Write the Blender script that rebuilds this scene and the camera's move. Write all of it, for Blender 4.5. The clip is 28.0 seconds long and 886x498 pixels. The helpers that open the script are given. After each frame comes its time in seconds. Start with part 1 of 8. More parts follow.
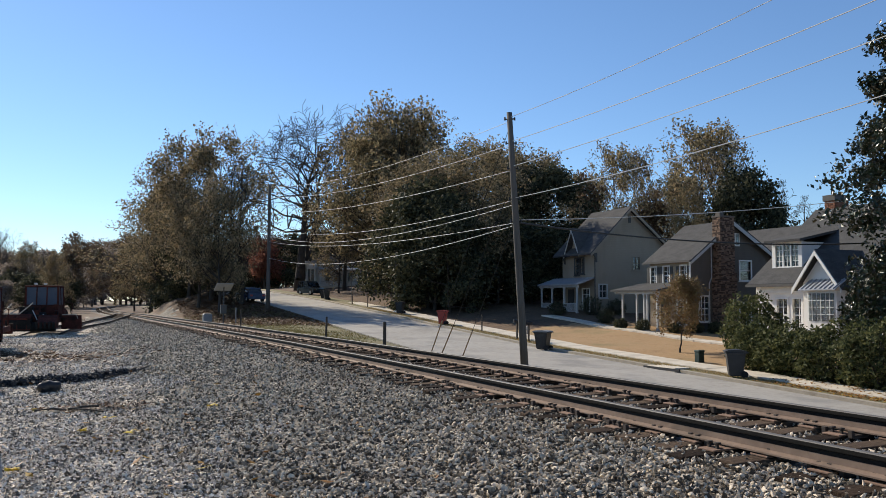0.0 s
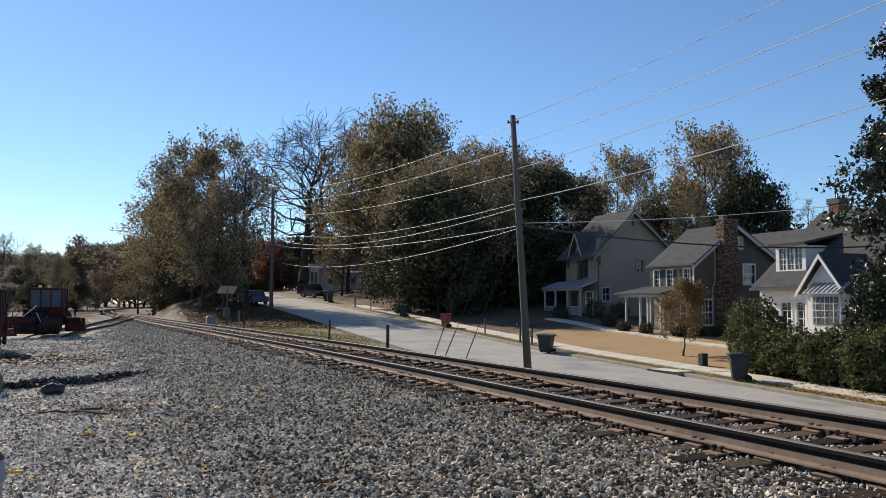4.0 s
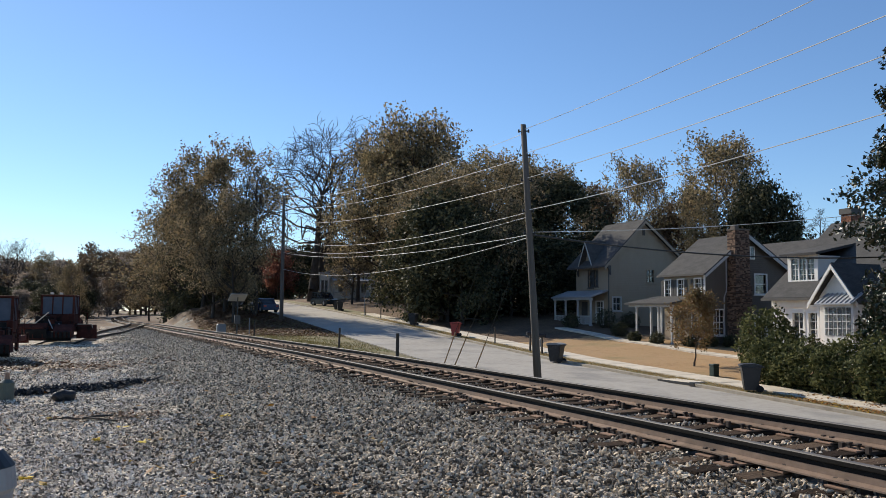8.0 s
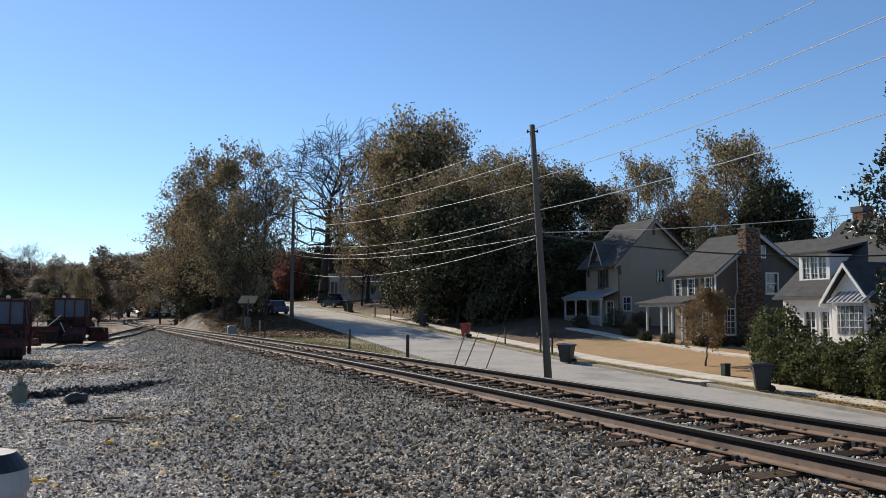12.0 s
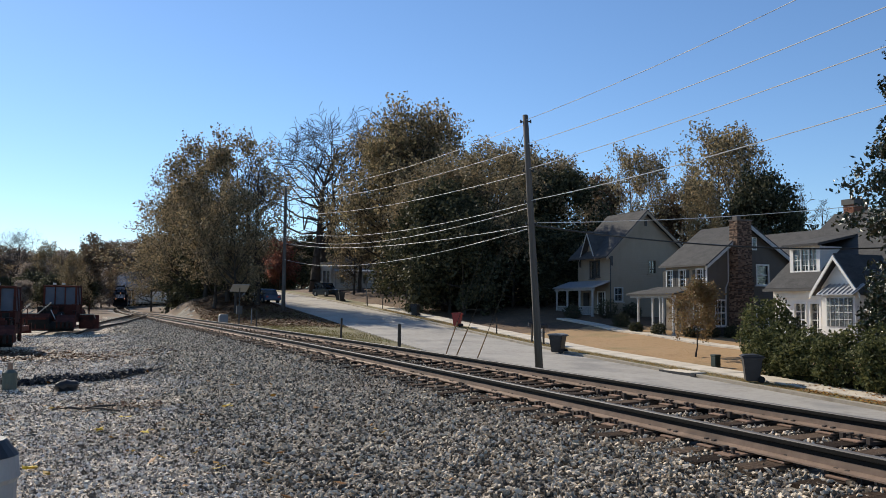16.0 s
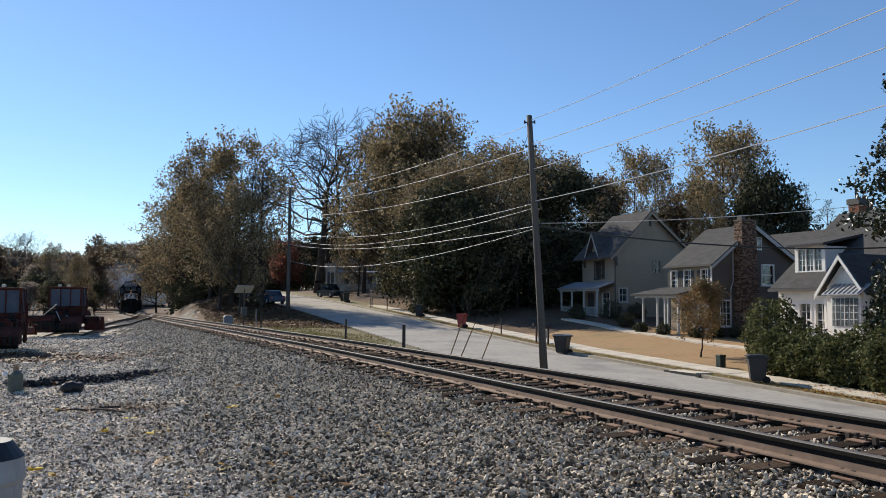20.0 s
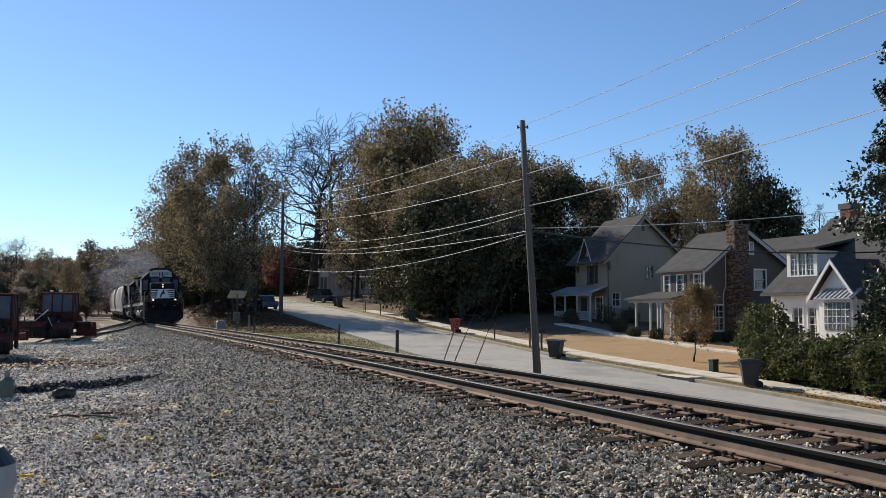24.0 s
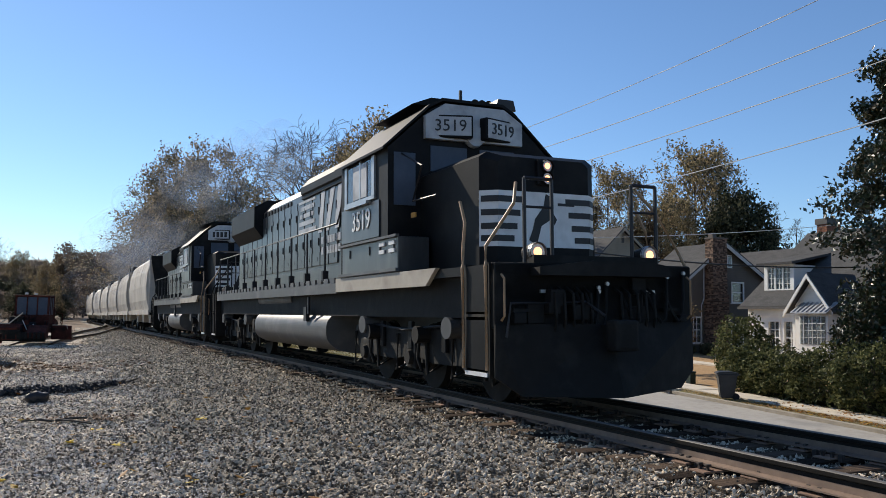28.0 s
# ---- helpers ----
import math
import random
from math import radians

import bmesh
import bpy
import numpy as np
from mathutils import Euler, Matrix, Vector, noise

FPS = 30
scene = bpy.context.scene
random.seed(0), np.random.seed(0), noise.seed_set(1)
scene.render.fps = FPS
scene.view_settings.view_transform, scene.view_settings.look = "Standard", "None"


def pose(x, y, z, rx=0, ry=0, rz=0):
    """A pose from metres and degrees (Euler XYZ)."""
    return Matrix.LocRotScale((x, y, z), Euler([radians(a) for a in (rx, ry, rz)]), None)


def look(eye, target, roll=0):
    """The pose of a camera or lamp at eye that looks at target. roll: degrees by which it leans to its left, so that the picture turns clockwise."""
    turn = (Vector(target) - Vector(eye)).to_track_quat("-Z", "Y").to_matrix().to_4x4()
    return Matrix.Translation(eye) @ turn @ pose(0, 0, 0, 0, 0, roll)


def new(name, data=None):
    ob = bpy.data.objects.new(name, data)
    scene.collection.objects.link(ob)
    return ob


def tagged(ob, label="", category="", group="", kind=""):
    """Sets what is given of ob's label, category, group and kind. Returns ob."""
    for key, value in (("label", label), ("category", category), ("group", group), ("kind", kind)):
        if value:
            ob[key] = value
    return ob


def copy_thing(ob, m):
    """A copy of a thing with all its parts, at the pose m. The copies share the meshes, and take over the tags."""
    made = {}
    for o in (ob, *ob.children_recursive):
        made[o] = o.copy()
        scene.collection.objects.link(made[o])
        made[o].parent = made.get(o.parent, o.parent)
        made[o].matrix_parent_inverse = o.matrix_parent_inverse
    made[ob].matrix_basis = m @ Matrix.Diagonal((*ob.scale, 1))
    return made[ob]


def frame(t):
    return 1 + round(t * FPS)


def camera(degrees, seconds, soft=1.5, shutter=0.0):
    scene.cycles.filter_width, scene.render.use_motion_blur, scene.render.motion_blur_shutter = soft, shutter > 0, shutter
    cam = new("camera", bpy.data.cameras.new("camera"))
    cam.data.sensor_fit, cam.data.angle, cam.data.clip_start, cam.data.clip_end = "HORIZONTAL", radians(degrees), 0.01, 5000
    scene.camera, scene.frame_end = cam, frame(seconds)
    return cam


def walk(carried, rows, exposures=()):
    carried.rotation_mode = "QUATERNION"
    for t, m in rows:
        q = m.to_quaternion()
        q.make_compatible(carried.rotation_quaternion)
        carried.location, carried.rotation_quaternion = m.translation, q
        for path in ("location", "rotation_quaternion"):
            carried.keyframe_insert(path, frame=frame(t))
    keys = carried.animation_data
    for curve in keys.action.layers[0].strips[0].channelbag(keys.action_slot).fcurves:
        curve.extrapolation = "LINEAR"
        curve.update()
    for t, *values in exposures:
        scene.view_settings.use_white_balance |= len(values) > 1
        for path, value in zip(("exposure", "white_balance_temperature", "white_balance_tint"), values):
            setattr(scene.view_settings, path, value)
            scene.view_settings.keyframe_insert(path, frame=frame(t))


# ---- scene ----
cam = camera(56.9, 28.0, soft=0.8)


def view(yaw, pitch, roll):
    """The hand-held camera's pose: it stands in one place and turns a little."""
    return pose(0, 0, 1.096, 90 + pitch, 0, yaw) @ pose(0, 0, 0, 0, 0, -roll)


walk(cam, [
    (0, view(0.000, 3.665, -0.193)), (0.5, view(0.026, 3.724, -0.043)), (1, view(-0.094, 3.783, -0.041)),
    (1.5, view(-0.205, 3.866, -0.009)), (2, view(-0.160, 3.746, 0.116)), (2.5, view(-0.087, 3.538, 0.077)),
    (3, view(0.023, 3.535, -0.073)), (3.5, view(0.149, 3.716, -0.185)), (5.5, view(0.352, 4.011, -0.396)),
    (6, view(0.429, 4.090, -0.470)), (6.5, view(0.565, 4.152, -0.601)), (7, view(0.634, 4.234, -0.720)),
    (7.5, view(0.705, 4.403, -0.735)), (8, view(0.945, 4.482, -0.547)), (8.5, view(1.141, 4.288, -0.491)),
    (9, view(1.236, 4.000, -0.554)), (9.5, view(1.287, 3.869, -0.652)), (10, view(1.341, 3.967, -0.794)),
    (10.5, view(1.399, 4.230, -0.773)), (11, view(1.519, 4.420, -0.639)), (11.5, view(1.637, 4.506, -0.387)),
    (12, view(1.614, 4.541, -0.221)), (12.5, view(1.572, 4.537, -0.211)), (14.5, view(1.095, 3.918, -0.486)),
    (15, view(0.941, 3.819, -0.385)), (15.5, view(0.965, 3.811, -0.416)), (16, view(1.064, 3.823, -0.578)),
    (16.5, view(1.189, 3.763, -0.659)), (17, view(1.233, 3.664, -0.603)), (17.5, view(1.246, 3.593, -0.564)),
    (18, view(1.251, 3.570, -0.639)), (18.5, view(1.293, 3.603, -0.609)), (19, view(1.271, 3.769, -0.603)),
    (19.5, view(1.327, 3.875, -0.551)), (20, view(1.366, 3.877, -0.452)), (20.5, view(1.330, 3.747, -0.537)),
    (21, view(1.298, 3.650, -0.590)), (21.5, view(1.271, 3.686, -0.628)), (23.5, view(0.961, 4.132, -0.316)),
    (24, view(0.897, 4.222, -0.356)), (24.5, view(0.820, 4.268, -0.360)), (25, view(0.727, 4.246, -0.549)),
    (25.5, view(0.592, 4.298, -0.683)), (26, view(0.390, 4.407, -0.742)), (26.5, view(0.193, 4.560, -1.014)),
    (27, view(-0.008, 4.722, -1.119)), (27.5, view(-0.230, 4.819, -1.142)), (28, view(-0.449, 4.841, -1.169)),
])

# ---- light ----
SUN_AZ, SUN_EL = -42.0, 32.0      # degrees from +y towards +x, and above the horizon
world = bpy.data.worlds.new("sky")
scene.world = world
world.use_nodes = True
wn, wl = world.node_tree.nodes, world.node_tree.links
sky = wn.new("ShaderNodeTexSky")
sky.sky_type, sky.sun_disc = "NISHITA", False
sky.sun_elevation, sky.sun_rotation = radians(SUN_EL), radians(SUN_AZ)
sky.altitude, sky.air_density, sky.dust_density, sky.ozone_density = 200, 1.0, 0.07, 6.2
wl.new(sky.outputs[0], wn["Background"].inputs[0])
wn["Background"].inputs[1].default_value = 0.116
sun = new("sun", bpy.data.lights.new("sun", "SUN"))
sun.data.energy, sun.data.angle, sun.data.color = 5.0, radians(0.55), (1.0, 0.9, 0.75)
sun.matrix_world = look((0, 0, 60), (0 - math.sin(radians(SUN_AZ)), 0 - math.cos(radians(SUN_AZ)), 60 - math.tan(radians(SUN_EL))))
scene.view_settings.exposure = 0.25

# ---- materials ----


def material(name, colours, scale=4.0, rough=0.8, metal=0.0, bump=0.0, bump_scale=None, vary=0.0, island=False, detail=6.0, spec=0.4,
             stain=None, stretch=(1, 1, 1), translucent=0.0, band=(0.3, 0.7)):
    """A procedural surface: two or more colours mixed by fine and coarse noise, with relief and, if asked, a change from piece to piece."""
    m = bpy.data.materials.new(name)
    m.use_nodes = True
    n, l = m.node_tree.nodes, m.node_tree.links
    b = n["Principled BSDF"]
    b.inputs["Roughness"].default_value, b.inputs["Metallic"].default_value = rough, metal
    b.inputs["Specular IOR Level"].default_value = spec
    co = n.new("ShaderNodeTexCoord")
    mp = n.new("ShaderNodeMapping")
    mp.inputs["Scale"].default_value = stretch
    l.new(co.outputs["Object"], mp.inputs[0])
    fine, coarse = n.new("ShaderNodeTexNoise"), n.new("ShaderNodeTexNoise")
    fine.inputs["Scale"].default_value, fine.inputs["Detail"].default_value, fine.inputs["Roughness"].default_value = scale, detail, 0.65
    coarse.inputs["Scale"].default_value, coarse.inputs["Detail"].default_value = scale / 7.3, 3.0
    for t in (fine, coarse):
        l.new(mp.outputs[0], t.inputs["Vector"])
    ramp = n.new("ShaderNodeValToRGB")
    ramp.color_ramp.elements[0].position, ramp.color_ramp.elements[1].position = band
    for i, c in enumerate(colours[:-1]):
        if i > 0 and i < len(colours):
            e = ramp.color_ramp.elements.new(band[0] + (band[1] - band[0]) * i / (len(colours) - 1))
            e.color = (*c, 1)
    ramp.color_ramp.elements[0].color = (*colours[0], 1)
    ramp.color_ramp.elements[-1].color = (*colours[-1], 1)
    mix = n.new("ShaderNodeMath")
    mix.operation = "MULTIPLY_ADD"
    mix.inputs[1].default_value = 0.62
    half = n.new("ShaderNodeMath")
    half.operation = "MULTIPLY"
    half.inputs[1].default_value = 0.38
    l.new(coarse.outputs[0], half.inputs[0])
    l.new(fine.outputs[0], mix.inputs[0])
    l.new(half.outputs[0], mix.inputs[2])
    value = mix.outputs[0]
    if vary:
        src = n.new("ShaderNodeNewGeometry").outputs["Random Per Island"] if island else n.new("ShaderNodeObjectInfo").outputs["Random"]
        shift = n.new("ShaderNodeMath")
        shift.operation = "MULTIPLY_ADD"
        shift.inputs[1].default_value, shift.inputs[2].default_value = vary, -vary / 2
        l.new(src, shift.inputs[0])
        add = n.new("ShaderNodeMath")
        l.new(value, add.inputs[0])
        l.new(shift.outputs[0], add.inputs[1])
        value = add.outputs[0]
    l.new(value, ramp.inputs[0])
    colour = ramp.outputs[0]
    if stain:
        sc, amount, sscale = stain
        st = n.new("ShaderNodeTexNoise")
        st.inputs["Scale"].default_value, st.inputs["Detail"].default_value = sscale, 5.0
        l.new(mp.outputs[0], st.inputs["Vector"])
        r2 = n.new("ShaderNodeValToRGB")
        r2.color_ramp.elements[0].position, r2.color_ramp.elements[1].position = 0.52, 0.68
        l.new(st.outputs[0], r2.inputs[0])
        mm = n.new("ShaderNodeMath")
        mm.operation = "MULTIPLY"
        mm.inputs[1].default_value = amount
        l.new(r2.outputs[0], mm.inputs[0])
        mx = n.new("ShaderNodeMixRGB")
        mx.inputs[2].default_value = (*sc, 1)
        l.new(mm.outputs[0], mx.inputs[0])
        l.new(colour, mx.inputs[1])
        colour = mx.outputs[0]
    l.new(colour, b.inputs["Base Color"])
    if bump:
        bp = n.new("ShaderNodeBump")
        bp.inputs["Strength"].default_value = bump
        bp.inputs["Distance"].default_value = 0.02
        bt = fine
        if bump_scale:
            bt = n.new("ShaderNodeTexNoise")
            bt.inputs["Scale"].default_value, bt.inputs["Detail"].default_value = bump_scale, 4.0
            l.new(mp.outputs[0], bt.inputs["Vector"])
        l.new(bt.outputs[0], bp.inputs["Height"])
        l.new(bp.outputs[0], b.inputs["Normal"])
    if translucent:
        tr = n.new("ShaderNodeBsdfTranslucent")
        l.new(colour, tr.inputs[0])
        ms = n.new("ShaderNodeMixShader")
        ms.inputs[0].default_value = translucent
        l.new(b.outputs[0], ms.inputs[1])
        l.new(tr.outputs[0], ms.inputs[2])
        l.new(ms.outputs[0], n["Material Output"].inputs[0])
    return m


def glowing(name, colour, strength):
    m = bpy.data.materials.new(name)
    m.use_nodes = True
    b = m.node_tree.nodes["Principled BSDF"]
    b.inputs["Base Color"].default_value = (*colour, 1)
    b.inputs["Emission Color"].default_value, b.inputs["Emission Strength"].default_value = (*colour, 1), strength
    return m


M = {
    "ground": material("dry_grass_soil", [(0.09, 0.075, 0.04), (0.2, 0.17, 0.085), (0.16, 0.12, 0.07)], 2.2, 0.95, bump=0.8, bump_scale=30, stain=((0.09, 0.11, 0.03), 0.7, 0.5)),
    "lot": material("grey_gravel", [(0.08, 0.068, 0.054), (0.31, 0.27, 0.217), (0.5, 0.44, 0.358), (0.78, 0.69, 0.57)], 55.0, 0.95, spec=0.15, band=(0.4, 0.6), bump=1.0, bump_scale=45, stain=((0.17, 0.12, 0.085), 0.75, 0.4)),
    "ballast": material("grey_ballast", [(0.036, 0.031, 0.025), (0.12, 0.104, 0.083), (0.26, 0.226, 0.18)], 16.0, 0.9, band=(0.38, 0.62), bump=1.0, bump_scale=24),
    "lawn": material("tan_winter_lawn", [(0.25, 0.15, 0.068), (0.37, 0.235, 0.115), (0.31, 0.205, 0.1)], 3.0, 0.95, bump=0.6, bump_scale=60, stain=((0.2, 0.165, 0.07), 0.6, 0.35)),
    "leaf_floor": material("leaf_litter", [(0.05, 0.031, 0.018), (0.11, 0.066, 0.036), (0.2, 0.12, 0.062)], 3.0, 0.95, bump=0.8, bump_scale=20),
    "asphalt": material("worn_asphalt", [(0.26, 0.242, 0.212), (0.35, 0.325, 0.285), (0.41, 0.383, 0.337)], 3.0, 0.85, bump=0.25, bump_scale=90, stain=((0.14, 0.14, 0.14), 0.5, 0.35)),
    "concrete": material("pale_concrete", [(0.5, 0.44, 0.35), (0.68, 0.61, 0.5)], 3.0, 0.85, bump=0.2, bump_scale=40, vary=0.15, stain=((0.26, 0.23, 0.18), 0.5, 0.8)),
    "kerbstone": material("tan_kerb_concrete", [(0.26, 0.225, 0.175), (0.38, 0.335, 0.265)], 4.0, 0.9, bump=0.3, bump_scale=30, stain=((0.17, 0.145, 0.11), 0.6, 1.2)),
    "chip": material("pale_gravel_chip", [(0.13, 0.108, 0.085), (0.5, 0.43, 0.345), (0.74, 0.645, 0.525), (0.9, 0.8, 0.67)], 14.0, 0.9, vary=1.0, island=True, bump=0.3, spec=0.15),
    "stone": material("ballast_stone", [(0.095, 0.077, 0.057), (0.3, 0.247, 0.182), (0.48, 0.4, 0.298), (0.68, 0.571, 0.432)], 22.0, 0.9, vary=1.0, island=True, bump=0.6, spec=0.12),
    "rail": material("rusty_rail", [(0.155, 0.106, 0.076), (0.25, 0.178, 0.134)], 12.0, 0.75, metal=0.2, bump=0.3, stain=((0.09, 0.065, 0.05), 0.6, 3)),
    # web and head sides of the rails: near black above the brown foot
    "raildark": material("near_black_rail_side", [(0.006, 0.0055, 0.005), (0.014, 0.012, 0.01)], 14.0, 0.6, bump=0.2, spec=0.12),
    "railtop": material("polished_rail_head", [(0.09, 0.082, 0.075), (0.15, 0.138, 0.126)], 30.0, 0.6, spec=0.2, stretch=(1, 1, 1)),
    "tie": material("weathered_tie", [(0.02, 0.013, 0.009), (0.048, 0.032, 0.022), (0.11, 0.078, 0.055)], 9.0, 0.95, bump=1.0, stretch=(5, 0.6, 5), vary=0.5, spec=0.1),
    "plate": material("rust_brown_steel", [(0.19, 0.115, 0.078), (0.3, 0.195, 0.135)], 18.0, 0.8, metal=0.15, bump=0.3, vary=0.2),
    "spike": material("dark_spike", [(0.03, 0.024, 0.02), (0.07, 0.05, 0.04)], 20.0, 0.8),
    "pole": material("old_utility_pole", [(0.07, 0.06, 0.052), (0.14, 0.125, 0.11)], 3.0, 0.9, bump=0.7, stretch=(5, 5, 0.35)),
    # overhead wires: sun glinting on the metal is put into the pale colour
    "wire_light": material("sunlit_aluminium_cable", [(0.5, 0.495, 0.48), (0.6, 0.595, 0.58)], 3.0, 0.6),
    "wire_dark": material("black_cable", [(0.015, 0.015, 0.015), (0.03, 0.03, 0.03)], 3.0, 0.6),
    "bark": material("grey_brown_bark", [(0.032, 0.027, 0.022), (0.085, 0.071, 0.058)], 3.0, 0.95, bump=0.9, stretch=(3, 3, 0.6)),
}


M.update({
    "black": material("dusty_black_paint", [(0.007, 0.0072, 0.008), (0.011, 0.0112, 0.012), (0.018, 0.0178, 0.0176)], 3.0, 0.5, bump=0.08, spec=0.08, stain=((0.026, 0.024, 0.022), 0.5, 1.6)),
    # same black paint, greyed for dust and for sheen on the lit sides
    "hood": material("lit_side_black_paint", [(0.022, 0.0222, 0.0236), (0.038, 0.0383, 0.04), (0.075, 0.073, 0.071)], 2.5, 0.34, bump=0.14, spec=0.45, stain=((0.12, 0.112, 0.102), 0.6, 1.8), stretch=(1, 1, 0.35)),
    "grime": material("oily_black_steel", [(0.006, 0.0059, 0.0057), (0.013, 0.0126, 0.012)], 5.0, 0.75, bump=0.4, stain=((0.026, 0.025, 0.022), 0.5, 2.5), spec=0.2),
    "tank": material("dusty_tank_paint", [(0.05, 0.0495, 0.0495), (0.085, 0.084, 0.083)], 2.2, 0.5, bump=0.1, stain=((0.17, 0.16, 0.15), 0.5, 1.5)),
    # beige for dust plus sunlight painted onto cab sill and machine arms
    "sill": material("dusty_sunlit_beige", [(0.3, 0.27, 0.22), (0.42, 0.38, 0.32)], 4.0, 0.7, bump=0.2, stain=((0.14, 0.12, 0.1), 0.6, 2.0)),
    "white": material("white_train_paint", [(0.6, 0.6, 0.6), (0.75, 0.75, 0.74)], 3.0, 0.5, stain=((0.4, 0.39, 0.37), 0.5, 2.0)),
    "faded": material("worn_white_lettering", [(0.3, 0.31, 0.33), (0.5, 0.51, 0.52)], 5.0, 0.55, stain=((0.16, 0.16, 0.17), 0.7, 2.0)),
    "mark": material("black_marking", [(0.012, 0.012, 0.014), (0.02, 0.02, 0.022)], 4.0, 0.5),
    "railing": material("orange_brown_grab_iron", [(0.25, 0.14, 0.06), (0.4, 0.26, 0.15)], 8.0, 0.5),
    "yellow": material("dull_yellow_paint", [(0.32, 0.16, 0.03), (0.42, 0.22, 0.05)], 5.0, 0.6),
    "hopper": material("pale_grey_hopper_paint", [(0.34, 0.3, 0.25), (0.48, 0.435, 0.37), (0.55, 0.505, 0.435)], 1.6, 0.65, bump=0.08, stain=((0.27, 0.22, 0.18), 0.6, 0.9), vary=0.3, stretch=(1, 1, 0.4)),
    "steel": material("scuffed_steel", [(0.3, 0.3, 0.3), (0.45, 0.45, 0.45)], 10.0, 0.4, metal=0.7),
    "headlamp": glowing("warm_headlamp", (1.0, 0.38, 0.17), 2.6),
    "reflector": material("pale_lamp_lens", [(0.5, 0.38, 0.32), (0.62, 0.5, 0.43)], 10.0, 0.25, metal=0.3),
    "chrome": material("chrome", [(0.6, 0.6, 0.6), (0.7, 0.7, 0.7)], 10.0, 0.2, metal=1.0),
})


def glass_material(name, tint):
    m = bpy.data.materials.new(name)
    m.use_nodes = True
    b = m.node_tree.nodes["Principled BSDF"]
    b.inputs["Base Color"].default_value = (*tint, 1)
    b.inputs["Roughness"].default_value, b.inputs["Transmission Weight"].default_value, b.inputs["IOR"].default_value = 0.03, 0.9, 1.45
    return m


M["glass"] = glass_material("window_glass", (0.55, 0.6, 0.62))
M["tinted"] = glass_material("dark_tinted_glass", (0.12, 0.16, 0.2))
M["cabglass"] = glass_material("smoky_cab_glass", (0.05, 0.065, 0.085))
M["cabglass"].node_tree.nodes["Principled BSDF"].inputs["Transmission Weight"].default_value = 0.35


def siding_material(name, c0, c1, board):
    """Painted lap siding: fine horizontal courses, faint streaks."""
    m = material(name, [c0, c1], 1.8, 0.75, stain=((c0[0] * 0.7, c0[1] * 0.7, c0[2] * 0.68), 0.35, 0.7), stretch=(1, 1, 0.5))
    n, l = m.node_tree.nodes, m.node_tree.links
    co, wv, bp = n.new("ShaderNodeTexCoord"), n.new("ShaderNodeTexWave"), n.new("ShaderNodeBump")
    wv.bands_direction, wv.wave_profile = "Z", "SAW"
    wv.inputs["Scale"].default_value = 0.314 / board
    bp.inputs["Strength"].default_value, bp.inputs["Distance"].default_value = 0.6, 0.02
    l.new(co.outputs["Object"], wv.inputs["Vector"])
    l.new(wv.outputs[1], bp.inputs["Height"])
    l.new(bp.outputs[0], n["Principled BSDF"].inputs["Normal"])
    return m


M.update({
    "taupe": siding_material("taupe_lap_siding", (0.29, 0.238, 0.176), (0.33, 0.278, 0.21), 0.15),
    "slate": siding_material("dark_grey_lap_siding", (0.1, 0.086, 0.072), (0.125, 0.108, 0.092), 0.15),
    "whiteside": siding_material("white_board_siding", (0.72, 0.7, 0.66), (0.8, 0.78, 0.74), 0.2),
    "roof": material("dark_grey_shingles", [(0.05, 0.049, 0.049), (0.078, 0.077, 0.076), (0.115, 0.113, 0.11)], 9.0, 0.95, spec=0.1, bump=0.5, stretch=(1, 1, 2.5), stain=((0.09, 0.088, 0.085), 0.4, 0.6)),
    "metalroof": material("pale_metal_roof", [(0.3, 0.31, 0.33), (0.42, 0.43, 0.45)], 3.0, 0.45, metal=0.3),
    "trim": material("white_house_trim", [(0.66, 0.65, 0.62), (0.78, 0.77, 0.74)], 3.0, 0.6),
    # white trim again, greyed so its colour carries the porch shade
    "porch": material("shade_dimmed_white_paint", [(0.4, 0.4, 0.39), (0.5, 0.5, 0.48)], 3.0, 0.6, stain=((0.3, 0.29, 0.27), 0.5, 1.5)),
    "darktrim": material("dark_house_trim", [(0.05, 0.048, 0.045), (0.08, 0.077, 0.074)], 3.0, 0.6),
    "fieldstone": material("brown_field_stone", [(0.06, 0.037, 0.027), (0.13, 0.078, 0.053), (0.23, 0.15, 0.105)], 3.0, 0.9, bump=0.6, vary=0.8, island=True),
    "brick": material("red_brown_brick", [(0.2, 0.085, 0.05), (0.32, 0.14, 0.085)], 6.0, 0.9, bump=0.4, vary=0.6, island=True),
    "mortar": material("grey_mortar", [(0.11, 0.095, 0.08), (0.16, 0.14, 0.12)], 8.0, 0.95),
    "interior": material("dim_interior", [(0.1, 0.09, 0.08), (0.14, 0.13, 0.11)], 2.0, 0.9),
    "curtain": material("pale_curtain", [(0.5, 0.48, 0.44), (0.62, 0.6, 0.56)], 4.0, 0.9),
})


def leaf_material(name, colours, translucent=0.5):
    return material(name, colours, 3.0, 0.6, vary=0.9, island=True, translucent=translucent, spec=0.12)


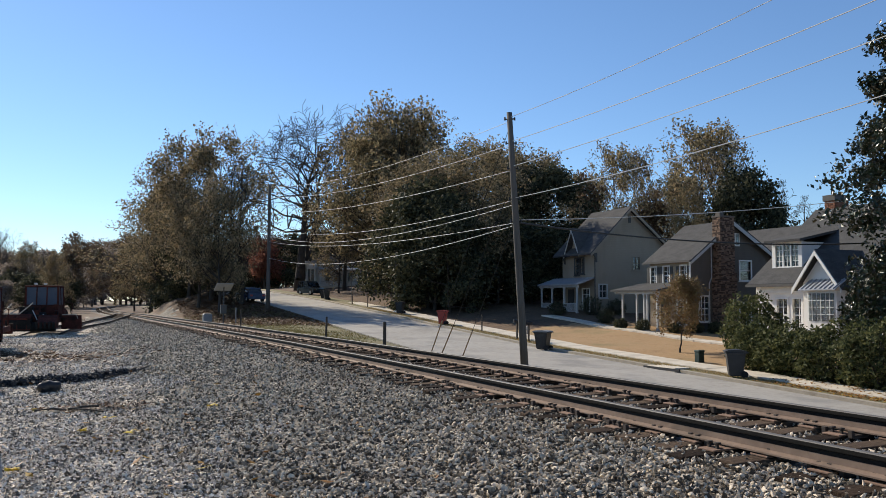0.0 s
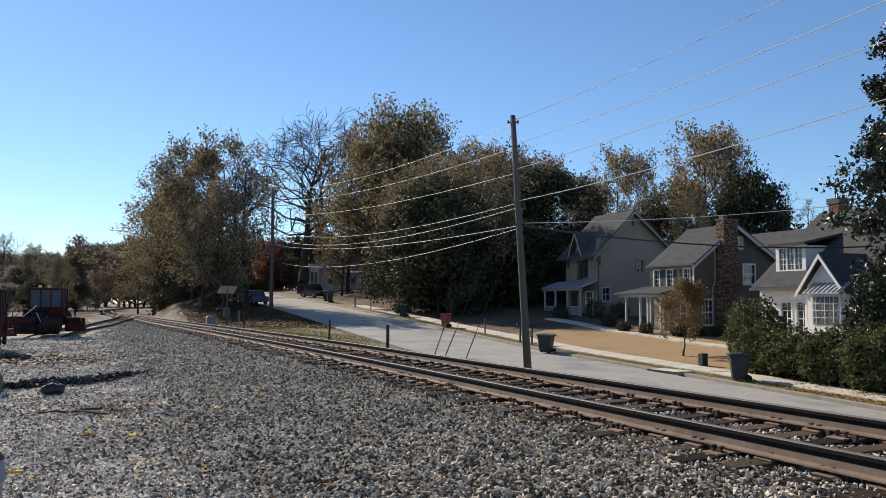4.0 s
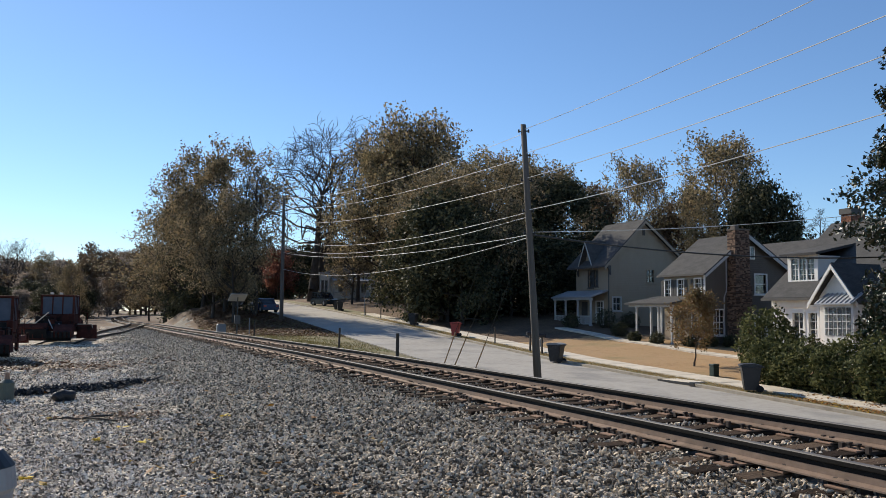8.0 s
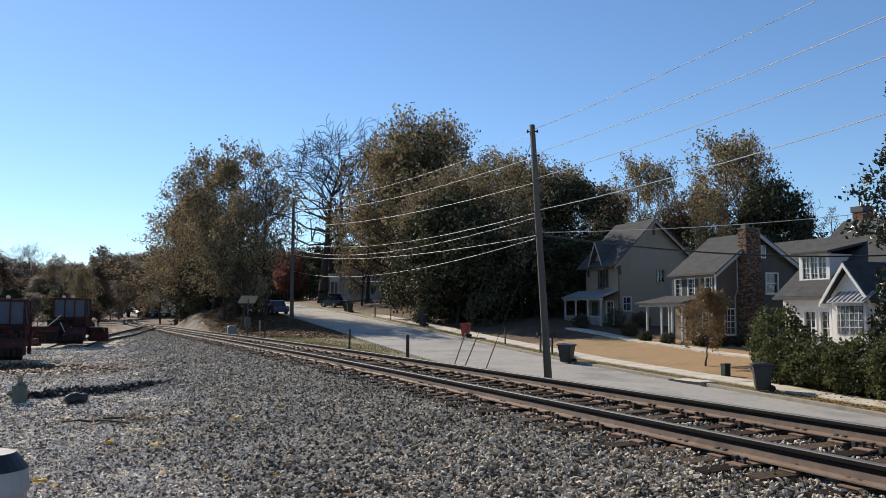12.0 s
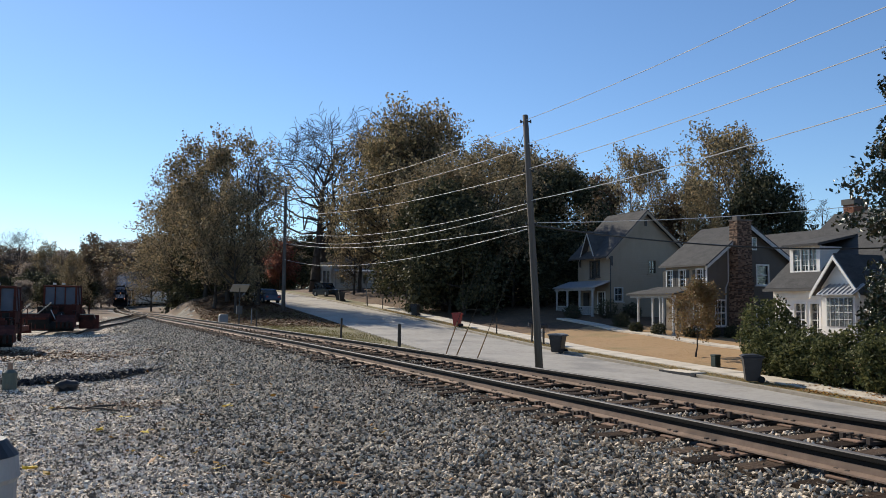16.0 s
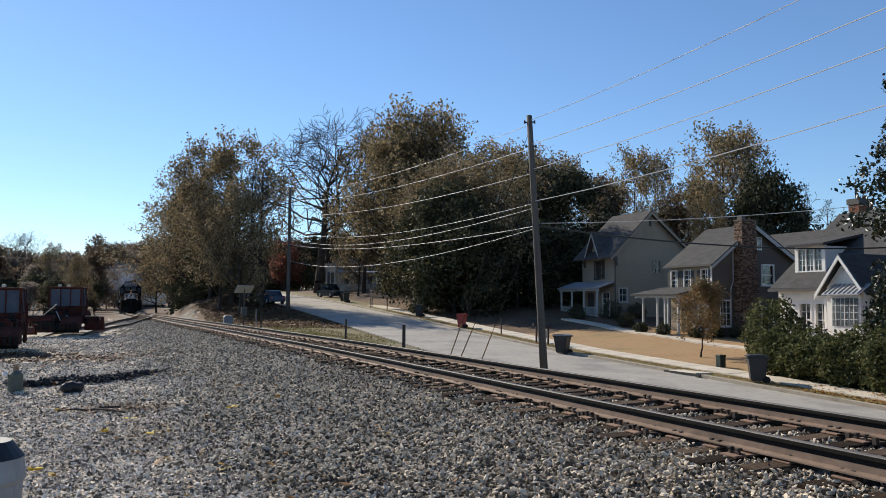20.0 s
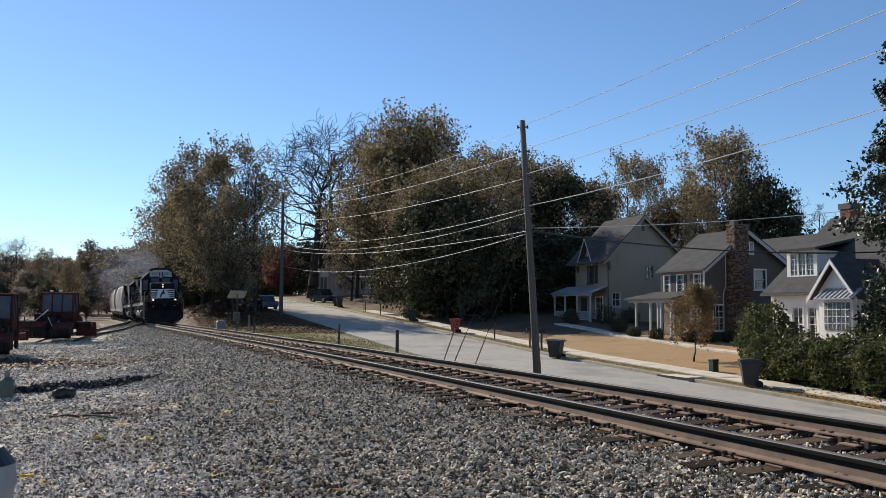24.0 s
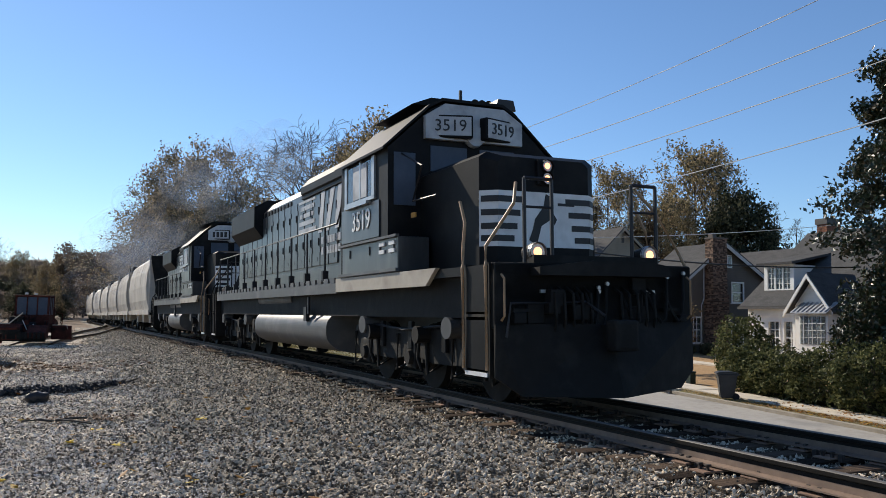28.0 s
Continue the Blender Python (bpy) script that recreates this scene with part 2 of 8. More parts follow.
LEAF = {
    "olive": leaf_material("olive_autumn_leaves", [(0.122, 0.105, 0.064), (0.235, 0.192, 0.112), (0.37, 0.28, 0.162)], 0.26),
    "gold": leaf_material("golden_brown_leaves", [(0.14, 0.122, 0.072), (0.26, 0.217, 0.122), (0.38, 0.29, 0.162)], 0.45),
    "rust": leaf_material("rusty_autumn_leaves", [(0.1, 0.074, 0.052), (0.18, 0.12, 0.08), (0.155, 0.125, 0.08)], 0.38),
    "green": leaf_material("dark_evergreen_leaves", [(0.036, 0.041, 0.024), (0.066, 0.069, 0.038), (0.11, 0.104, 0.056)], 0.22),
    "hedge": leaf_material("hedge_leaves", [(0.046, 0.056, 0.022), (0.092, 0.104, 0.042), (0.15, 0.15, 0.062)], 0.3),
    "magnolia": material("glossy_magnolia_leaves", [(0.014, 0.028, 0.012), (0.03, 0.05, 0.02), (0.07, 0.055, 0.025)], 3.0, 0.34, vary=0.8, island=True, spec=0.5),
    # grey-brown twigs of far trees, lightened to imitate distant haze
    "twigs": leaf_material("haze_paled_twigs", [(0.17, 0.147, 0.127), (0.25, 0.212, 0.18), (0.3, 0.245, 0.2)], 0.5),
    "red": leaf_material("red_autumn_leaves", [(0.15, 0.06, 0.045), (0.24, 0.11, 0.075)]),
    "copper": leaf_material("coppery_leaves", [(0.16, 0.105, 0.055), (0.25, 0.16, 0.085), (0.18, 0.145, 0.07)], 0.35),
    "fallen": leaf_material("fallen_leaves", [(0.22, 0.1, 0.03), (0.42, 0.26, 0.04), (0.3, 0.15, 0.05)], 0.1),
    "yellow": leaf_material("bright_yellow_leaves", [(0.5, 0.33, 0.03), (0.65, 0.48, 0.06)], 0.15),
    "litter": leaf_material("brown_leaf_litter", [(0.09, 0.045, 0.025), (0.2, 0.1, 0.05), (0.14, 0.09, 0.055)], 0.1),
    "grass": leaf_material("dry_grass_blades", [(0.13, 0.12, 0.035), (0.24, 0.2, 0.08), (0.3, 0.24, 0.11)], 0.2),
    "tan": leaf_material("tan_grass_blades", [(0.32, 0.22, 0.09), (0.44, 0.31, 0.14)], 0.2),
}




# ---- building helpers ----


def link_mesh(name, mesh, materials, parent=None, label=""):
    ob = new(name, mesh)
    for m in (materials if isinstance(materials, (list, tuple)) else [materials]):
        if len(mesh.materials) < 4 and m.name not in [x.name for x in mesh.materials]:
            mesh.materials.append(m)
    if parent:
        ob.parent = parent
    if label:
        ob["label"] = label
    return ob


def part(name, bm, mat, parent=None, label="", smooth=False):
    mesh = bpy.data.meshes.new(name)
    bmesh.ops.recalc_face_normals(bm, faces=bm.faces)
    bm.to_mesh(mesh)
    bm.free()
    if smooth:
        mesh.shade_smooth()
    return link_mesh(name, mesh, mat, parent, label)


def raw(name, verts, faces, mat, parent=None, label="", smooth=False, index=None):
    """A mesh from computed vertices (n x 3) and equal-sided faces (m x k)."""
    mesh = bpy.data.meshes.new(name)
    verts, faces = np.asarray(verts, np.float32), np.asarray(faces, np.int32)
    k = faces.shape[1]
    mesh.vertices.add(len(verts))
    mesh.vertices.foreach_set("co", verts.ravel())
    mesh.loops.add(faces.size)
    mesh.loops.foreach_set("vertex_index", faces.ravel())
    mesh.polygons.add(len(faces))
    mesh.polygons.foreach_set("loop_start", np.arange(0, faces.size, k, dtype=np.int32))
    mesh.update(calc_edges=True)
    mesh.shade_smooth() if smooth else mesh.shade_flat()
    ob = link_mesh(name, mesh, mat, parent, label)
    if index is not None:
        mesh.polygons.foreach_set("material_index", np.asarray(index, np.int32))
    return ob


def thing(name, label, category, group="", m=None, kind=""):
    ob = new(name)
    ob.empty_display_size = 0.2
    if m is not None:
        ob.matrix_basis = m
    return tagged(ob, label, category, group, kind)


def bx(bm, x0, x1, y0, y1, z0, z1, m=None, bevel=0.0):
    v = [bm.verts.new((x, y, z)) for x in (x0, x1) for y in (y0, y1) for z in (z0, z1)]
    f = [bm.faces.new([v[i] for i in q]) for q in ((0, 1, 3, 2), (4, 6, 7, 5), (0, 4, 5, 1), (2, 3, 7, 6), (0, 2, 6, 4), (1, 5, 7, 3))]
    if bevel:
        out = bmesh.ops.bevel(bm, geom=list({e for q in f for e in q.edges}), offset=bevel, segments=2, affect="EDGES", profile=0.6)
        v = list({w for q in out["faces"] for w in q.verts} | {w for w in v if w.is_valid})
    if m is not None:
        bmesh.ops.transform(bm, matrix=m, verts=v)
    return v


def cyl(bm, p0, p1, r0, r1=None, n=12, caps=True):
    p0, p1 = Vector(p0), Vector(p1)
    r1 = r0 if r1 is None else r1
    q = (p1 - p0).to_track_quat("Z", "Y")
    rings = []
    for p, r in ((p0, r0), (p1, r1)):
        rings.append([bm.verts.new(p + q @ Vector((r * math.cos(a), r * math.sin(a), 0))) for a in (2 * math.pi * i / n for i in range(n))])
    for i in range(n):
        j = (i + 1) % n
        bm.faces.new((rings[0][i], rings[0][j], rings[1][j], rings[1][i]))
    if caps:
        bm.faces.new(rings[0][::-1])
        bm.faces.new(rings[1])


def pipe(bm, pts, r, n=8):
    """A bent tube through points."""
    pts = [Vector(p) for p in pts]
    rings = []
    for i, p in enumerate(pts):
        d = (pts[min(i + 1, len(pts) - 1)] - pts[max(i - 1, 0)]).normalized()
        q = d.to_track_quat("Z", "Y")
        rings.append([bm.verts.new(p + q @ Vector((r * math.cos(a), r * math.sin(a), 0))) for a in (2 * math.pi * k / n for k in range(n))])
    for a, b in zip(rings, rings[1:]):
        off = min(range(n), key=lambda o: (a[0].co - b[o].co).length)
        for i in range(n):
            j = (i + 1) % n
            bm.faces.new((a[i], a[j], b[(j + off) % n], b[(i + off) % n]))
    bm.faces.new(rings[0][::-1])
    bm.faces.new(rings[-1])


def prism(bm, profile, axis, lo, hi, m=None):
    """A polygon of (u, v) pairs pushed along an axis: x: (y, z), y: (x, z), z: (x, y)."""
    put = {"x": lambda u, v, w: (w, u, v), "y": lambda u, v, w: (u, w, v), "z": lambda u, v, w: (u, v, w)}[axis]
    a = [bm.verts.new(put(u, v, lo)) for u, v in profile]
    b = [bm.verts.new(put(u, v, hi)) for u, v in profile]
    k = len(profile)
    for i in range(k):
        j = (i + 1) % k
        bm.faces.new((a[i], a[j], b[j], b[i]))
    bm.faces.new(a[::-1])
    bm.faces.new(b)
    if m is not None:
        bmesh.ops.transform(bm, matrix=m, verts=a + b)
    return a + b


def ball(bm, c, r, squash=(1, 1, 1), level=2):
    out = bmesh.ops.create_icosphere(bm, subdivisions=level, radius=r)
    bmesh.ops.transform(bm, matrix=Matrix.Translation(c) @ Matrix.Diagonal((*squash, 1)), verts=out["verts"])
    return out["verts"]


# ---- the plan: the street runs parallel to the railway; s along it, n across it ----
P0, HEAD = Vector((2.686, 9.0)), 1.988
AV, BV = Vector((math.cos(HEAD), math.sin(HEAD))), Vector((math.sin(HEAD), -math.cos(HEAD)))
TURN = math.degrees(math.atan2(BV.y, BV.x))


def at(s, n, z=0.0):
    p = P0 + AV * float(s) + BV * float(n)
    return Vector((p.x, p.y, z))


def street(s, n, z=0.0, rz=0.0):
    """A pose whose x points away from the railway, y up the street."""
    p = at(s, n, z)
    return pose(p.x, p.y, p.z, 0, 0, TURN + rz)


# railway centre line: a gentle curve near by, then through far points to the right behind the trees
ss = np.linspace(-60, 70, 521)
kk = 0.001446 - 0.00307 * ss / 50 + 0.000921 * (ss / 50) ** 2
kk[ss < -8] = 0.0018
th = np.concatenate([[0], np.cumsum((kk[1:] + kk[:-1]) / 2 * 0.25)])
th += HEAD - th[np.argmin(abs(ss))]
cx = np.concatenate([[0], np.cumsum(np.cos(th[1:]) * 0.25)])
cy = np.concatenate([[0], np.cumsum(np.sin(th[1:]) * 0.25)])
i0 = int(np.argmin(abs(ss)))
cx, cy = cx - cx[i0] + 2.686, cy - cy[i0] + 9.0
FAR = [(-40.2, 102.6), (-50.2, 123.4), (-68.0, 164.4), (-79.3, 192.2), (-93.0, 233.6), (-97.8, 252.0), (-101.0, 275.0), (-104.5, 312.0), (-108.0, 384.0), (-112.0, 480.0), (-118.0, 620.0), (-124.0, 760.0)]
ctrl = [Vector((cx[-41], cy[-41])), Vector((cx[-1], cy[-1]))] + [Vector(p) for p in FAR]
fx, fy = [], []
for i in range(1, len(ctrl) - 1):
    p0, p1, p2, p3 = ctrl[i - 1], ctrl[i], ctrl[i + 1], ctrl[min(i + 2, len(ctrl) - 1)]
    l1, l2, l3 = max((p1 - p0).length, 1), (p2 - p1).length, max((p3 - p2).length, 1)
    m1 = ((p2 - p0) / (l1 + l2)) * l2
    m2 = ((p3 - p1) / (l2 + l3)) * l2
    for u in np.arange(0, 1, 1.0 / max(6, int(l2 / 2))):
        h = (2 * u**3 - 3 * u**2 + 1, u**3 - 2 * u**2 + u, -2 * u**3 + 3 * u**2, u**3 - u**2)
        p = p1 * float(h[0]) + m1 * float(h[1]) + p2 * float(h[2]) + m2 * float(h[3])
        fx.append(p.x), fy.append(p.y)
CX, CY = np.concatenate([cx, fx[1:]]), np.concatenate([cy, fy[1:]])
CS = np.concatenate([[0], np.cumsum(np.hypot(np.diff(CX), np.diff(CY)))])
CS -= CS[i0]
CT = np.unwrap(np.arctan2(np.gradient(CY, CS), np.gradient(CX, CS)))
TRACK_Z = ([-60, 15, 35, 60, 80, 105, 300, 800], [0.0, 0.0, -0.06, -0.2, -0.32, -0.5, -0.5, -0.5])
CANT = 0.040


def track_z(s):
    return np.interp(s, *TRACK_Z)


def track(s, n=0.0):
    """Place (x, y, z of the rail heads) and heading at distance s up the line; n to the far side."""
    x, y, t = np.interp(s, CS, CX), np.interp(s, CS, CY), np.interp(s, CS, CT)
    return x + np.sin(t) * n, y - np.cos(t) * n, track_z(s) + CANT * (n + 0.755) / 1.51, t


ROAD_S = [-80, 0, 20, 35, 51, 60, 81, 96, 120, 160, 260]
ROAD_H = [-5.2, -2.95, -2.25, -1.72, -0.82, -0.25, 0.95, 1.7, 2.7, 3.6, 4.0]


def road_z(s):
    return np.interp(s, ROAD_S, ROAD_H)


def smooth(a, b, x):
    t = np.clip((x - a) / (b - a), 0, 1)
    return t * t * (3 - 2 * t)


def wave(x, y):
    return np.sin(x * 1.3 + np.sin(y * 0.9)) * np.cos(y * 1.1 + 0.7 * np.sin(x * 0.6))


def ground_z(s, n):
    """Height of the ground at street coordinates."""
    s, n = np.asarray(s, float), np.asarray(n, float)
    x, y = P0.x + s * AV.x + n * BV.x, P0.y + s * AV.y + n * BV.y
    nc = np.interp(s, [-20, 0, 18, 30, 42, 54, 66, 78, 90, 105, 130], [0, 0, -0.18, -0.4, -0.61, -0.76, -0.79, -0.9, -1.3, -2.6, -6])
    nt = n - nc
    bed = track_z(s) - 0.215
    lot = -0.53 + 0.035 * wave(x * 0.8, y * 0.8) + 0.02 * wave(x * 2.7, y * 2.3) - 0.2 * smooth(25, 60, s) * smooth(-6, -3, -np.abs(nt)) * 0
    left = lot + (bed - 0.02 - 0.03 * smooth(0.7, 1.1, -nt) - lot) * smooth(-6.5, -1.55, nt)
    rz = road_z(s)
    verge = bed - 0.02 - (0.42 - 0.12 * smooth(20, 34, s)) * smooth(1.7, 3.6, nt)
    sh = 11 * smooth(92, 128, s)
    verge = verge + (rz - verge) * smooth(3.2 + 1.4 * smooth(20, 34, s) + sh, 11.2 + sh, nt) + 0.06 * wave(x, y) * smooth(2, 4, nt) * smooth(-11.4, -9.5, -n)
    yard = rz + 0.12 + (0.42 + 0.45 * smooth(42, 54, s)) * smooth(22.3, 33, n) + 0.05 * wave(x * 0.4, y * 0.4) * smooth(22.5, 26, n) + 1.5 * smooth(46, 120, n)
    verge = verge + 2.0 * np.exp(-(((s - 88) / 10.0) ** 2)) * smooth(2.0, 4.6, nt) * (1 - smooth(7.6, 10.6, nt)) * (1 + 0.12 * wave(x * 1.7, y * 1.4))
    z = np.where(nt < 0, left, verge)
    z = np.where(n > 11.3, rz - 0.06, z)
    z = np.where(n > 19.45, yard, z)
    far = smooth(130, 190, s)
    z = z * (1 - far) + far * (-0.75 + 2.2 * smooth(12, 40, nt - 0.25 * np.maximum(s - 130, 0)))
    return z


def ground_at(x, y):
    d = Vector((x, y)) - P0
    return float(ground_z(d.dot(AV), d.dot(BV)))


# ---- ground ----
def axis(fine_lo, fine_hi, step, grow, lo, hi):
    mid = list(np.arange(fine_lo, fine_hi, step))
    d, up = step, [fine_hi]
    while up[-1] < hi:
        d *= grow
        up.append(up[-1] + d)
    d, dn = step, [fine_lo]
    while dn[-1] > lo:
        d *= grow
        dn.append(dn[-1] - d)
    return np.array(dn[:0:-1] + mid + up)


gs, gn = axis(-12, 95, 0.5, 1.09, -1200, 3200), axis(-14, 46, 0.4, 1.09, -2600, 2600)
for edge in (11.3, 19.45):
    i = int(np.argmin(abs(gn - edge)))
    gn[i] = edge - 0.01
    gn = np.insert(gn, i + 1, edge + 0.01)
S2, N2 = np.meshgrid(gs, gn, indexing="ij")
Z2 = ground_z(S2, N2)
X2, Y2 = P0.x + S2 * AV.x + N2 * BV.x, P0.y + S2 * AV.y + N2 * BV.y
a, b = S2.shape
q = (np.arange(a - 1)[:, None] * b + np.arange(b - 1)[None, :]).ravel()
faces = np.stack([q, q + b, q + b + 1, q + 1], 1)
sc, nc_ = (S2[:-1, :-1] + 0.25).ravel(), (N2[:-1, :-1] + 0.2).ravel()
jit = 0.5 * wave(sc * 1.9, nc_ * 2.3) + np.random.uniform(-0.35, 0.35, len(sc))
idx = np.zeros(len(sc), int)
idx[(nc_ + jit < 2.6) & (sc < 110)] = 1
idx[(nc_ + 0.6 * jit > -5.2) & (nc_ + 0.6 * jit < 2.6) & (sc < 84)] = 2
idx[(sc >= 84) & (nc_ < 11.3)] = 4
tc = np.interp(Y2[:-1, :-1].ravel(), CY, CX)
idx[(sc >= 84) & (np.abs(X2[:-1, :-1].ravel() + 0.2 - tc) < 2.6 + 0.6 * jit)] = 2
idx[(nc_ + 2 * jit < -13) & (sc + jit > 44)] = 4
idx[(nc_ + jit < -5.4) & (sc + 2 * jit > 60)] = 4
idx[(nc_ > 21.9) & (nc_ + 0.5 * jit < 34) & (sc + 0.5 * jit < 46)] = 3
idx[(nc_ > 21.9) & (sc + jit > 46)] = 4
idx[(nc_ + jit > 46)] = 4
idx[(nc_ + jit > 2.6) & (nc_ < 11.3) & (sc + 2 * jit > 56)] = 4
ground = raw("ground", np.stack([X2.ravel(), Y2.ravel(), Z2.ravel()], 1), faces, M["ground"], smooth=True)
for k in ("lot", "ballast", "lawn", "leaf_floor"):
    ground.data.materials.append(M[k])
ground.data.polygons.foreach_set("material_index", idx.astype(np.int32))
tagged(ground, "grey gravel lot, ballast, dry grass verge and tan lawns", "ground", kind="structure")


def strip(name, s_list, n0, n1, lift, thick, mat, label, category, parent=None, crown=0.0):
    """A paved strip that follows the street's profile."""
    bm = bmesh.new()
    rows = []
    for s in s_list:
        z = float(road_z(s)) + lift
        cols = [n0, (n0 + n1) / 2, n1]
        top = [bm.verts.new(at(s, n, z + (crown if i == 1 else 0))) for i, n in enumerate(cols)]
        low = [bm.verts.new(at(s, n, z - thick)) for n in (n0, n1)]
        rows.append((top, low))
    for (t0, l0), (t1, l1) in zip(rows, rows[1:]):
        bm.faces.new((t0[0], t0[1], t1[1], t1[0]))
        bm.faces.new((t0[1], t0[2], t1[2], t1[1]))
        bm.faces.new((t0[0], t1[0], l1[0], l0[0]))
        bm.faces.new((t0[2], l0[1], l1[1], t1[2]))
    ob = part(name, bm, mat, parent)
    return tagged(ob, label, category, kind="structure") if parent is None else ob


road = strip("road", np.arange(-70, 190, 2.0), 11.5, 19.2, 0.0, 0.3, M["asphalt"], "pale worn asphalt street running uphill beside the railway", "road", crown=0.05)
kerb = strip("kerb", np.arange(-70, 160, 2.0), 19.2, 19.5, 0.13, 0.4, M["kerbstone"], "pale concrete kerb along the street", "kerb")

# ---- railway track ----
railway = thing("railway_track", "single main line with rusty rails on weathered wooden ties", "railway track", kind="structure")
RAIL = [(-0.07, -0.17), (0.07, -0.17), (0.07, -0.157), (0.012, -0.14), (0.0105, -0.085), (0.009, -0.05), (0.035, -0.04), (0.036, -0.008), (0.029, -0.0005), (-0.029, -0.0005), (-0.036, -0.008), (-0.035, -0.04), (-0.009, -0.05), (-0.0105, -0.085), (-0.012, -0.14), (-0.07, -0.157)]


def sweep(profile, s_list, n0, place, top_index):
    verts, faces, mats = [], [], []
    k = len(profile)
    for i, s in enumerate(s_list):
        x, y, z, t = place(s, n0)
        for dn, dz in profile:
            verts.append((x + math.sin(t) * dn, y - math.cos(t) * dn, z + dz))
        if i:
            for j in range(k):
                faces.append(((i - 1) * k + j, (i - 1) * k + (j + 1) % k, i * k + (j + 1) % k, i * k + j))
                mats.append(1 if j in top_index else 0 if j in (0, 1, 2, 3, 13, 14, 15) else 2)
    return verts, faces, mats


rail_s = np.concatenate([np.arange(-40, 70, 1.0), np.arange(70, 420, 3.0)])
for n0 in (-0.755, 0.755):
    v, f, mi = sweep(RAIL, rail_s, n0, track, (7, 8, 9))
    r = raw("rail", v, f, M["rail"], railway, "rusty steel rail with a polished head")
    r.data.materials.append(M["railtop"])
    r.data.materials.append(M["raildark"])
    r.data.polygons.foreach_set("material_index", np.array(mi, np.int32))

# siding on which the track machines stand
SIDING = [(-14, -10.0), (10, -9.6), (24, -9.0), (32, -8.2), (40, -7.0), (52, -5.1), (64, -3.9), (76, -2.6), (88, -1.7), (98, -1.6)]


def siding(s, n):
    nn = np.interp(s, [p[0] for p in SIDING], [p[1] for p in SIDING])
    d = (np.interp(s + 1, [p[0] for p in SIDING], [p[1] for p in SIDING]) - np.interp(s - 1, [p[0] for p in SIDING], [p[1] for p in SIDING])) / 2
    t = HEAD - math.atan(d)
    p = at(s, nn)
    z = -0.33 + 0.03 * smooth(40, 95, s)
    return p.x + math.sin(t) * n, p.y - math.cos(t) * n, float(z), t


def buried(s, n):
    """The siding's rails, sunk in the gravel at the near end."""
    x, y, z, t = siding(s, n)
    return x, y, z - 0.24 * (1 - float(smooth(31, 40, s))), t


side_track = thing("siding_track", "rusty siding track half buried in gravel", "railway track", kind="structure")
for n0 in (-0.755, 0.755):
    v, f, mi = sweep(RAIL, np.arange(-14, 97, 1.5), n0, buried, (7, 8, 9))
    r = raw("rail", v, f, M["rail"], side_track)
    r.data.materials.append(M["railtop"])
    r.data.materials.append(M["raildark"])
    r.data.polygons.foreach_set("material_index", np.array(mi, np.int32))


# ---- utility poles and wires ----


def utility_pole(s, n, z0, z1, r, lean=(0.0, 0.0), label="weathered wooden utility pole beside the street", arms=True):
    p = at(s, n)
    ob = thing("utility_pole", label, "utility pole", "utility poles", pose(p.x, p.y, z0))
    bm = bmesh.new()
    h = z1 - z0
    pts = [(lean[0] * u, lean[1] * u, h * u) for u in (0, 0.25, 0.5, 0.75, 1.0)]
    n_ = 14
    rings = []
    for (x, y, z), rr in zip(pts, (r * 1.25, r * 1.15, r * 1.05, r * 0.95, r * 0.85)):
        rings.append([bm.verts.new((x + rr * math.cos(2 * math.pi * i / n_), y + rr * math.sin(2 * math.pi * i / n_), z)) for i in range(n_)])
    for a_, b_ in zip(rings, rings[1:]):
        for i in range(n_):
            j = (i + 1) % n_
            bm.faces.new((a_[i], a_[j], b_[j], b_[i]))
    bm.faces.new(rings[-1])
    bm.faces.new(rings[0][::-1])
    part("shaft", bm, M["pole"], ob, smooth=True)
    return ob, lambda u: Vector((p.x + lean[0] * u, p.y + lean[1] * u, z0 + h * u))


POLE1, on1 = utility_pole(20.45, 9.6, -1.9, 8.48, 0.125, (-0.6, 0.0), "tall leaning wooden utility pole with guy wires by the street")
POLE2, on2 = utility_pole(69.6, 10.0, -0.2, 12.05, 0.16, (0, 0))
POLE3, on3 = utility_pole(66.6, 21.6, -0.1, 6.9, 0.1, (0, 0), "short wooden pole at the edge of the woods")
POLE0, on0 = utility_pole(-26.0, 9.4, -4.6, 13.2, 0.14, (0, 0))


def wire(p0, p1, sag, r, mat, label="overhead wire between utility poles", name="overhead_wire"):
    bm = bmesh.new()
    pts = []
    for i in range(25):
        u = i / 24
        p = Vector(p0).lerp(Vector(p1), u)
        p.z -= sag * 4 * u * (1 - u)
        pts.append(p)
    pipe(bm, pts, r, 5)
    return tagged(part(name, bm, mat), label, "cable", "overhead wires")


# spans up the street: share of the pole's height, height at the next pole, sag
SPANS = [(0.966, 11.93, 0.8), (0.877, 10.85, 0.65), (0.781, 9.5, 0.6), (0.668, 7.89, 0.9), (0.651, 7.2, 1.0), (0.583, 6.66, 0.65), (0.574, 5.11, 1.0)]
for u, z2, sag in SPANS:
    b = on2(1.0)
    wire(on1(u), (b.x, b.y, z2), sag, 0.010, M["wire_light"])
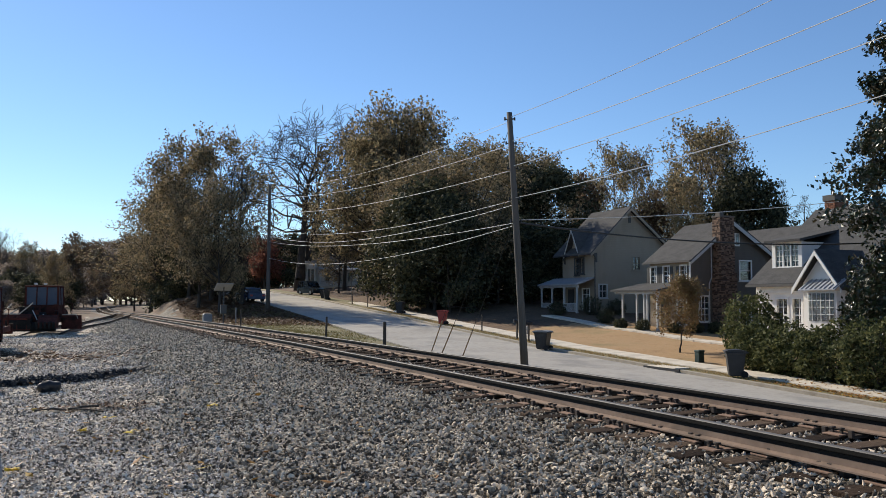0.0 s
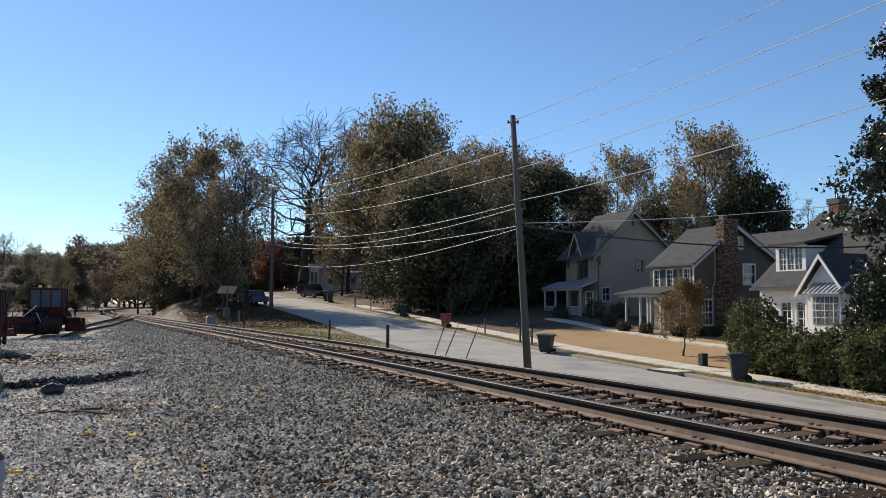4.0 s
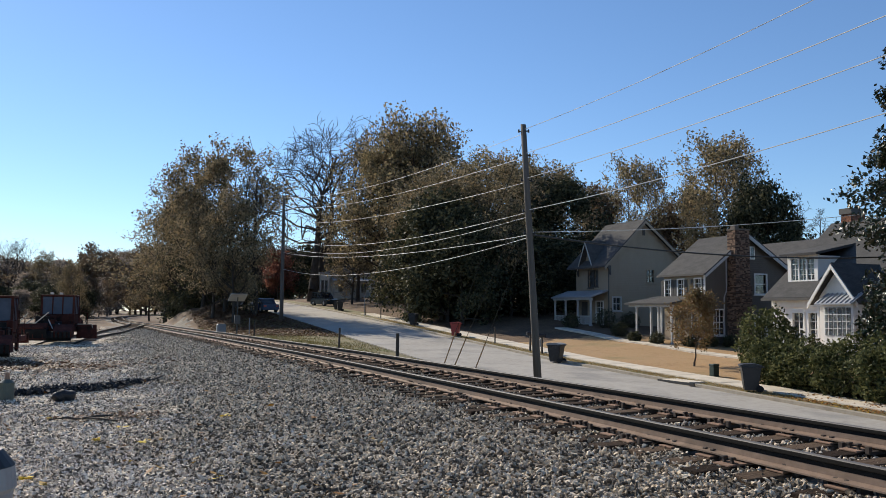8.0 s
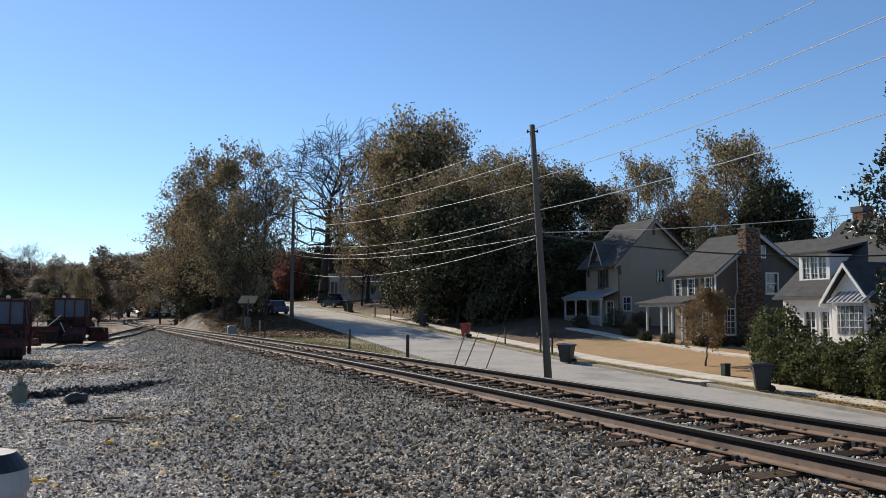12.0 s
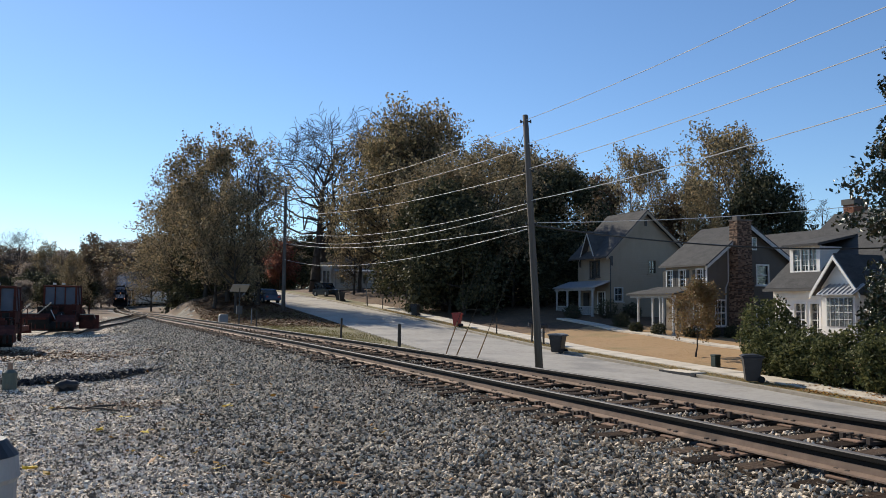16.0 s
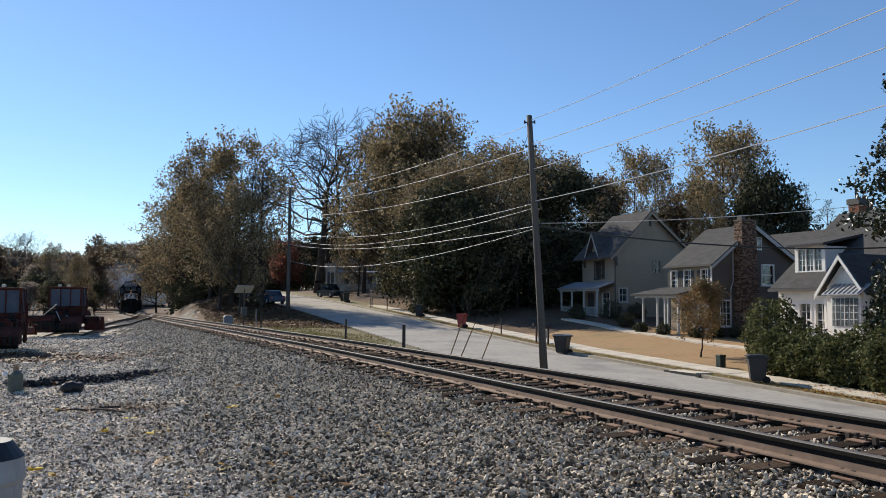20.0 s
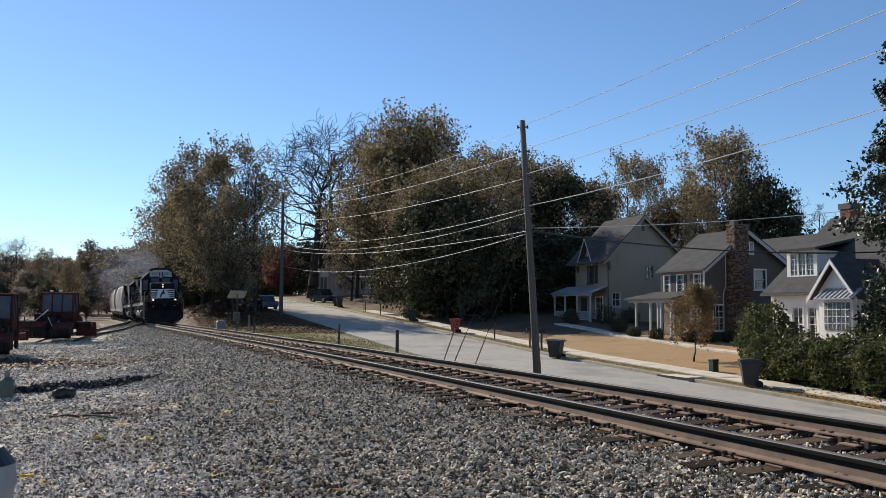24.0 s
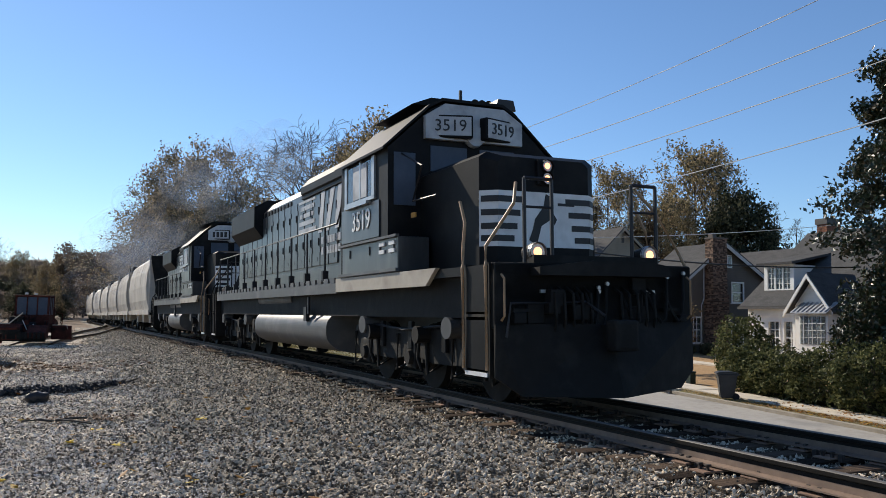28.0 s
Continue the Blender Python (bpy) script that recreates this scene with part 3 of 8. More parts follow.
# spans down the street
for u, z0, sag in ((0.981, 13.0, 1.4), (0.89, 10.8, 1.1), (0.796, 9.7, 0.9), (0.676, 9.3, 1.2)):
    c = on0(1.0)
    wire(on1(u), (c.x, c.y, z0), sag, 0.013, M["wire_light"])
e = at(18.3, 26)
wire(on1(0.593), (e.x, e.y, 5.76), 0.2, 0.013, M["wire_light"])
e = at(18.4, 26)
wire(on1(0.585), (e.x, e.y, 3.76), 0.35, 0.034, M["wire_dark"], "black sagging service cable across the street")
for z2, sag in ((12.0, 0.8), (11.1, 0.9), (9.8, 1.0), (8.0, 1.0)):
    e = at(118, 9.0)
    b = on2(1.0)
    wire((b.x, b.y, z2), (e.x, e.y, z2 + 2.5), sag, 0.011, M["wire_light"])


# ---- houses ----


def cells(u0, u1, z0, z1, holes):
    us = sorted({u0, u1, *[h[0] for h in holes], *[h[1] for h in holes]})
    zs = sorted({z0, z1, *[h[2] for h in holes], *[h[3] for h in holes]})
    for a_, b_ in zip(us, us[1:]):
        for c, d in zip(zs, zs[1:]):
            um, zm = (a_ + b_) / 2, (c + d) / 2
            if not any(h[0] < um < h[1] and h[2] < zm < h[3] for h in holes):
                yield a_, b_, c, d


class House:
    """A house in street coordinates (x = n, y = s), hung on an Empty at its base."""

    def __init__(self, label, s, n, z, name="house"):
        self.o = Vector((n, s, z))
        self.top = thing(name, label, "house", "houses along the street", street(s, n, z))

    def part(self, name, bm, mat, parent=None, label="", smooth=False):
        bmesh.ops.translate(bm, vec=-self.o, verts=bm.verts)
        return part(name, bm, mat, parent or self.top, label, smooth)

    def wall_front(self, n, s0, s1, z0, z1, holes, mat, thick=0.2):
        bm = bmesh.new()
        for a_, b_, c, d in cells(s0, s1, z0, z1, holes):
            bx(bm, n, n + thick, a_, b_, c, d)
        bmesh.ops.remove_doubles(bm, verts=bm.verts, dist=1e-4)
        return self.part("front_wall", bm, mat)

    def wall_end(self, s, n0, n1, z0, z1, holes, mat, gable=None, thick=0.2, name="end_wall"):
        bm = bmesh.new()
        for a_, b_, c, d in cells(n0, n1, z0, z1, holes):
            bx(bm, a_, b_, s, s + thick, c, d)
        if gable:
            prism(bm, gable, "y", s, s + thick)
        return self.part(name, bm, mat)

    def window_end(self, s, n0, n1, z0, z1, trim, cols=2, rows=2, shutter=None, blind=False):
        self._window(lambda u, d, z: (u, s - d, z), n0, n1, z0, z1, trim, cols, rows, shutter, blind)

    def window_front(self, n, s0, s1, z0, z1, trim, cols=2, rows=2, shutter=None, blind=False):
        self._window(lambda u, d, z: (n - d, u, z), s0, s1, z0, z1, trim, cols, rows, shutter, blind)

    def _bar(self, bm, put, u0, u1, d0, d1, z0, z1):
        a_, b_ = put(u0, d0, z0), put(u1, d1, z1)
        bx(bm, *sorted((a_[0], b_[0])), *sorted((a_[1], b_[1])), *sorted((a_[2], b_[2])))

    def _window(self, put, u0, u1, z0, z1, trim, cols, rows, shutter, blind):
        w = 0.1
        bm = bmesh.new()
        for q_ in ((u0 - w, u0, z0 - w, z1 + w), (u1, u1 + w, z0 - w, z1 + w), (u0, u1, z1, z1 + w), (u0, u1, z0 - w, z0)):
            self._bar(bm, put, q_[0], q_[1], -0.05, 0.05, q_[2], q_[3])
        win = self.part("window", bm, trim)
        bm = bmesh.new()
        for i in range(1, cols):
            u = u0 + (u1 - u0) * i / cols
            self._bar(bm, put, u - 0.02, u + 0.02, -0.1, -0.06, z0, z1)
        for i in range(1, rows * 2):
            z = z0 + (z1 - z0) * i / (rows * 2)
            t_ = 0.035 if i == rows else 0.018
            self._bar(bm, put, u0, u1, -0.1, -0.06, z - t_, z + t_)
        self._child("sash", bm, trim, win)
        bm = bmesh.new()
        self._bar(bm, put, u0 - 0.05, u1 + 0.05, -0.125, -0.11, z0 - 0.05, z1 + 0.05)
        self._child("pane", bm, M["glass"], win)
        bm = bmesh.new()
        self._bar(bm, put, u0 - 0.18, u1 + 0.18, -0.02, 0.1, z0 - w - 0.06, z0 - w)
        self._child("sill", bm, trim, win)
        if blind:
            bm = bmesh.new()
            self._bar(bm, put, u0, u1, -0.2, -0.18, z0 + (z1 - z0) * 0.35, z1)
            self._child("blind", bm, M["curtain"], win)
        if shutter:
            for a_, b_ in ((u0 - w - 0.32, u0 - w - 0.02), (u1 + w + 0.02, u1 + w + 0.32)):
                bm = bmesh.new()
                self._bar(bm, put, a_, b_, 0.0, 0.05, z0, z1)
                for k in range(8):
                    z = z0 + (z1 - z0) * (k + 0.5) / 8
                    self._bar(bm, put, a_ + 0.04, b_ - 0.04, 0.05, 0.065, z - 0.04, z + 0.02)
                self._child("shutter", bm, shutter, win)

    def _child(self, name, bm, mat, parent):
        bmesh.ops.translate(bm, vec=-self.o, verts=bm.verts)
        return part(name, bm, mat, parent)

    def slope(self, n0, z0, n1, z1, s0, s1, mat, name="roof_slope", thick=0.14):
        bm = bmesh.new()
        prism(bm, [(n0, z0), (n1, z1), (n1, z1 + thick), (n0, z0 + thick)], "y", s0, s1)
        return self.part(name, bm, mat)

    def rake(self, n0, z0, n1, z1, s, mat, depth=0.22):
        bm = bmesh.new()
        prism(bm, [(n0, z0 - depth), (n1, z1 - depth), (n1, z1 + 0.03), (n0, z0 + 0.03)], "y", s - 0.06, s)
        return self.part("rake_board", bm, mat)

    def closed(self, n0, n1, s0, s1, z0, z1):
        """Floor, upper floor and back walls that keep the inside dim."""
        bm = bmesh.new()
        bx(bm, n1 - 0.2, n1, s0 + 0.2, s1, z0, z1)
        bx(bm, n0 + 0.2, n1 - 0.2, s1 - 0.2, s1, z0, z1)
        bx(bm, n0 + 0.2, n1 - 0.2, s0 + 0.2, s1 - 0.2, z0, z0 + 0.1)
        bx(bm, n0 + 0.2, n1 - 0.2, s0 + 0.2, s1 - 0.2, z1 - 0.12, z1 - 0.02)
        return self.part("inner_shell", bm, M["interior"])


def stacked_stone(bm, n0, n1, s0, s1, z0, z1, size, rng):
    """Uneven courses of stones on the two faces seen from the railway, over a core."""
    z = z0
    while z < z1:
        h = size * rng.uniform(0.5, 0.9)
        u = n0
        while u < n1:
            w = min(size * rng.uniform(0.8, 1.8), n1 - u)
            p = rng.uniform(0.0, 0.03)
            bx(bm, u + 0.008, u + w - 0.008, s0 - p, s0 + 0.06, z + 0.008, min(z + h, z1) - 0.008)
            u += w
        v = s0
        while v < s1:
            w = min(size * rng.uniform(0.8, 1.8), s1 - v)
            p = rng.uniform(0.0, 0.03)
            bx(bm, n0 - p, n0 + 0.06, v + 0.008, v + w - 0.008, z + 0.008, min(z + h, z1) - 0.008)
            v += w
        z += h


rng = random.Random(5)

# the taupe two-storey house with a cross gable and a porch
h = House("taupe two-storey house with steep grey roof and white-posted porch", 51.3, 34.0, -0.35)
s0, s1, n0, n1, ev, npk, pk, zb = 51.3, 56.45, 34.0, 42.5, 5.0, 37.5, 9.25, -0.4
h.wall_end(s0, n0, n1, zb, ev, [(34.4, 35.14, 1.5, 2.55), (37.93, 38.64, 3.94, 5.0)], M["taupe"], [(n0, ev), (n1, ev), (n1, 5.2), (npk, pk - 0.1), (n0, 5.72)])
h.window_end(s0, 34.4, 35.14, 1.5, 2.55, M["porch"], 2, 1)
h.window_end(s0, 37.93, 38.64, 3.94, 5.0, M["taupe"], 2, 1, blind=True)
h.wall_front(n0, s0 + 0.2, s1, zb, 5.7, [(53.0, 53.5, 3.6, 4.9), (53.75, 54.4, 3.5, 4.9), (52.2, 53.2, 0.3, 2.2), (54.6, 55.6, 0.0, 2.2)], M["taupe"])
for a_, b_ in ((53.0, 53.5), (53.75, 54.4)):
    h.window_front(n0, a_, b_, 3.6 if a_ < 53.5 else 3.5, 4.9, M["darktrim"], 2, 2)
h.window_front(n0, 52.2, 53.2, 0.3, 2.2, M["trim"], 2, 2)
bm = bmesh.new()
bx(bm, n0 + 0.02, n0 + 0.08, 54.6, 55.6, 0.0, 2.2)
bx(bm, n0 - 0.02, n0 + 0.02, 54.75, 55.45, 0.3, 0.9)
bx(bm, n0 - 0.02, n0 + 0.02, 54.75, 55.45, 1.1, 2.05)
h.part("front_door", bm, M["darktrim"])
h.closed(n0, n1, s0, s1, zb, ev)
h.slope(33.26, 5.09, npk, pk, s0 - 0.45, s1 + 0.45, M["roof"])
h.slope(npk, pk, n1 + 0.5, 4.85, s0 - 0.45, s1 + 0.45, M["roof"])
h.rake(33.26, 5.09, npk, pk, s0 - 0.42, M["taupe"])
h.rake(npk, pk, n1 + 0.5, 4.85, s0 - 0.42, M["taupe"])
bm = bmesh.new()
bx(bm, npk - 0.02, npk + 0.24, s0 - 0.05, s0 + 0.02, 8.0, 8.6)
for k in range(5):
    bx(bm, npk + 0.0, npk + 0.22, s0 - 0.07, s0 - 0.05, 8.06 + 0.1 * k, 8.11 + 0.1 * k)
h.part("gable_vent", bm, M["darktrim"])
nn = n0 - 0.05
for ss_ in (s0 - 0.4, s1 - 0.6):
    bm = bmesh.new()
    prism(bm, [(nn - 0.5, 5.25), (nn, 5.25), (nn, 4.45), (nn - 0.1, 4.5), (nn - 0.18, 4.9)], "y", ss_, ss_ + 0.14)
    h.part("bracket", bm, M["darktrim"])
# cross gable towards the street
bm = bmesh.new()
prism(bm, [(53.1, 5.2), (55.0, 5.2), (54.05, 7.3)], "x", n0 - 0.12, n0 + 0.1)
h.part("front_gable", bm, M["taupe"])
for a_ in (52.85, 55.25):
    bm = bmesh.new()
    lo, hi = (a_, 5.12), (54.05, 7.45)
    prism(bm, [lo, hi, (hi[0], hi[1] + 0.14), (lo[0], lo[1] + 0.14)], "x", n0 - 0.6, npk - 1.5)
    h.part("gable_roof", bm, M["roof"])
    bm = bmesh.new()
    prism(bm, [(lo[0], lo[1] - 0.16), (hi[0], hi[1] - 0.16), (hi[0], hi[1] + 0.02), (lo[0], lo[1] + 0.02)], "x", n0 - 0.66, n0 - 0.6)
    h.part("rake_board", bm, M["porch"])
# porch
bm = bmesh.new()
prism(bm, [(32.2, 2.5), (n0, 3.1), (n0, 3.22), (32.2, 2.62)], "y", s0 + 0.1, 57.9)
h.part("porch_roof", bm, M["metalroof"], None, "pale metal porch roof")
bm = bmesh.new()
bx(bm, 32.3, n0, s0 + 0.2, 57.8, -0.5, 0.12)
h.part("porch_floor", bm, M["concrete"])
bm = bmesh.new()
bx(bm, 32.35, 32.5, s0 + 0.2, 57.8, 2.34, 2.5)
h.part("porch_beam", bm, M["porch"])
for s in (51.7, 53.7, 55.7, 57.5):
    bm = bmesh.new()
    bx(bm, 32.36, 32.49, s - 0.065, s + 0.065, 0.12, 2.34)
    bx(bm, 32.32, 32.53, s - 0.1, s + 0.1, 0.12, 0.25)
    bx(bm, 32.32, 32.53, s - 0.1, s + 0.1, 2.26, 2.33)
    h.part("porch_post", bm, M["porch"])
for a_, b_ in ((51.8, 53.6), (55.8, 57.4)):
    bm = bmesh.new()
    bx(bm, 32.38, 32.46, a_, b_, 0.92, 1.0)
    bx(bm, 32.38, 32.46, a_, b_, 0.25, 0.31)
    for k in np.arange(a_ + 0.1, b_, 0.14):
        bx(bm, 32.4, 32.44, k, k + 0.04, 0.31, 0.92)
    h.part("porch_railing", bm, M["porch"])
for k in range(3):
    bm = bmesh.new()
    bx(bm, 32.0 - 0.28 * k, 32.3 - 0.28 * k, 53.9, 55.5, -0.5, -0.05 - 0.17 * k)
    h.part("porch_step", bm, M["concrete"])
bm = bmesh.new()
pipe(bm, [(n0 - 0.06, s0 - 0.04, 5.2), (n0 - 0.06, s0 - 0.04, 0.0)], 0.05, 6)
h.part("downspout", bm, M["darktrim"])

# the dark grey house with the stone chimney
h = House("dark grey two-storey house with a brown stone chimney and white trim", 38.8, 33.5, -1.3)
s0, s1, n0, n1, ev, npk, pk, zb = 38.8, 43.35, 33.5, 41.8, 4.1, 37.2, 6.93, -1.4
h.wall_end(s0, n0, n1, zb, ev, [(34.21, 35.09, -0.22, 1.49), (38.06, 39.1, 2.74, 4.1), (38.0, 39.0, -0.6, 1.0)], M["slate"], [(n0, ev), (n1, ev), (npk, pk - 0.1)])
h.window_end(s0, 34.21, 35.09, -0.22, 1.49, M["trim"], 3, 2)
h.window_end(s0, 38.06, 39.1, 2.74, 4.1, M["trim"], 1, 1, blind=True)
h.window_end(s0, 38.0, 39.0, -0.6, 1.0, M["trim"], 3, 2)
bm = bmesh.new()
bx(bm, 37.58, 38.04, s0 - 0.06, s0 - 0.01, 5.2, 6.15)
aw = h.part("attic_window", bm, M["trim"])
bm = bmesh.new()
bx(bm, 37.66, 37.96, s0 - 0.075, s0 - 0.06, 5.28, 6.07)
h._child("pane", bm, M["glass"], aw)
fw = [(39.24, 39.87), (41.1, 41.73), (42.6, 43.2)]
h.wall_front(n0, s0 + 0.2, s1, zb, ev, [(a_, b_, 2.4, 3.7) for a_, b_ in fw] + [(39.3, 40.2, -0.5, 1.2), (41.2, 42.1, -1.0, 1.1)], M["taupe"])
for a_, b_ in fw:
    h.window_front(n0, a_, b_, 2.4, 3.7, M["trim"], 2, 2, shutter=M["darktrim"])
h.window_front(n0, 39.3, 40.2, -0.5, 1.2, M["trim"], 2, 2)
bm = bmesh.new()
bx(bm, n0 + 0.03, n0 + 0.08, 41.2, 42.1, -1.0, 1.1)
bx(bm, n0, n0 + 0.03, 41.35, 41.95, -0.7, -0.1)
bx(bm, n0, n0 + 0.03, 41.35, 41.95, 0.1, 0.95)
h.part("front_door", bm, M["darktrim"])
h.closed(n0, n1, s0, s1, zb, ev)
h.slope(33.2, 3.95, npk, pk, s0 - 0.4, s1 + 0.4, M["roof"])
h.slope(npk, pk, n1 + 0.45, 3.86, s0 - 0.4, s1 + 0.4, M["roof"])
h.rake(33.2, 3.95, npk, pk, s0 - 0.36, M["porch"], 0.2)
h.rake(npk, pk, n1 + 0.45, 3.86, s0 - 0.36, M["porch"], 0.26)
bm = bmesh.new()
bx(bm, n0 - 0.06, n0, s0 - 0.03, s0 + 0.12, zb, ev)
h.part("corner_board", bm, M["trim"])
bm = bmesh.new()
bx(bm, 33.06, 33.2, s0 - 0.4, s1 + 0.4, 3.94, 4.07)
h.part("gutter", bm, M["darktrim"])
bm = bmesh.new()
pipe(bm, [(35.35, s0 - 0.06, 5.3), (35.35, s0 - 0.06, 2.9), (35.12, s0 - 0.06, 2.4), (35.12, s0 - 0.06, -1.2)], 0.045, 6)
h.part("downspout", bm, M["metalroof"])
bm = bmesh.new()
bx(bm, 35.55, 36.8, s0 - 0.8, s0 - 0.02, -1.5, 7.2)
core = h.part("chimney", bm, M["mortar"], None, "brown field stone chimney on the gable end")
bm = bmesh.new()
stacked_stone(bm, 35.53, 36.82, s0 - 0.83, s0 - 0.02, 3.2, 7.2, 0.14, rng)
stacked_stone(bm, 35.42, 36.9, s0 - 0.92, s0 - 0.02, -1.4, 3.2, 0.14, rng)
st = h._child("stonework", bm, M["fieldstone"], core)
bm = bmesh.new()
bx(bm, 35.47, 36.88, s0 - 0.88, s0 + 0.02, 7.2, 7.3)
bx(bm, 35.6, 35.95, s0 - 0.7, s0 - 0.25, 7.3, 7.56)
h._child("chimney_cap", bm, M["mortar"], core)
bm = bmesh.new()
prism(bm, [(30.6, 1.85), (n0, 2.4), (n0, 2.52), (30.6, 1.97)], "y", 39.0, 44.4)
h.part("porch_roof", bm, M["roof"], None, "dark shingled porch roof")
bm = bmesh.new()
bx(bm, 30.8, n0, 39.1, 44.2, -1.6, -0.95)
h.part("porch_floor", bm, M["concrete"])
bm = bmesh.new()
bx(bm, 30.87, 31.03, 39.1, 44.2, 1.68, 1.84)
h.part("porch_beam", bm, M["porch"])
for s in (39.3, 40.4, 40.75, 41.6, 43.3):
    bm = bmesh.new()
    bx(bm, 30.88, 31.01, s - 0.065, s + 0.065, -0.95, 1.68)
    bx(bm, 30.84, 31.05, s - 0.1, s + 0.1, -0.95, -0.82)
    bx(bm, 30.84, 31.05, s - 0.1, s + 0.1, 1.6, 1.67)
    h.part("porch_post", bm, M["porch"])

# the white house with dormer, projecting gable and bay window
h = House("white one-and-a-half-storey house with a dormer and grey roof", 18.5, 32.5, -1.9)
s0, s1, n0, n1, ev, npk, pk, zb = 17.0, 31.55, 32.5, 44.0, 2.2, 38.1, 7.05, -2.0
h.wall_end(s0, n0, n1, zb, ev, [], M["whiteside"], [(n0, ev), (n1, ev), (npk, pk - 0.1)])
h.wall_front(n0, s0 + 0.2, s1, zb, ev, [(29.2, 30.0, -0.6, 1.3), (28.0, 28.8, -0.6, 1.3)], M["whiteside"])
for a_ in (29.2, 28.0):
    h.window_front(n0, a_, a_ + 0.8, -0.6, 1.3, M["trim"], 2, 2)
h.closed(n0, n1, s0, s1, zb, ev)
h.slope(n0 - 0.45, ev - 0.1, npk, pk, s0 - 0.4, s1 + 0.4, M["roof"])
h.slope(npk, pk, n1 + 0.45, ev - 0.1, s0 - 0.4, s1 + 0.4, M["roof"])
bm = bmesh.new()
bx(bm, n0 - 0.6, n0 - 0.46, s0 - 0.4, s1 + 0.4, ev - 0.16, ev)
h.part("gutter", bm, M["darktrim"])
bm = bmesh.new()
bx(bm, n0 - 0.12, n0, s0, s1, ev - 0.55, ev - 0.15)
h.part("frieze", bm, M["trim"])
for s in np.arange(26.9, 28.0, 0.34):
    bm = bmesh.new()
    bx(bm, n0 - 0.16, n0, s, s + 0.16, zb, ev - 0.5)
    h.part("pilaster", bm, M["trim"])
# dormer
bm = bmesh.new()
for a_, b_, c, d in cells(28.75, 31.05, 3.0, 4.8, [(29.02, 29.55, 3.3, 4.6), (29.65, 30.15, 3.3, 4.6), (30.25, 30.78, 3.3, 4.6)]):
    bx(bm, 33.25, 33.40, a_, b_, c, d)
bmesh.ops.remove_doubles(bm, verts=bm.verts, dist=1e-4)
dm = h.part("dormer", bm, M["trim"], None, "white dormer with three windows")
bm = bmesh.new()
bx(bm, 33.40, 35.85, 28.78, 28.90, 3.0, 4.75)
bx(bm, 33.40, 35.85, 30.90, 31.02, 3.0, 4.75)
bx(bm, 33.85, 33.95, 28.90, 30.90, 3.0, 4.7)
h._child("cheek", bm, M["whiteside"], dm)
bm = bmesh.new()
prism(bm, [(32.85, 4.75), (37.25, 5.65), (37.25, 5.8), (32.85, 4.9)], "y", 28.50, 31.30)
h._child("dormer_roof", bm, M["roof"], dm)
for a_, b_ in ((29.05, 29.55), (29.65, 30.15), (30.25, 30.75)):
    bm = bmesh.new()
    bx(bm, 33.33, 33.35, a_, b_, 3.3, 4.6)
    h._child("pane", bm, M["glass"], dm)
    bm = bmesh.new()
    bx(bm, 33.29, 33.32, (a_ + b_) / 2 - 0.015, (a_ + b_) / 2 + 0.015, 3.3, 4.6)
    for z in (3.62, 3.95, 4.28):
        bx(bm, 33.29, 33.32, a_, b_, z - 0.015, z + 0.015)
    h._child("sash", bm, M["trim"], dm)
# projecting gable with bay window
bm = bmesh.new()
prism(bm, [(24.05, zb), (26.65, zb), (26.65, 2.2), (25.40, 3.7), (24.05, 2.2)], "x", 31.0, 33.5)
h.part("gable_wing", bm, M["whiteside"])
for a_, b_ in ((23.75, 25.40), (27.05, 25.40)):
    bm = bmesh.new()
    prism(bm, [(a_, 1.75), (b_, 3.9), (b_, 4.04), (a_, 1.89)], "x", 30.55, 36.0)
    h.part("gable_roof", bm, M["roof"])
    bm = bmesh.new()
    prism(bm, [(a_, 1.55), (b_, 3.7), (b_, 3.95), (a_, 1.8)], "x", 30.48, 30.55)
    h.part("rake_board", bm, M["trim"])
bm = bmesh.new()
bx(bm, 30.4, 31.0, 23.95, 25.85, -1.6, 1.75)
bay = h.part("bay_window", bm, M["trim"], None, "white bay window under a metal hood")
for k in range(3):
    a_ = 24.1 + k * 0.57
    bm = bmesh.new()
    bx(bm, 30.36, 30.39, a_, a_ + 0.5, 0.1, 1.6)
    h._child("pane", bm, M["glass"], bay)
    bm = bmesh.new()
    bx(bm, 30.33, 30.36, a_ + 0.235, a_ + 0.265, 0.1, 1.6)
    for z in (0.47, 0.85, 1.22):
        bx(bm, 30.33, 30.36, a_, a_ + 0.5, z - 0.015, z + 0.015)
    h._child("sash", bm, M["trim"], bay)
bm = bmesh.new()
prism(bm, [(30.1, 1.75), (31.0, 2.3), (31.0, 2.36), (30.1, 1.81)], "y", 23.80, 26.20)
hd = h.part("metal_hood", bm, M["metalroof"])
for k in np.arange(23.90, 26.20, 0.3):
    bm = bmesh.new()
    prism(bm, [(30.1, 1.81), (31.0, 2.36), (31.0, 2.42), (30.1, 1.87)], "y", k, k + 0.03)
    h._child("seam", bm, M["metalroof"], hd)
bm = bmesh.new()
bx(bm, 38.1, 39.3, 30.45, 31.2, 5.5, 7.7)
core = h.part("chimney", bm, M["mortar"], None, "red brown brick chimney")
bm = bmesh.new()
stacked_stone(bm, 38.08, 39.32, 30.43, 31.22, 6.2, 7.68, 0.12, rng)
h._child("brickwork", bm, M["brick"], core)
bm = bmesh.new()
bx(bm, 38.0, 39.4, 30.35, 31.3, 7.68, 8.05)
h._child("chimney_cap", bm, M["darktrim"], core)

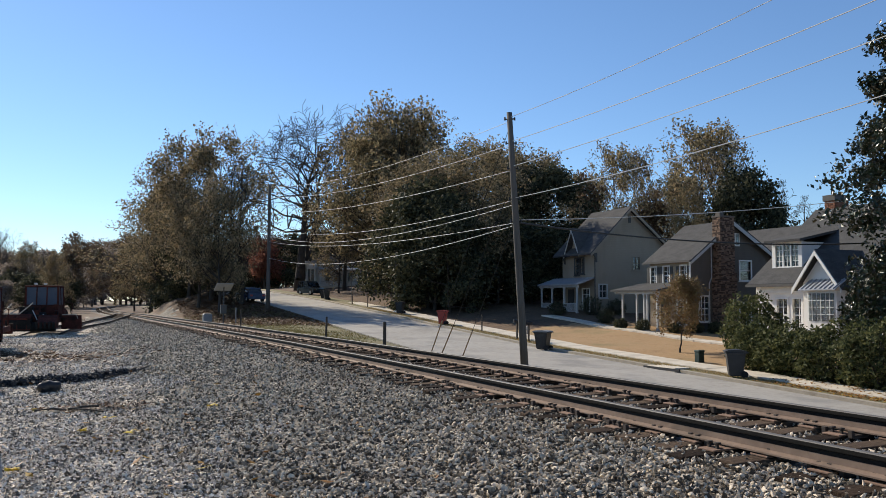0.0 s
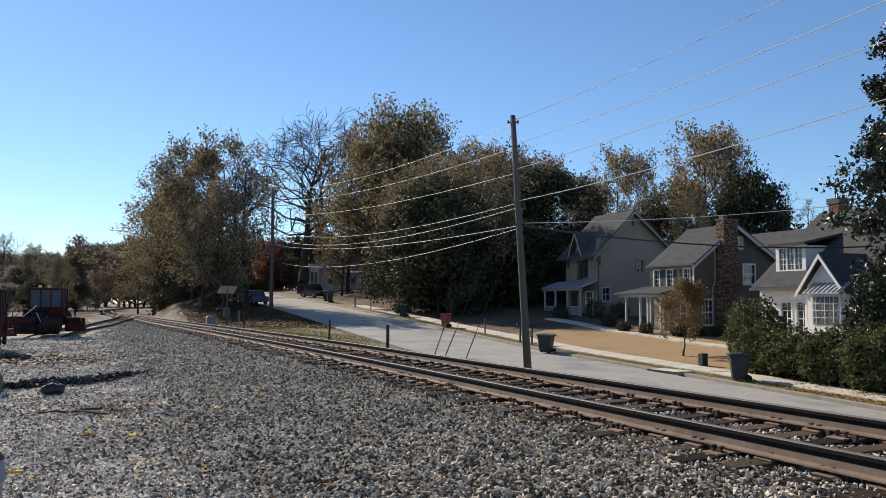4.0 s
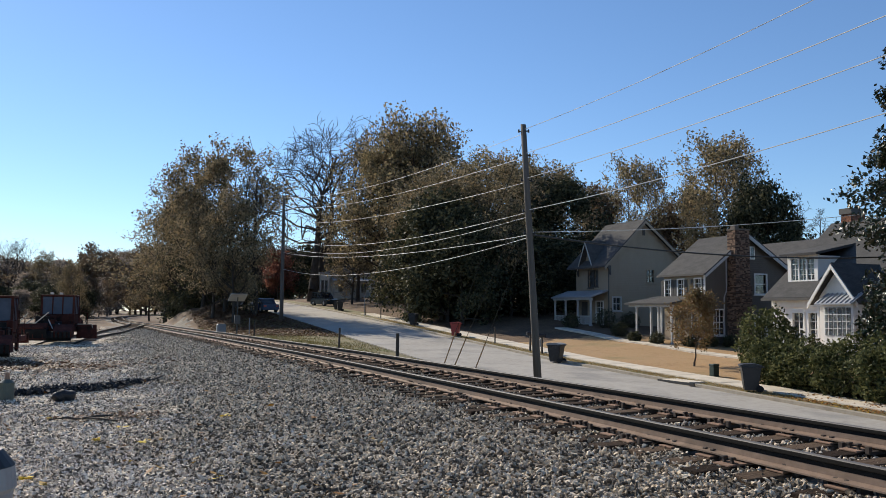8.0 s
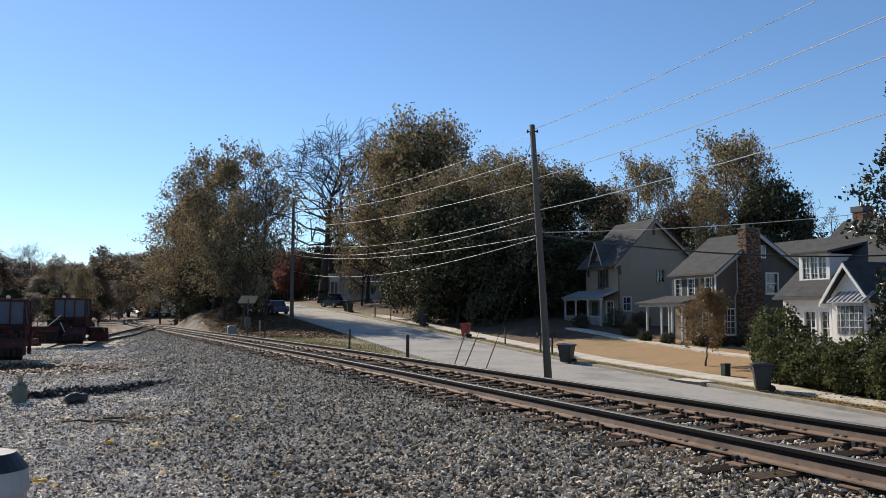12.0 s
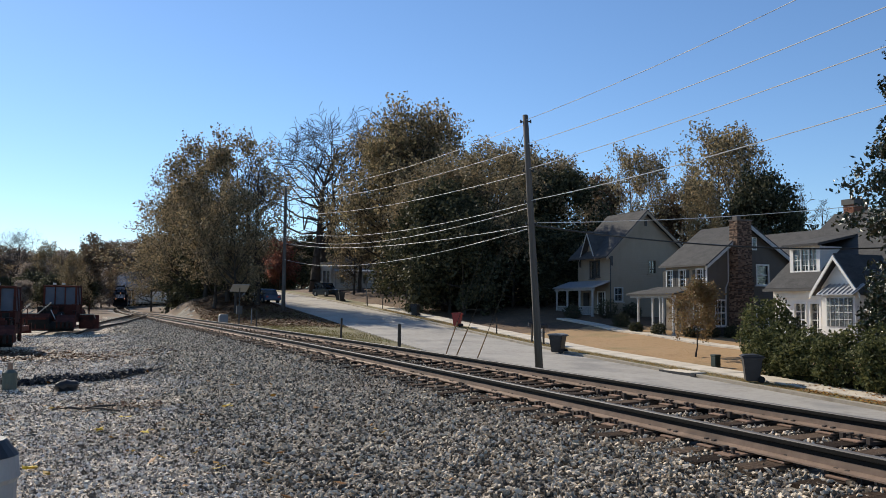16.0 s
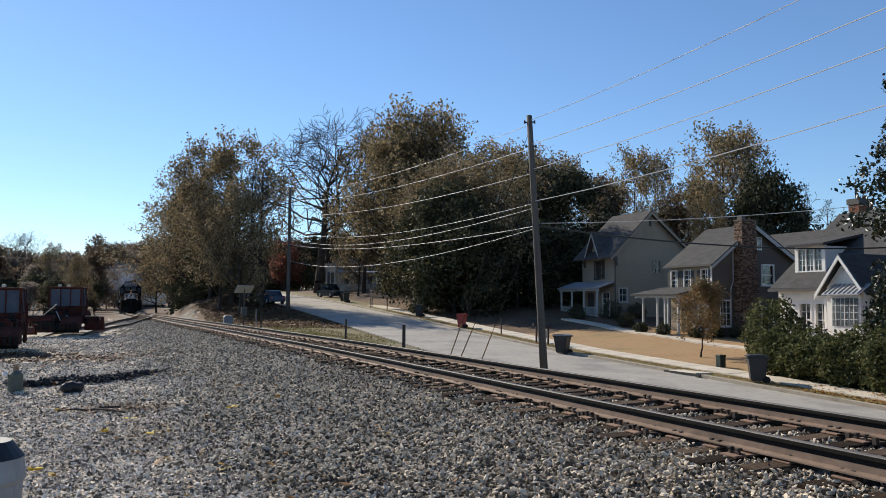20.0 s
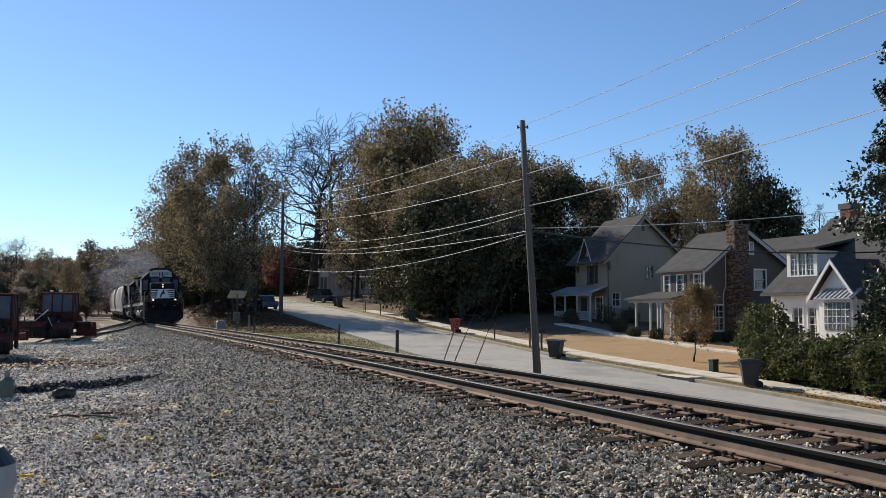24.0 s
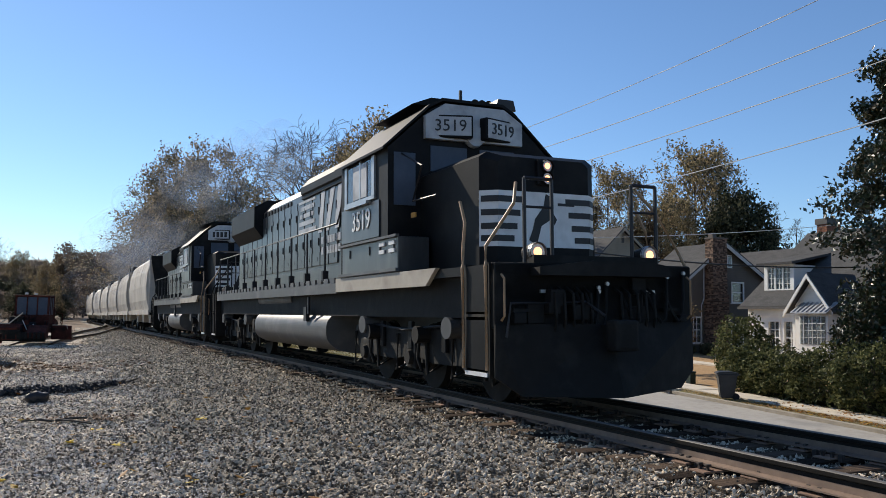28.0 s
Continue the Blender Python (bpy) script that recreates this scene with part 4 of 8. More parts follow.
# low roof of a further house between the first two
h = House("low dark-roofed house behind the others", 44.0, 56.0, -0.5)
h.wall_end(45.0, 54, 66, -0.6, 5.2, [], M["slate"], [(54, 5.2), (66, 5.2), (60, 8.6)])
h.wall_front(54, 45.2, 60, -0.6, 5.2, [], M["slate"])
h.closed(54, 66, 45, 60, -0.6, 5.2)
h.slope(53.5, 5.0, 60, 8.7, 44.5, 60.5, M["roof"])
h.slope(60, 8.7, 66.5, 5.0, 44.5, 60.5, M["roof"])
bm = bmesh.new()
bx(bm, 59, 59.8, 50, 50.8, 8.0, 9.8)
h.part("chimney", bm, M["brick"])

# white porch house up the street, behind the trees
FH = Vector((-17.6, 124.0))
h = House("white house with a columned porch behind bare trees", 0, 0, 0, "far_house")
h.top.name = "house"
h.top.matrix_basis = pose(FH.x, FH.y, 3.2, 0, 0, 14)
bm = bmesh.new()
bx(bm, -3.0, 5.2, 1.8, 9.0, 0.0, 3.6)
h.part("wall", bm, M["whiteside"])
bm = bmesh.new()
lo_, hi_ = [bm.verts.new(q_) for q_ in ((-3.5, 1.3, 3.5), (5.7, 1.3, 3.5), (5.7, 9.5, 3.5), (-3.5, 9.5, 3.5))], [bm.verts.new(q_) for q_ in ((0.2, 4.6, 5.2), (2.0, 4.6, 5.2), (2.0, 6.2, 5.2), (0.2, 6.2, 5.2))]
for k in range(4):
    bm.faces.new((lo_[k], lo_[(k + 1) % 4], hi_[(k + 1) % 4], hi_[k]))
bm.faces.new(hi_), bm.faces.new(lo_[::-1])
h.part("hip_roof", bm, M["roof"])
bm = bmesh.new()
prism(bm, [(-3.4, 1.8), (-3.0, 0.6), (-1.7, 0.6), (-1.3, 1.8)], "z", -0.2, 3.7)
bay = h.part("bay_window", bm, M["trim"], None, "white bay with tall windows")
for k in (-2.85, -2.3):
    bm = bmesh.new()
    bx(bm, k, k + 0.42, 0.57, 0.6, 0.9, 2.7)
    h._child("pane", bm, M["glass"], bay)
bm = bmesh.new()
prism(bm, [(-3.6, 1.9), (-3.1, 0.4), (-1.6, 0.4), (-1.1, 1.9)], "z", 3.7, 3.95)
h._child("bay_roof", bm, M["metalroof"], bay)
bm = bmesh.new()
prism(bm, [(-0.4, 2.6), (1.8, 3.1), (1.8, 3.2), (-0.4, 2.7)], "x", -1.2, 5.4)
h.part("porch_roof", bm, M["metalroof"])
bm = bmesh.new()
bx(bm, -1.2, 5.3, -0.3, 1.8, -0.6, 0.1)
h.part("porch_floor", bm, M["concrete"])
bm = bmesh.new()
bx(bm, -1.1, 5.2, -0.2, -0.1, 0.8, 0.9)
for k in np.arange(-1.0, 5.2, 0.16):
    bx(bm, k, k + 0.05, -0.18, -0.12, 0.1, 0.8)
h.part("porch_railing", bm, M["porch"])
for k in (-1.0, 0.8, 3.0, 5.1):
    bm = bmesh.new()
    bx(bm, k - 0.1, k + 0.1, -0.25, -0.05, 0.1, 2.6)
    h.part("porch_post", bm, M["porch"])
for k in (0.2, 2.0, 3.8):
    bm = bmesh.new()
    bx(bm, k - 0.45, k + 0.45, 1.74, 1.8, 0.8, 2.3)
    wn_ = h.part("window", bm, M["trim"])
    bm = bmesh.new()
    bx(bm, k - 0.36, k + 0.36, 1.72, 1.74, 0.88, 2.22)
    h._child("pane", bm, M["glass"], wn_)


# ---- trees ----


def tubes(segs, sides):
    """Tapered limbs: rows of (p0, p1, r0, r1) as one vertex and face set."""
    p0, p1 = np.array([s[0] for s in segs]), np.array([s[1] for s in segs])
    r0, r1 = np.array([s[2] for s in segs]), np.array([s[3] for s in segs])
    d = p1 - p0
    d /= np.maximum(np.linalg.norm(d, axis=1, keepdims=True), 1e-6)
    ref = np.where(np.abs(d[:, 2:3]) < 0.9, [[0, 0, 1.0]], [[1.0, 0, 0]])
    u = np.cross(d, ref)
    u /= np.linalg.norm(u, axis=1, keepdims=True)
    w = np.cross(d, u)
    ang = np.arange(sides) * 2 * np.pi / sides
    ring = np.cos(ang)[None, :, None] * u[:, None] + np.sin(ang)[None, :, None] * w[:, None]
    v = np.concatenate([p0[:, None] + ring * r0[:, None, None], p1[:, None] + ring * r1[:, None, None]], 1)
    k = np.arange(len(segs))[:, None] * 2 * sides
    i = np.arange(sides)[None, :]
    j = (i + 1) % sides
    f = np.stack([k + i, k + j, k + sides + j, k + sides + i], 2).reshape(-1, 4)
    return v.reshape(-1, 3), f


def grow_tree(rng, height, radius, base, droop=0.0, limbs=26, upright=0.5, trunks=1, bend=0.25, girth=1.0, thin=0.012, splay=0.0):
    """Limb segments and the places of leaves of one tree."""
    segs, tips = [], []

    def limb(p, d, length, r, depth, n):
        for i in range(n):
            d = d + rng.normal(0, bend, 3) + np.array([0, 0, 0.10 * upright - droop * 0.1])
            d /= np.linalg.norm(d)
            q = p + d * length / n
            r2 = max(r * (1 - 0.55 / n), thin)
            segs.append((p, q, r, r2))
            p, r = q, r2
            if depth > 0 and i >= (0 if depth < 2 else 1):
                for _ in range(2 if depth > 1 else 2):
                    side = rng.normal(0, 1, 3)
                    side -= d * side.dot(d)
                    side /= np.linalg.norm(side)
                    nd = d * rng.uniform(0.35, 0.8) + side * rng.uniform(0.6, 1.0)
                    limb(p, nd / np.linalg.norm(nd), length * rng.uniform(0.38, 0.6), r * 0.55, depth - 1, 3 if depth > 1 else 2)
            if depth == 0:
                tips.append((q, length))
    for k in range(trunks):
        ang = rng.uniform(0, 6.28)
        off = np.array([math.cos(ang), math.sin(ang), 0]) * (0.0 if trunks == 1 else radius * 0.12)
        p, r = off.copy(), (height * 0.017 + 0.05) * girth
        lean, wob = rng.normal(0, 0.03, 3) + off * 0.05, 0.06
        if splay:
            lean, p, wob = off * splay, off * 0.12, 0.3
        n = 12
        for i in range(n):
            q = p + np.array([lean[0] * height / n + rng.normal(0, wob), lean[1] * height / n + rng.normal(0, wob), height * 0.85 / n])
            r2 = r * 0.86
            segs.append((p, q, r, r2))
            u = (i + 1) / n
            if u >= base:
                v = (u - base) / (1 - base)
                reach = radius * (0.42 + 0.58 * math.sin(math.pi * (v * 0.64 + 0.18))) * (1 - 0.22 * v * v)
                cnt = max(2, int(limbs / trunks / n / (1 - base)))
                for _ in range(cnt):
                    a = rng.uniform(0, 6.28)
                    up = upright * (0.5 + 0.9 * v) + rng.uniform(-0.15, 0.3)
                    d = np.array([math.cos(a), math.sin(a), up])
                    limb(q, d / np.linalg.norm(d), reach * rng.uniform(0.62, 0.98), r2 * 0.55, 2, 3)
            p, r = q, r2
    return segs, tips


def leaf_cards(rng, tips, per, spread, size):
    c = np.array([t[0] for t in tips])
    c = np.repeat(c, per, 0) + rng.normal(0, spread, (len(c) * per, 3))
    n = len(c)
    d = rng.normal(0, 1, (n, 3))
    d /= np.linalg.norm(d, axis=1, keepdims=True)
    e = np.cross(d, rng.normal(0, 1, (n, 3)))
    e /= np.linalg.norm(e, axis=1, keepdims=True)
    f = np.cross(d, e)
    sz = size * rng.uniform(0.6, 1.4, (n, 1))
    v = np.stack([c - d * sz, c + e * sz * 0.55 + f * sz * 0.15, c + d * sz, c - e * sz * 0.55 + f * sz * 0.15], 1)
    return v.reshape(-1, 3), np.arange(n * 4).reshape(-1, 4)


def make_tree(seed, name, label, leaf, height, radius, base=0.2, per=5, size=0.22, spread=0.35, limbs=30, upright=0.6, trunks=1, droop=0.0, bend=0.2, girth=1.0, twig=0.03, thin=0.012, splay=0.0):
    rng = np.random.default_rng(seed)
    segs, tips = grow_tree(rng, height, radius, base, droop, limbs, upright, trunks, bend, girth, thin, splay)
    ob = thing(name, label, "tree", "trees")
    v, f = tubes([s for s in segs if s[2] > 0.06], 6)
    v2, f2 = tubes([s for s in segs if (twig if per else 0.0) <= s[2] <= 0.06], 3)
    raw("trunk", np.concatenate([v, v2]), np.concatenate([f, f2 + len(v)]), M["bark"], ob, "dark trunk and limbs", smooth=True)
    if per:
        v, f = leaf_cards(rng, tips, per, spread, size)
        raw("crown", v, f, LEAF[leaf], ob)
    return ob


OAK, GOLD = "tall oak with thinning olive and brown leaves", "tall tree with golden brown autumn leaves"
THIN = "airy tree with thin golden brown leaves and ascending limbs"
KINDS = {
    "olive": [make_tree(11, "tree", OAK, "olive", 22, 8.4, 0.11, 8, 0.195, 0.36, 38, upright=0.62, bend=0.2, twig=0.022), make_tree(12, "tree", OAK, "olive", 20, 7.8, 0.11, 8, 0.195, 0.36, 36, upright=0.6, bend=0.2, twig=0.022)],
    "gold": [make_tree(21, "tree", GOLD, "gold", 22, 8.0, 0.2, 8, 0.185, 0.34, 34, upright=0.65, bend=0.22, twig=0.022), make_tree(22, "tree", GOLD, "gold", 21, 7.8, 0.2, 8, 0.185, 0.34, 34, upright=0.65, bend=0.24, twig=0.022)],
    "thin": [make_tree(23, "tree", THIN, "gold", 20, 8.0, 0.26, 4, 0.21, 0.34, 30, upright=0.8, bend=0.2, thin=0.03, twig=0.022), make_tree(24, "tree", THIN, "olive", 20, 8.2, 0.24, 4, 0.21, 0.34, 32, upright=0.72, bend=0.22, thin=0.03, twig=0.022)],
    "rust": [make_tree(31, "tree", "tree with rusty brown autumn leaves", "rust", 16, 6.5, 0.04, 5, 0.29, 0.42, 28, upright=0.9)],
    "green": [make_tree(41, "tree", "dense dark evergreen tree", "green", 14, 6, 0.03, 8, 0.24, 0.45, 28, upright=0.4), make_tree(42, "tree", "dense dark evergreen tree", "green", 12, 5.5, 0.03, 8, 0.24, 0.45, 28, upright=0.3)],
    "bare": [make_tree(51, "tree", "bare spreading oak with thick twisted limbs", "gold", 21, 9.5, 0.3, 0, limbs=20, upright=0.5, bend=0.46, girth=1.5, thin=0.03, trunks=3, splay=0.14), make_tree(52, "tree", "bare upright tree with fine twigs", "gold", 20, 4.0, 0.25, 0, limbs=26, upright=1.3, bend=0.18, thin=0.025)],
    "far": [make_tree(91, "tree", "distant leafless grey-brown tree", "twigs", 16, 6.5, 0.02, 5, 0.31, 0.6, 22, upright=0.9, twig=0.04), make_tree(92, "tree", "distant autumn tree in the far wood", "rust", 17, 6.5, 0.02, 5, 0.34, 0.6, 22, upright=0.8, twig=0.04)],
    "high": [make_tree(13, "tree", "tall oak with brown leaves and a clear trunk", "olive", 18, 8, 0.32, 8, 0.19, 0.4, 30, upright=0.9)],
    "red": [make_tree(61, "tree", "small tree with red autumn leaves", "red", 8, 3.5, 0.2, 4, 0.2, 0.4, 24)],
}
HEIGHT = {"olive": (22, 20), "gold": (22, 21), "thin": (20, 20), "rust": (16,), "green": (14, 12), "bare": (21, 20), "far": (16, 17), "high": (18,), "red": (8,)}
used = set()


def plant(kind, which, u, v_top, depth, spread=1.0, turn=0, z0=None, n_turn=0):
    """Plants a tree on the line of sight u (pixels of the first view, from its left) with its top at v_top, depth metres away."""
    for _ in range(30):
        x = (u - 784) / 1447 * depth
        d = Vector((x, depth)) - P0
        s, n = d.dot(AV), d.dot(BV)
        tx = float(np.interp(depth, CY, CX))
        if (s < 170 and 9.3 < n < 23.5) or (x > tx - 6 and x < tx + 5.5):
            depth += 2.0
        else:
            break
    zg = ground_at(x, depth) if z0 is None else z0
    top = 1.096 + (533.7 - v_top) / 1447 * depth
    src = KINDS[kind][which]
    h0 = HEIGHT[kind][which]
    k = (top - zg) / (h0 * {"olive": 1.1, "gold": 1.1, "thin": 1.13, "far": 1.08, "rust": 1.08}.get(kind, 1.03))
    m = pose(x, depth, zg - 0.15, 0, 0, turn)
    if src not in used:
        used.add(src)
        ob = src
        ob.matrix_basis = m @ Matrix.Diagonal((k * spread, k * spread, k, 1))
    else:
        ob = copy_thing(src, m)
        ob.scale = (k * spread, k * spread, k)
    return ob

# trees, by the line of sight from the first standpoint: kind, variant, line, top, depth, spread, turn
for row in ("olive 0 375 222 86 0.95 20", "olive 1 335 250 92 0.95 80", "olive 0 305 300 98 0.9 140", "high 0 268 372 104 1.3 200", "olive 1 240 415 110 0.8 250", "olive 1 352 330 84 0.95 33", "olive 1 390 320 80 0.8 130", "green 0 300 440 106 1.1 60",
            "green 1 345 450 94 1.2 10", "green 0 398 452 88 1.0 200", "green 1 320 455 98 1.0 80", "green 0 385 455 90 1.0 100", "bare 1 428 255 84 1.0 30", "bare 1 412 262 90 1.0 90", "rust 0 430 430 100 0.9 60", "high 0 292 365 124 0.8 260", "high 0 306 385 138 0.7 10", "green 0 322 440 118 0.9 20",
            "olive 1 262 415 335 0.8 200", "rust 0 225 425 330 1.1 200", "far 0 205 430 340 0.9 100", "bare 0 526 205 112 1.0 0", "thin 1 610 230 116 0.9 10", "gold 0 650 212 108 0.85 10", "thin 0 702 166 104 0.9 50", "thin 1 655 190 110 0.8 10", "thin 1 738 186 106 0.8 120",
            "gold 1 712 215 110 0.9 90", "gold 1 676 235 112 0.9 150", "gold 0 622 345 138 0.7 200", "thin 1 600 330 110 0.7 20", "olive 0 770 245 96 1.0 300", "gold 0 830 240 92 1.0 100", "gold 1 880 252 98 1.0 220", "olive 1 705 330 98 0.8 45",
            "olive 0 745 300 90 1.1 95", "olive 1 940 262 94 1.1 0", "olive 0 985 272 98 1.0 90", "green 0 962 300 92 1.1 45", "green 0 800 400 84 1.3 40", "green 1 880 400 80 1.4 120", "green 0 745 430 90 1.1 200", "green 1 940 400 82 1.3 260",
            "green 0 715 440 96 0.9 310", "gold 1 800 330 88 0.8 10", "gold 0 860 340 86 0.8 70", "thin 0 1085 250 110 0.75 10", "thin 1 1120 255 120 0.65 60", "thin 1 1050 300 116 0.7 160", "thin 0 1240 208 110 0.95 20", "thin 1 1272 215 116 0.8 140",
            "gold 0 1200 290 118 0.8 100", "green 0 1320 300 104 0.75 45", "olive 1 1300 300 108 0.7 200", "bare 1 1390 300 112 1.0 0", "bare 1 1430 330 116 1.2 70", "thin 0 1180 320 124 0.9 50", "rust 0 1030 320 108 0.8 0", "rust 0 1150 350 112 0.9 50",
            "gold 1 1230 330 106 0.7 10", "green 1 1340 340 104 0.9 30", "rust 0 132 425 190 0.9 30", "rust 0 128 442 128 0.9 70", "olive 1 100 448 122 0.8 10", "rust 0 150 450 150 0.8 200", "rust 0 165 435 205 0.9 100", "far 0 112 445 205 1.0 100", "olive 1 50 432 165 0.8 0", "far 0 75 445 185 0.9 60", "bare 0 -12 410 180 0.8 100",
            "far 0 20 450 190 1.0 30", "rust 0 -70 430 150 1.2 30", "red 0 468 430 108 1.0 0", "red 0 462 455 100 0.9 80"):
    k, w, u, v, d, sp, tn = row.split()
    plant(k, int(w), float(u), float(v), float(d), float(sp), float(tn))
# undergrowth and the far wood behind, which close the view between the trunks
ru = random.Random(14)
# added dark evergreens stand in for shade beneath the left crowns
for u in range(318, 450, 16):
    plant("green", ru.randrange(2), u + ru.uniform(-8, 8), ru.uniform(440, 475), ru.uniform(112, 150), 1.25, ru.uniform(0, 360))
for u in range(205, 300, 15):
    plant(ru.choice(("rust", "far")), 0, u + ru.uniform(-6, 6), ru.uniform(425, 460), ru.uniform(330, 390), 1.25, ru.uniform(0, 360))
for u in range(470, 640, 32):
    plant(ru.choice(("olive", "green", "green")), 1, u + ru.uniform(-8, 8), ru.uniform(415, 455), ru.uniform(150, 172), 1.2, ru.uniform(0, 360))
for u in range(712, 1010, 38):
    plant("green", ru.randrange(2), u + ru.uniform(-10, 10), ru.uniform(415, 480), ru.uniform(84, 104), 1.7, ru.uniform(0, 360))
for u in range(-60, 150, 28):
    plant(ru.choice(("far", "rust", "far")), 0, u + ru.uniform(-8, 8), ru.uniform(440, 470), ru.uniform(160, 220), 1.2, ru.uniform(0, 360))
for u in range(-70, 150, 20):
    plant(ru.choice(("green", "green", "far")), 0, u + ru.uniform(-6, 6), ru.uniform(476, 500), ru.uniform(140, 165), 1.3, ru.uniform(0, 360))
for kind, s, n, top, w in (("green", 61.0, 24.8, 8.5, 0), ("green", 64.5, 24.8, 10.5, 1), ("green", 66.5, 25.0, 11.5, 0), ("green", 71.0, 25.0, 10.5, 1), ("olive", 64.5, 29.0, 15.0, 1), ("olive", 71.5, 29.0, 15.5, 0), ("olive", 75.5, 26.5, 15.0, 0), ("green", 69.0, 27.0, 9.0, 1)):
    p = at(s, n)
    plant(kind, w, 784 + p.x / p.y * 1447, 533.7 - top / p.y * 1447, p.y, 1.05 if kind == "olive" else 0.95, 37 * s)
for u in list(range(-80, 480, 34)) + list(range(480, 1640, 58)):
    plant("far", ru.randrange(2), u + ru.uniform(-15, 15), ru.uniform(395, 440) if u > 480 else ru.uniform(430, 470), ru.uniform(160, 230) if u > 480 else ru.uniform(290, 360), 1.5, ru.uniform(0, 360))


# ---- street furniture, vehicles and small things ----
M.update({
    "bin_dark": material("charcoal_plastic", [(0.012, 0.013, 0.014), (0.024, 0.025, 0.027)], 4.0, 0.5, stain=((0.07, 0.07, 0.07), 0.4, 3.0)),
    "bin_green": material("dark_green_plastic", [(0.012, 0.03, 0.025), (0.025, 0.045, 0.038)], 4.0, 0.5),
    "bin_red": material("faded_red_plastic", [(0.26, 0.035, 0.03), (0.36, 0.06, 0.045)], 4.0, 0.5),
    "bin_grey": material("slate_grey_plastic", [(0.018, 0.019, 0.021), (0.034, 0.036, 0.039)], 4.0, 0.5),
    "tyre": material("black_rubber", [(0.012, 0.012, 0.012), (0.025, 0.025, 0.025)], 8.0, 0.9),
    "car_blue": material("dark_blue_car_paint", [(0.03, 0.05, 0.1), (0.05, 0.075, 0.14)], 2.0, 0.25),
    "car_dark": material("dark_teal_car_paint", [(0.02, 0.035, 0.045), (0.035, 0.05, 0.06)], 2.0, 0.25),
    "car_white": material("white_car_paint", [(0.7, 0.7, 0.7), (0.78, 0.78, 0.78)], 2.0, 0.3),
    "machine": material("grimy_orange_red_paint", [(0.028, 0.012, 0.01), (0.064, 0.02, 0.015), (0.115, 0.038, 0.027)], 3.0, 0.85, spec=0.15, bump=0.25, stain=((0.012, 0.01, 0.009), 0.85, 1.8)),
    # dark panes, lifted towards blue so the colour imitates smoke haze
    "cabwindow": material("haze_paled_cab_window", [(0.05, 0.065, 0.09), (0.09, 0.11, 0.145)], 2.0, 0.5, spec=0.1),
    "darkwood": material("dark_weathered_post", [(0.04, 0.032, 0.026), (0.09, 0.075, 0.06)], 5.0, 0.9, bump=0.5, stretch=(3, 3, 0.5)),
    "greypaint": material("grey_cabinet_paint", [(0.17, 0.175, 0.18), (0.24, 0.245, 0.245)], 3.0, 0.6, stain=((0.22, 0.2, 0.18), 0.5, 1.5)),
    "guard": material("brown_guy_guard", [(0.3, 0.17, 0.09), (0.42, 0.28, 0.17)], 6.0, 0.6),
    "canister": material("weathered_green_steel", [(0.05, 0.07, 0.06), (0.1, 0.12, 0.1)], 6.0, 0.6, stain=((0.12, 0.09, 0.06), 0.6, 4.0)),
    "dark_stone": material("dark_stone_bits", [(0.012, 0.013, 0.016), (0.035, 0.036, 0.04)], 8.0, 0.8, vary=0.5, island=True),
    "drum": material("grey_ribbed_plastic", [(0.2, 0.21, 0.22), (0.32, 0.33, 0.34)], 5.0, 0.45),
    "bluebase": material("blue_plastic", [(0.03, 0.06, 0.16), (0.05, 0.09, 0.22)], 5.0, 0.5),
})


def on_ground(s, n, dz=0.0, rz=0.0):
    z = float(ground_z(s, n))
    if 11.5 < n < 19.2:
        z = float(road_z(s)) + 0.05 * (1 - abs(n - 15.35) / 3.85)
    return street(s, n, z + dz, rz)


def wheelie_bin(mat, label, m, lid=None):
    ob = thing("wheelie_bin", label, "trash bin", "bins along the street", m)
    bm = bmesh.new()
    low = [(-0.24, -0.26), (0.24, -0.26), (0.24, 0.22), (-0.24, 0.22)]
    top = [(-0.31, -0.36), (0.31, -0.36), (0.31, 0.33), (-0.31, 0.33)]
    a_ = [bm.verts.new((x, y, 0.06)) for x, y in low]
    b_ = [bm.verts.new((x, y, 0.98)) for x, y in top]
    for i in range(4):
        bm.faces.new((a_[i], a_[(i + 1) % 4], b_[(i + 1) % 4], b_[i]))
    bm.faces.new(a_[::-1]), bm.faces.new(b_)
    bmesh.ops.bevel(bm, geom=list(bm.edges), offset=0.03, segments=2, affect="EDGES")
    bx(bm, -0.33, 0.33, -0.38, 0.35, 0.93, 0.99, bevel=0.015)
    part("body", bm, mat, ob)
    bm = bmesh.new()
    prism(bm, [(-0.42, 1.0), (0.38, 1.0), (0.36, 1.05), (0.1, 1.11), (-0.3, 1.09), (-0.42, 1.04)], "x", -0.34, 0.34)
    part("lid", bm, lid or mat, ob)
    bm = bmesh.new()
    pipe(bm, [(-0.3, 0.34, 0.98), (-0.28, 0.43, 0.99), (0.28, 0.43, 0.99), (0.3, 0.34, 0.98)], 0.02, 6)
    part("handle", bm, mat, ob)
    for x in (-0.28, 0.28):
        bm = bmesh.new()
        cyl(bm, (x - 0.035, 0.27, 0.13), (x + 0.035, 0.27, 0.13), 0.13, 0.13, 16)
        part("wheel", bm, M["tyre"], ob)
    return ob


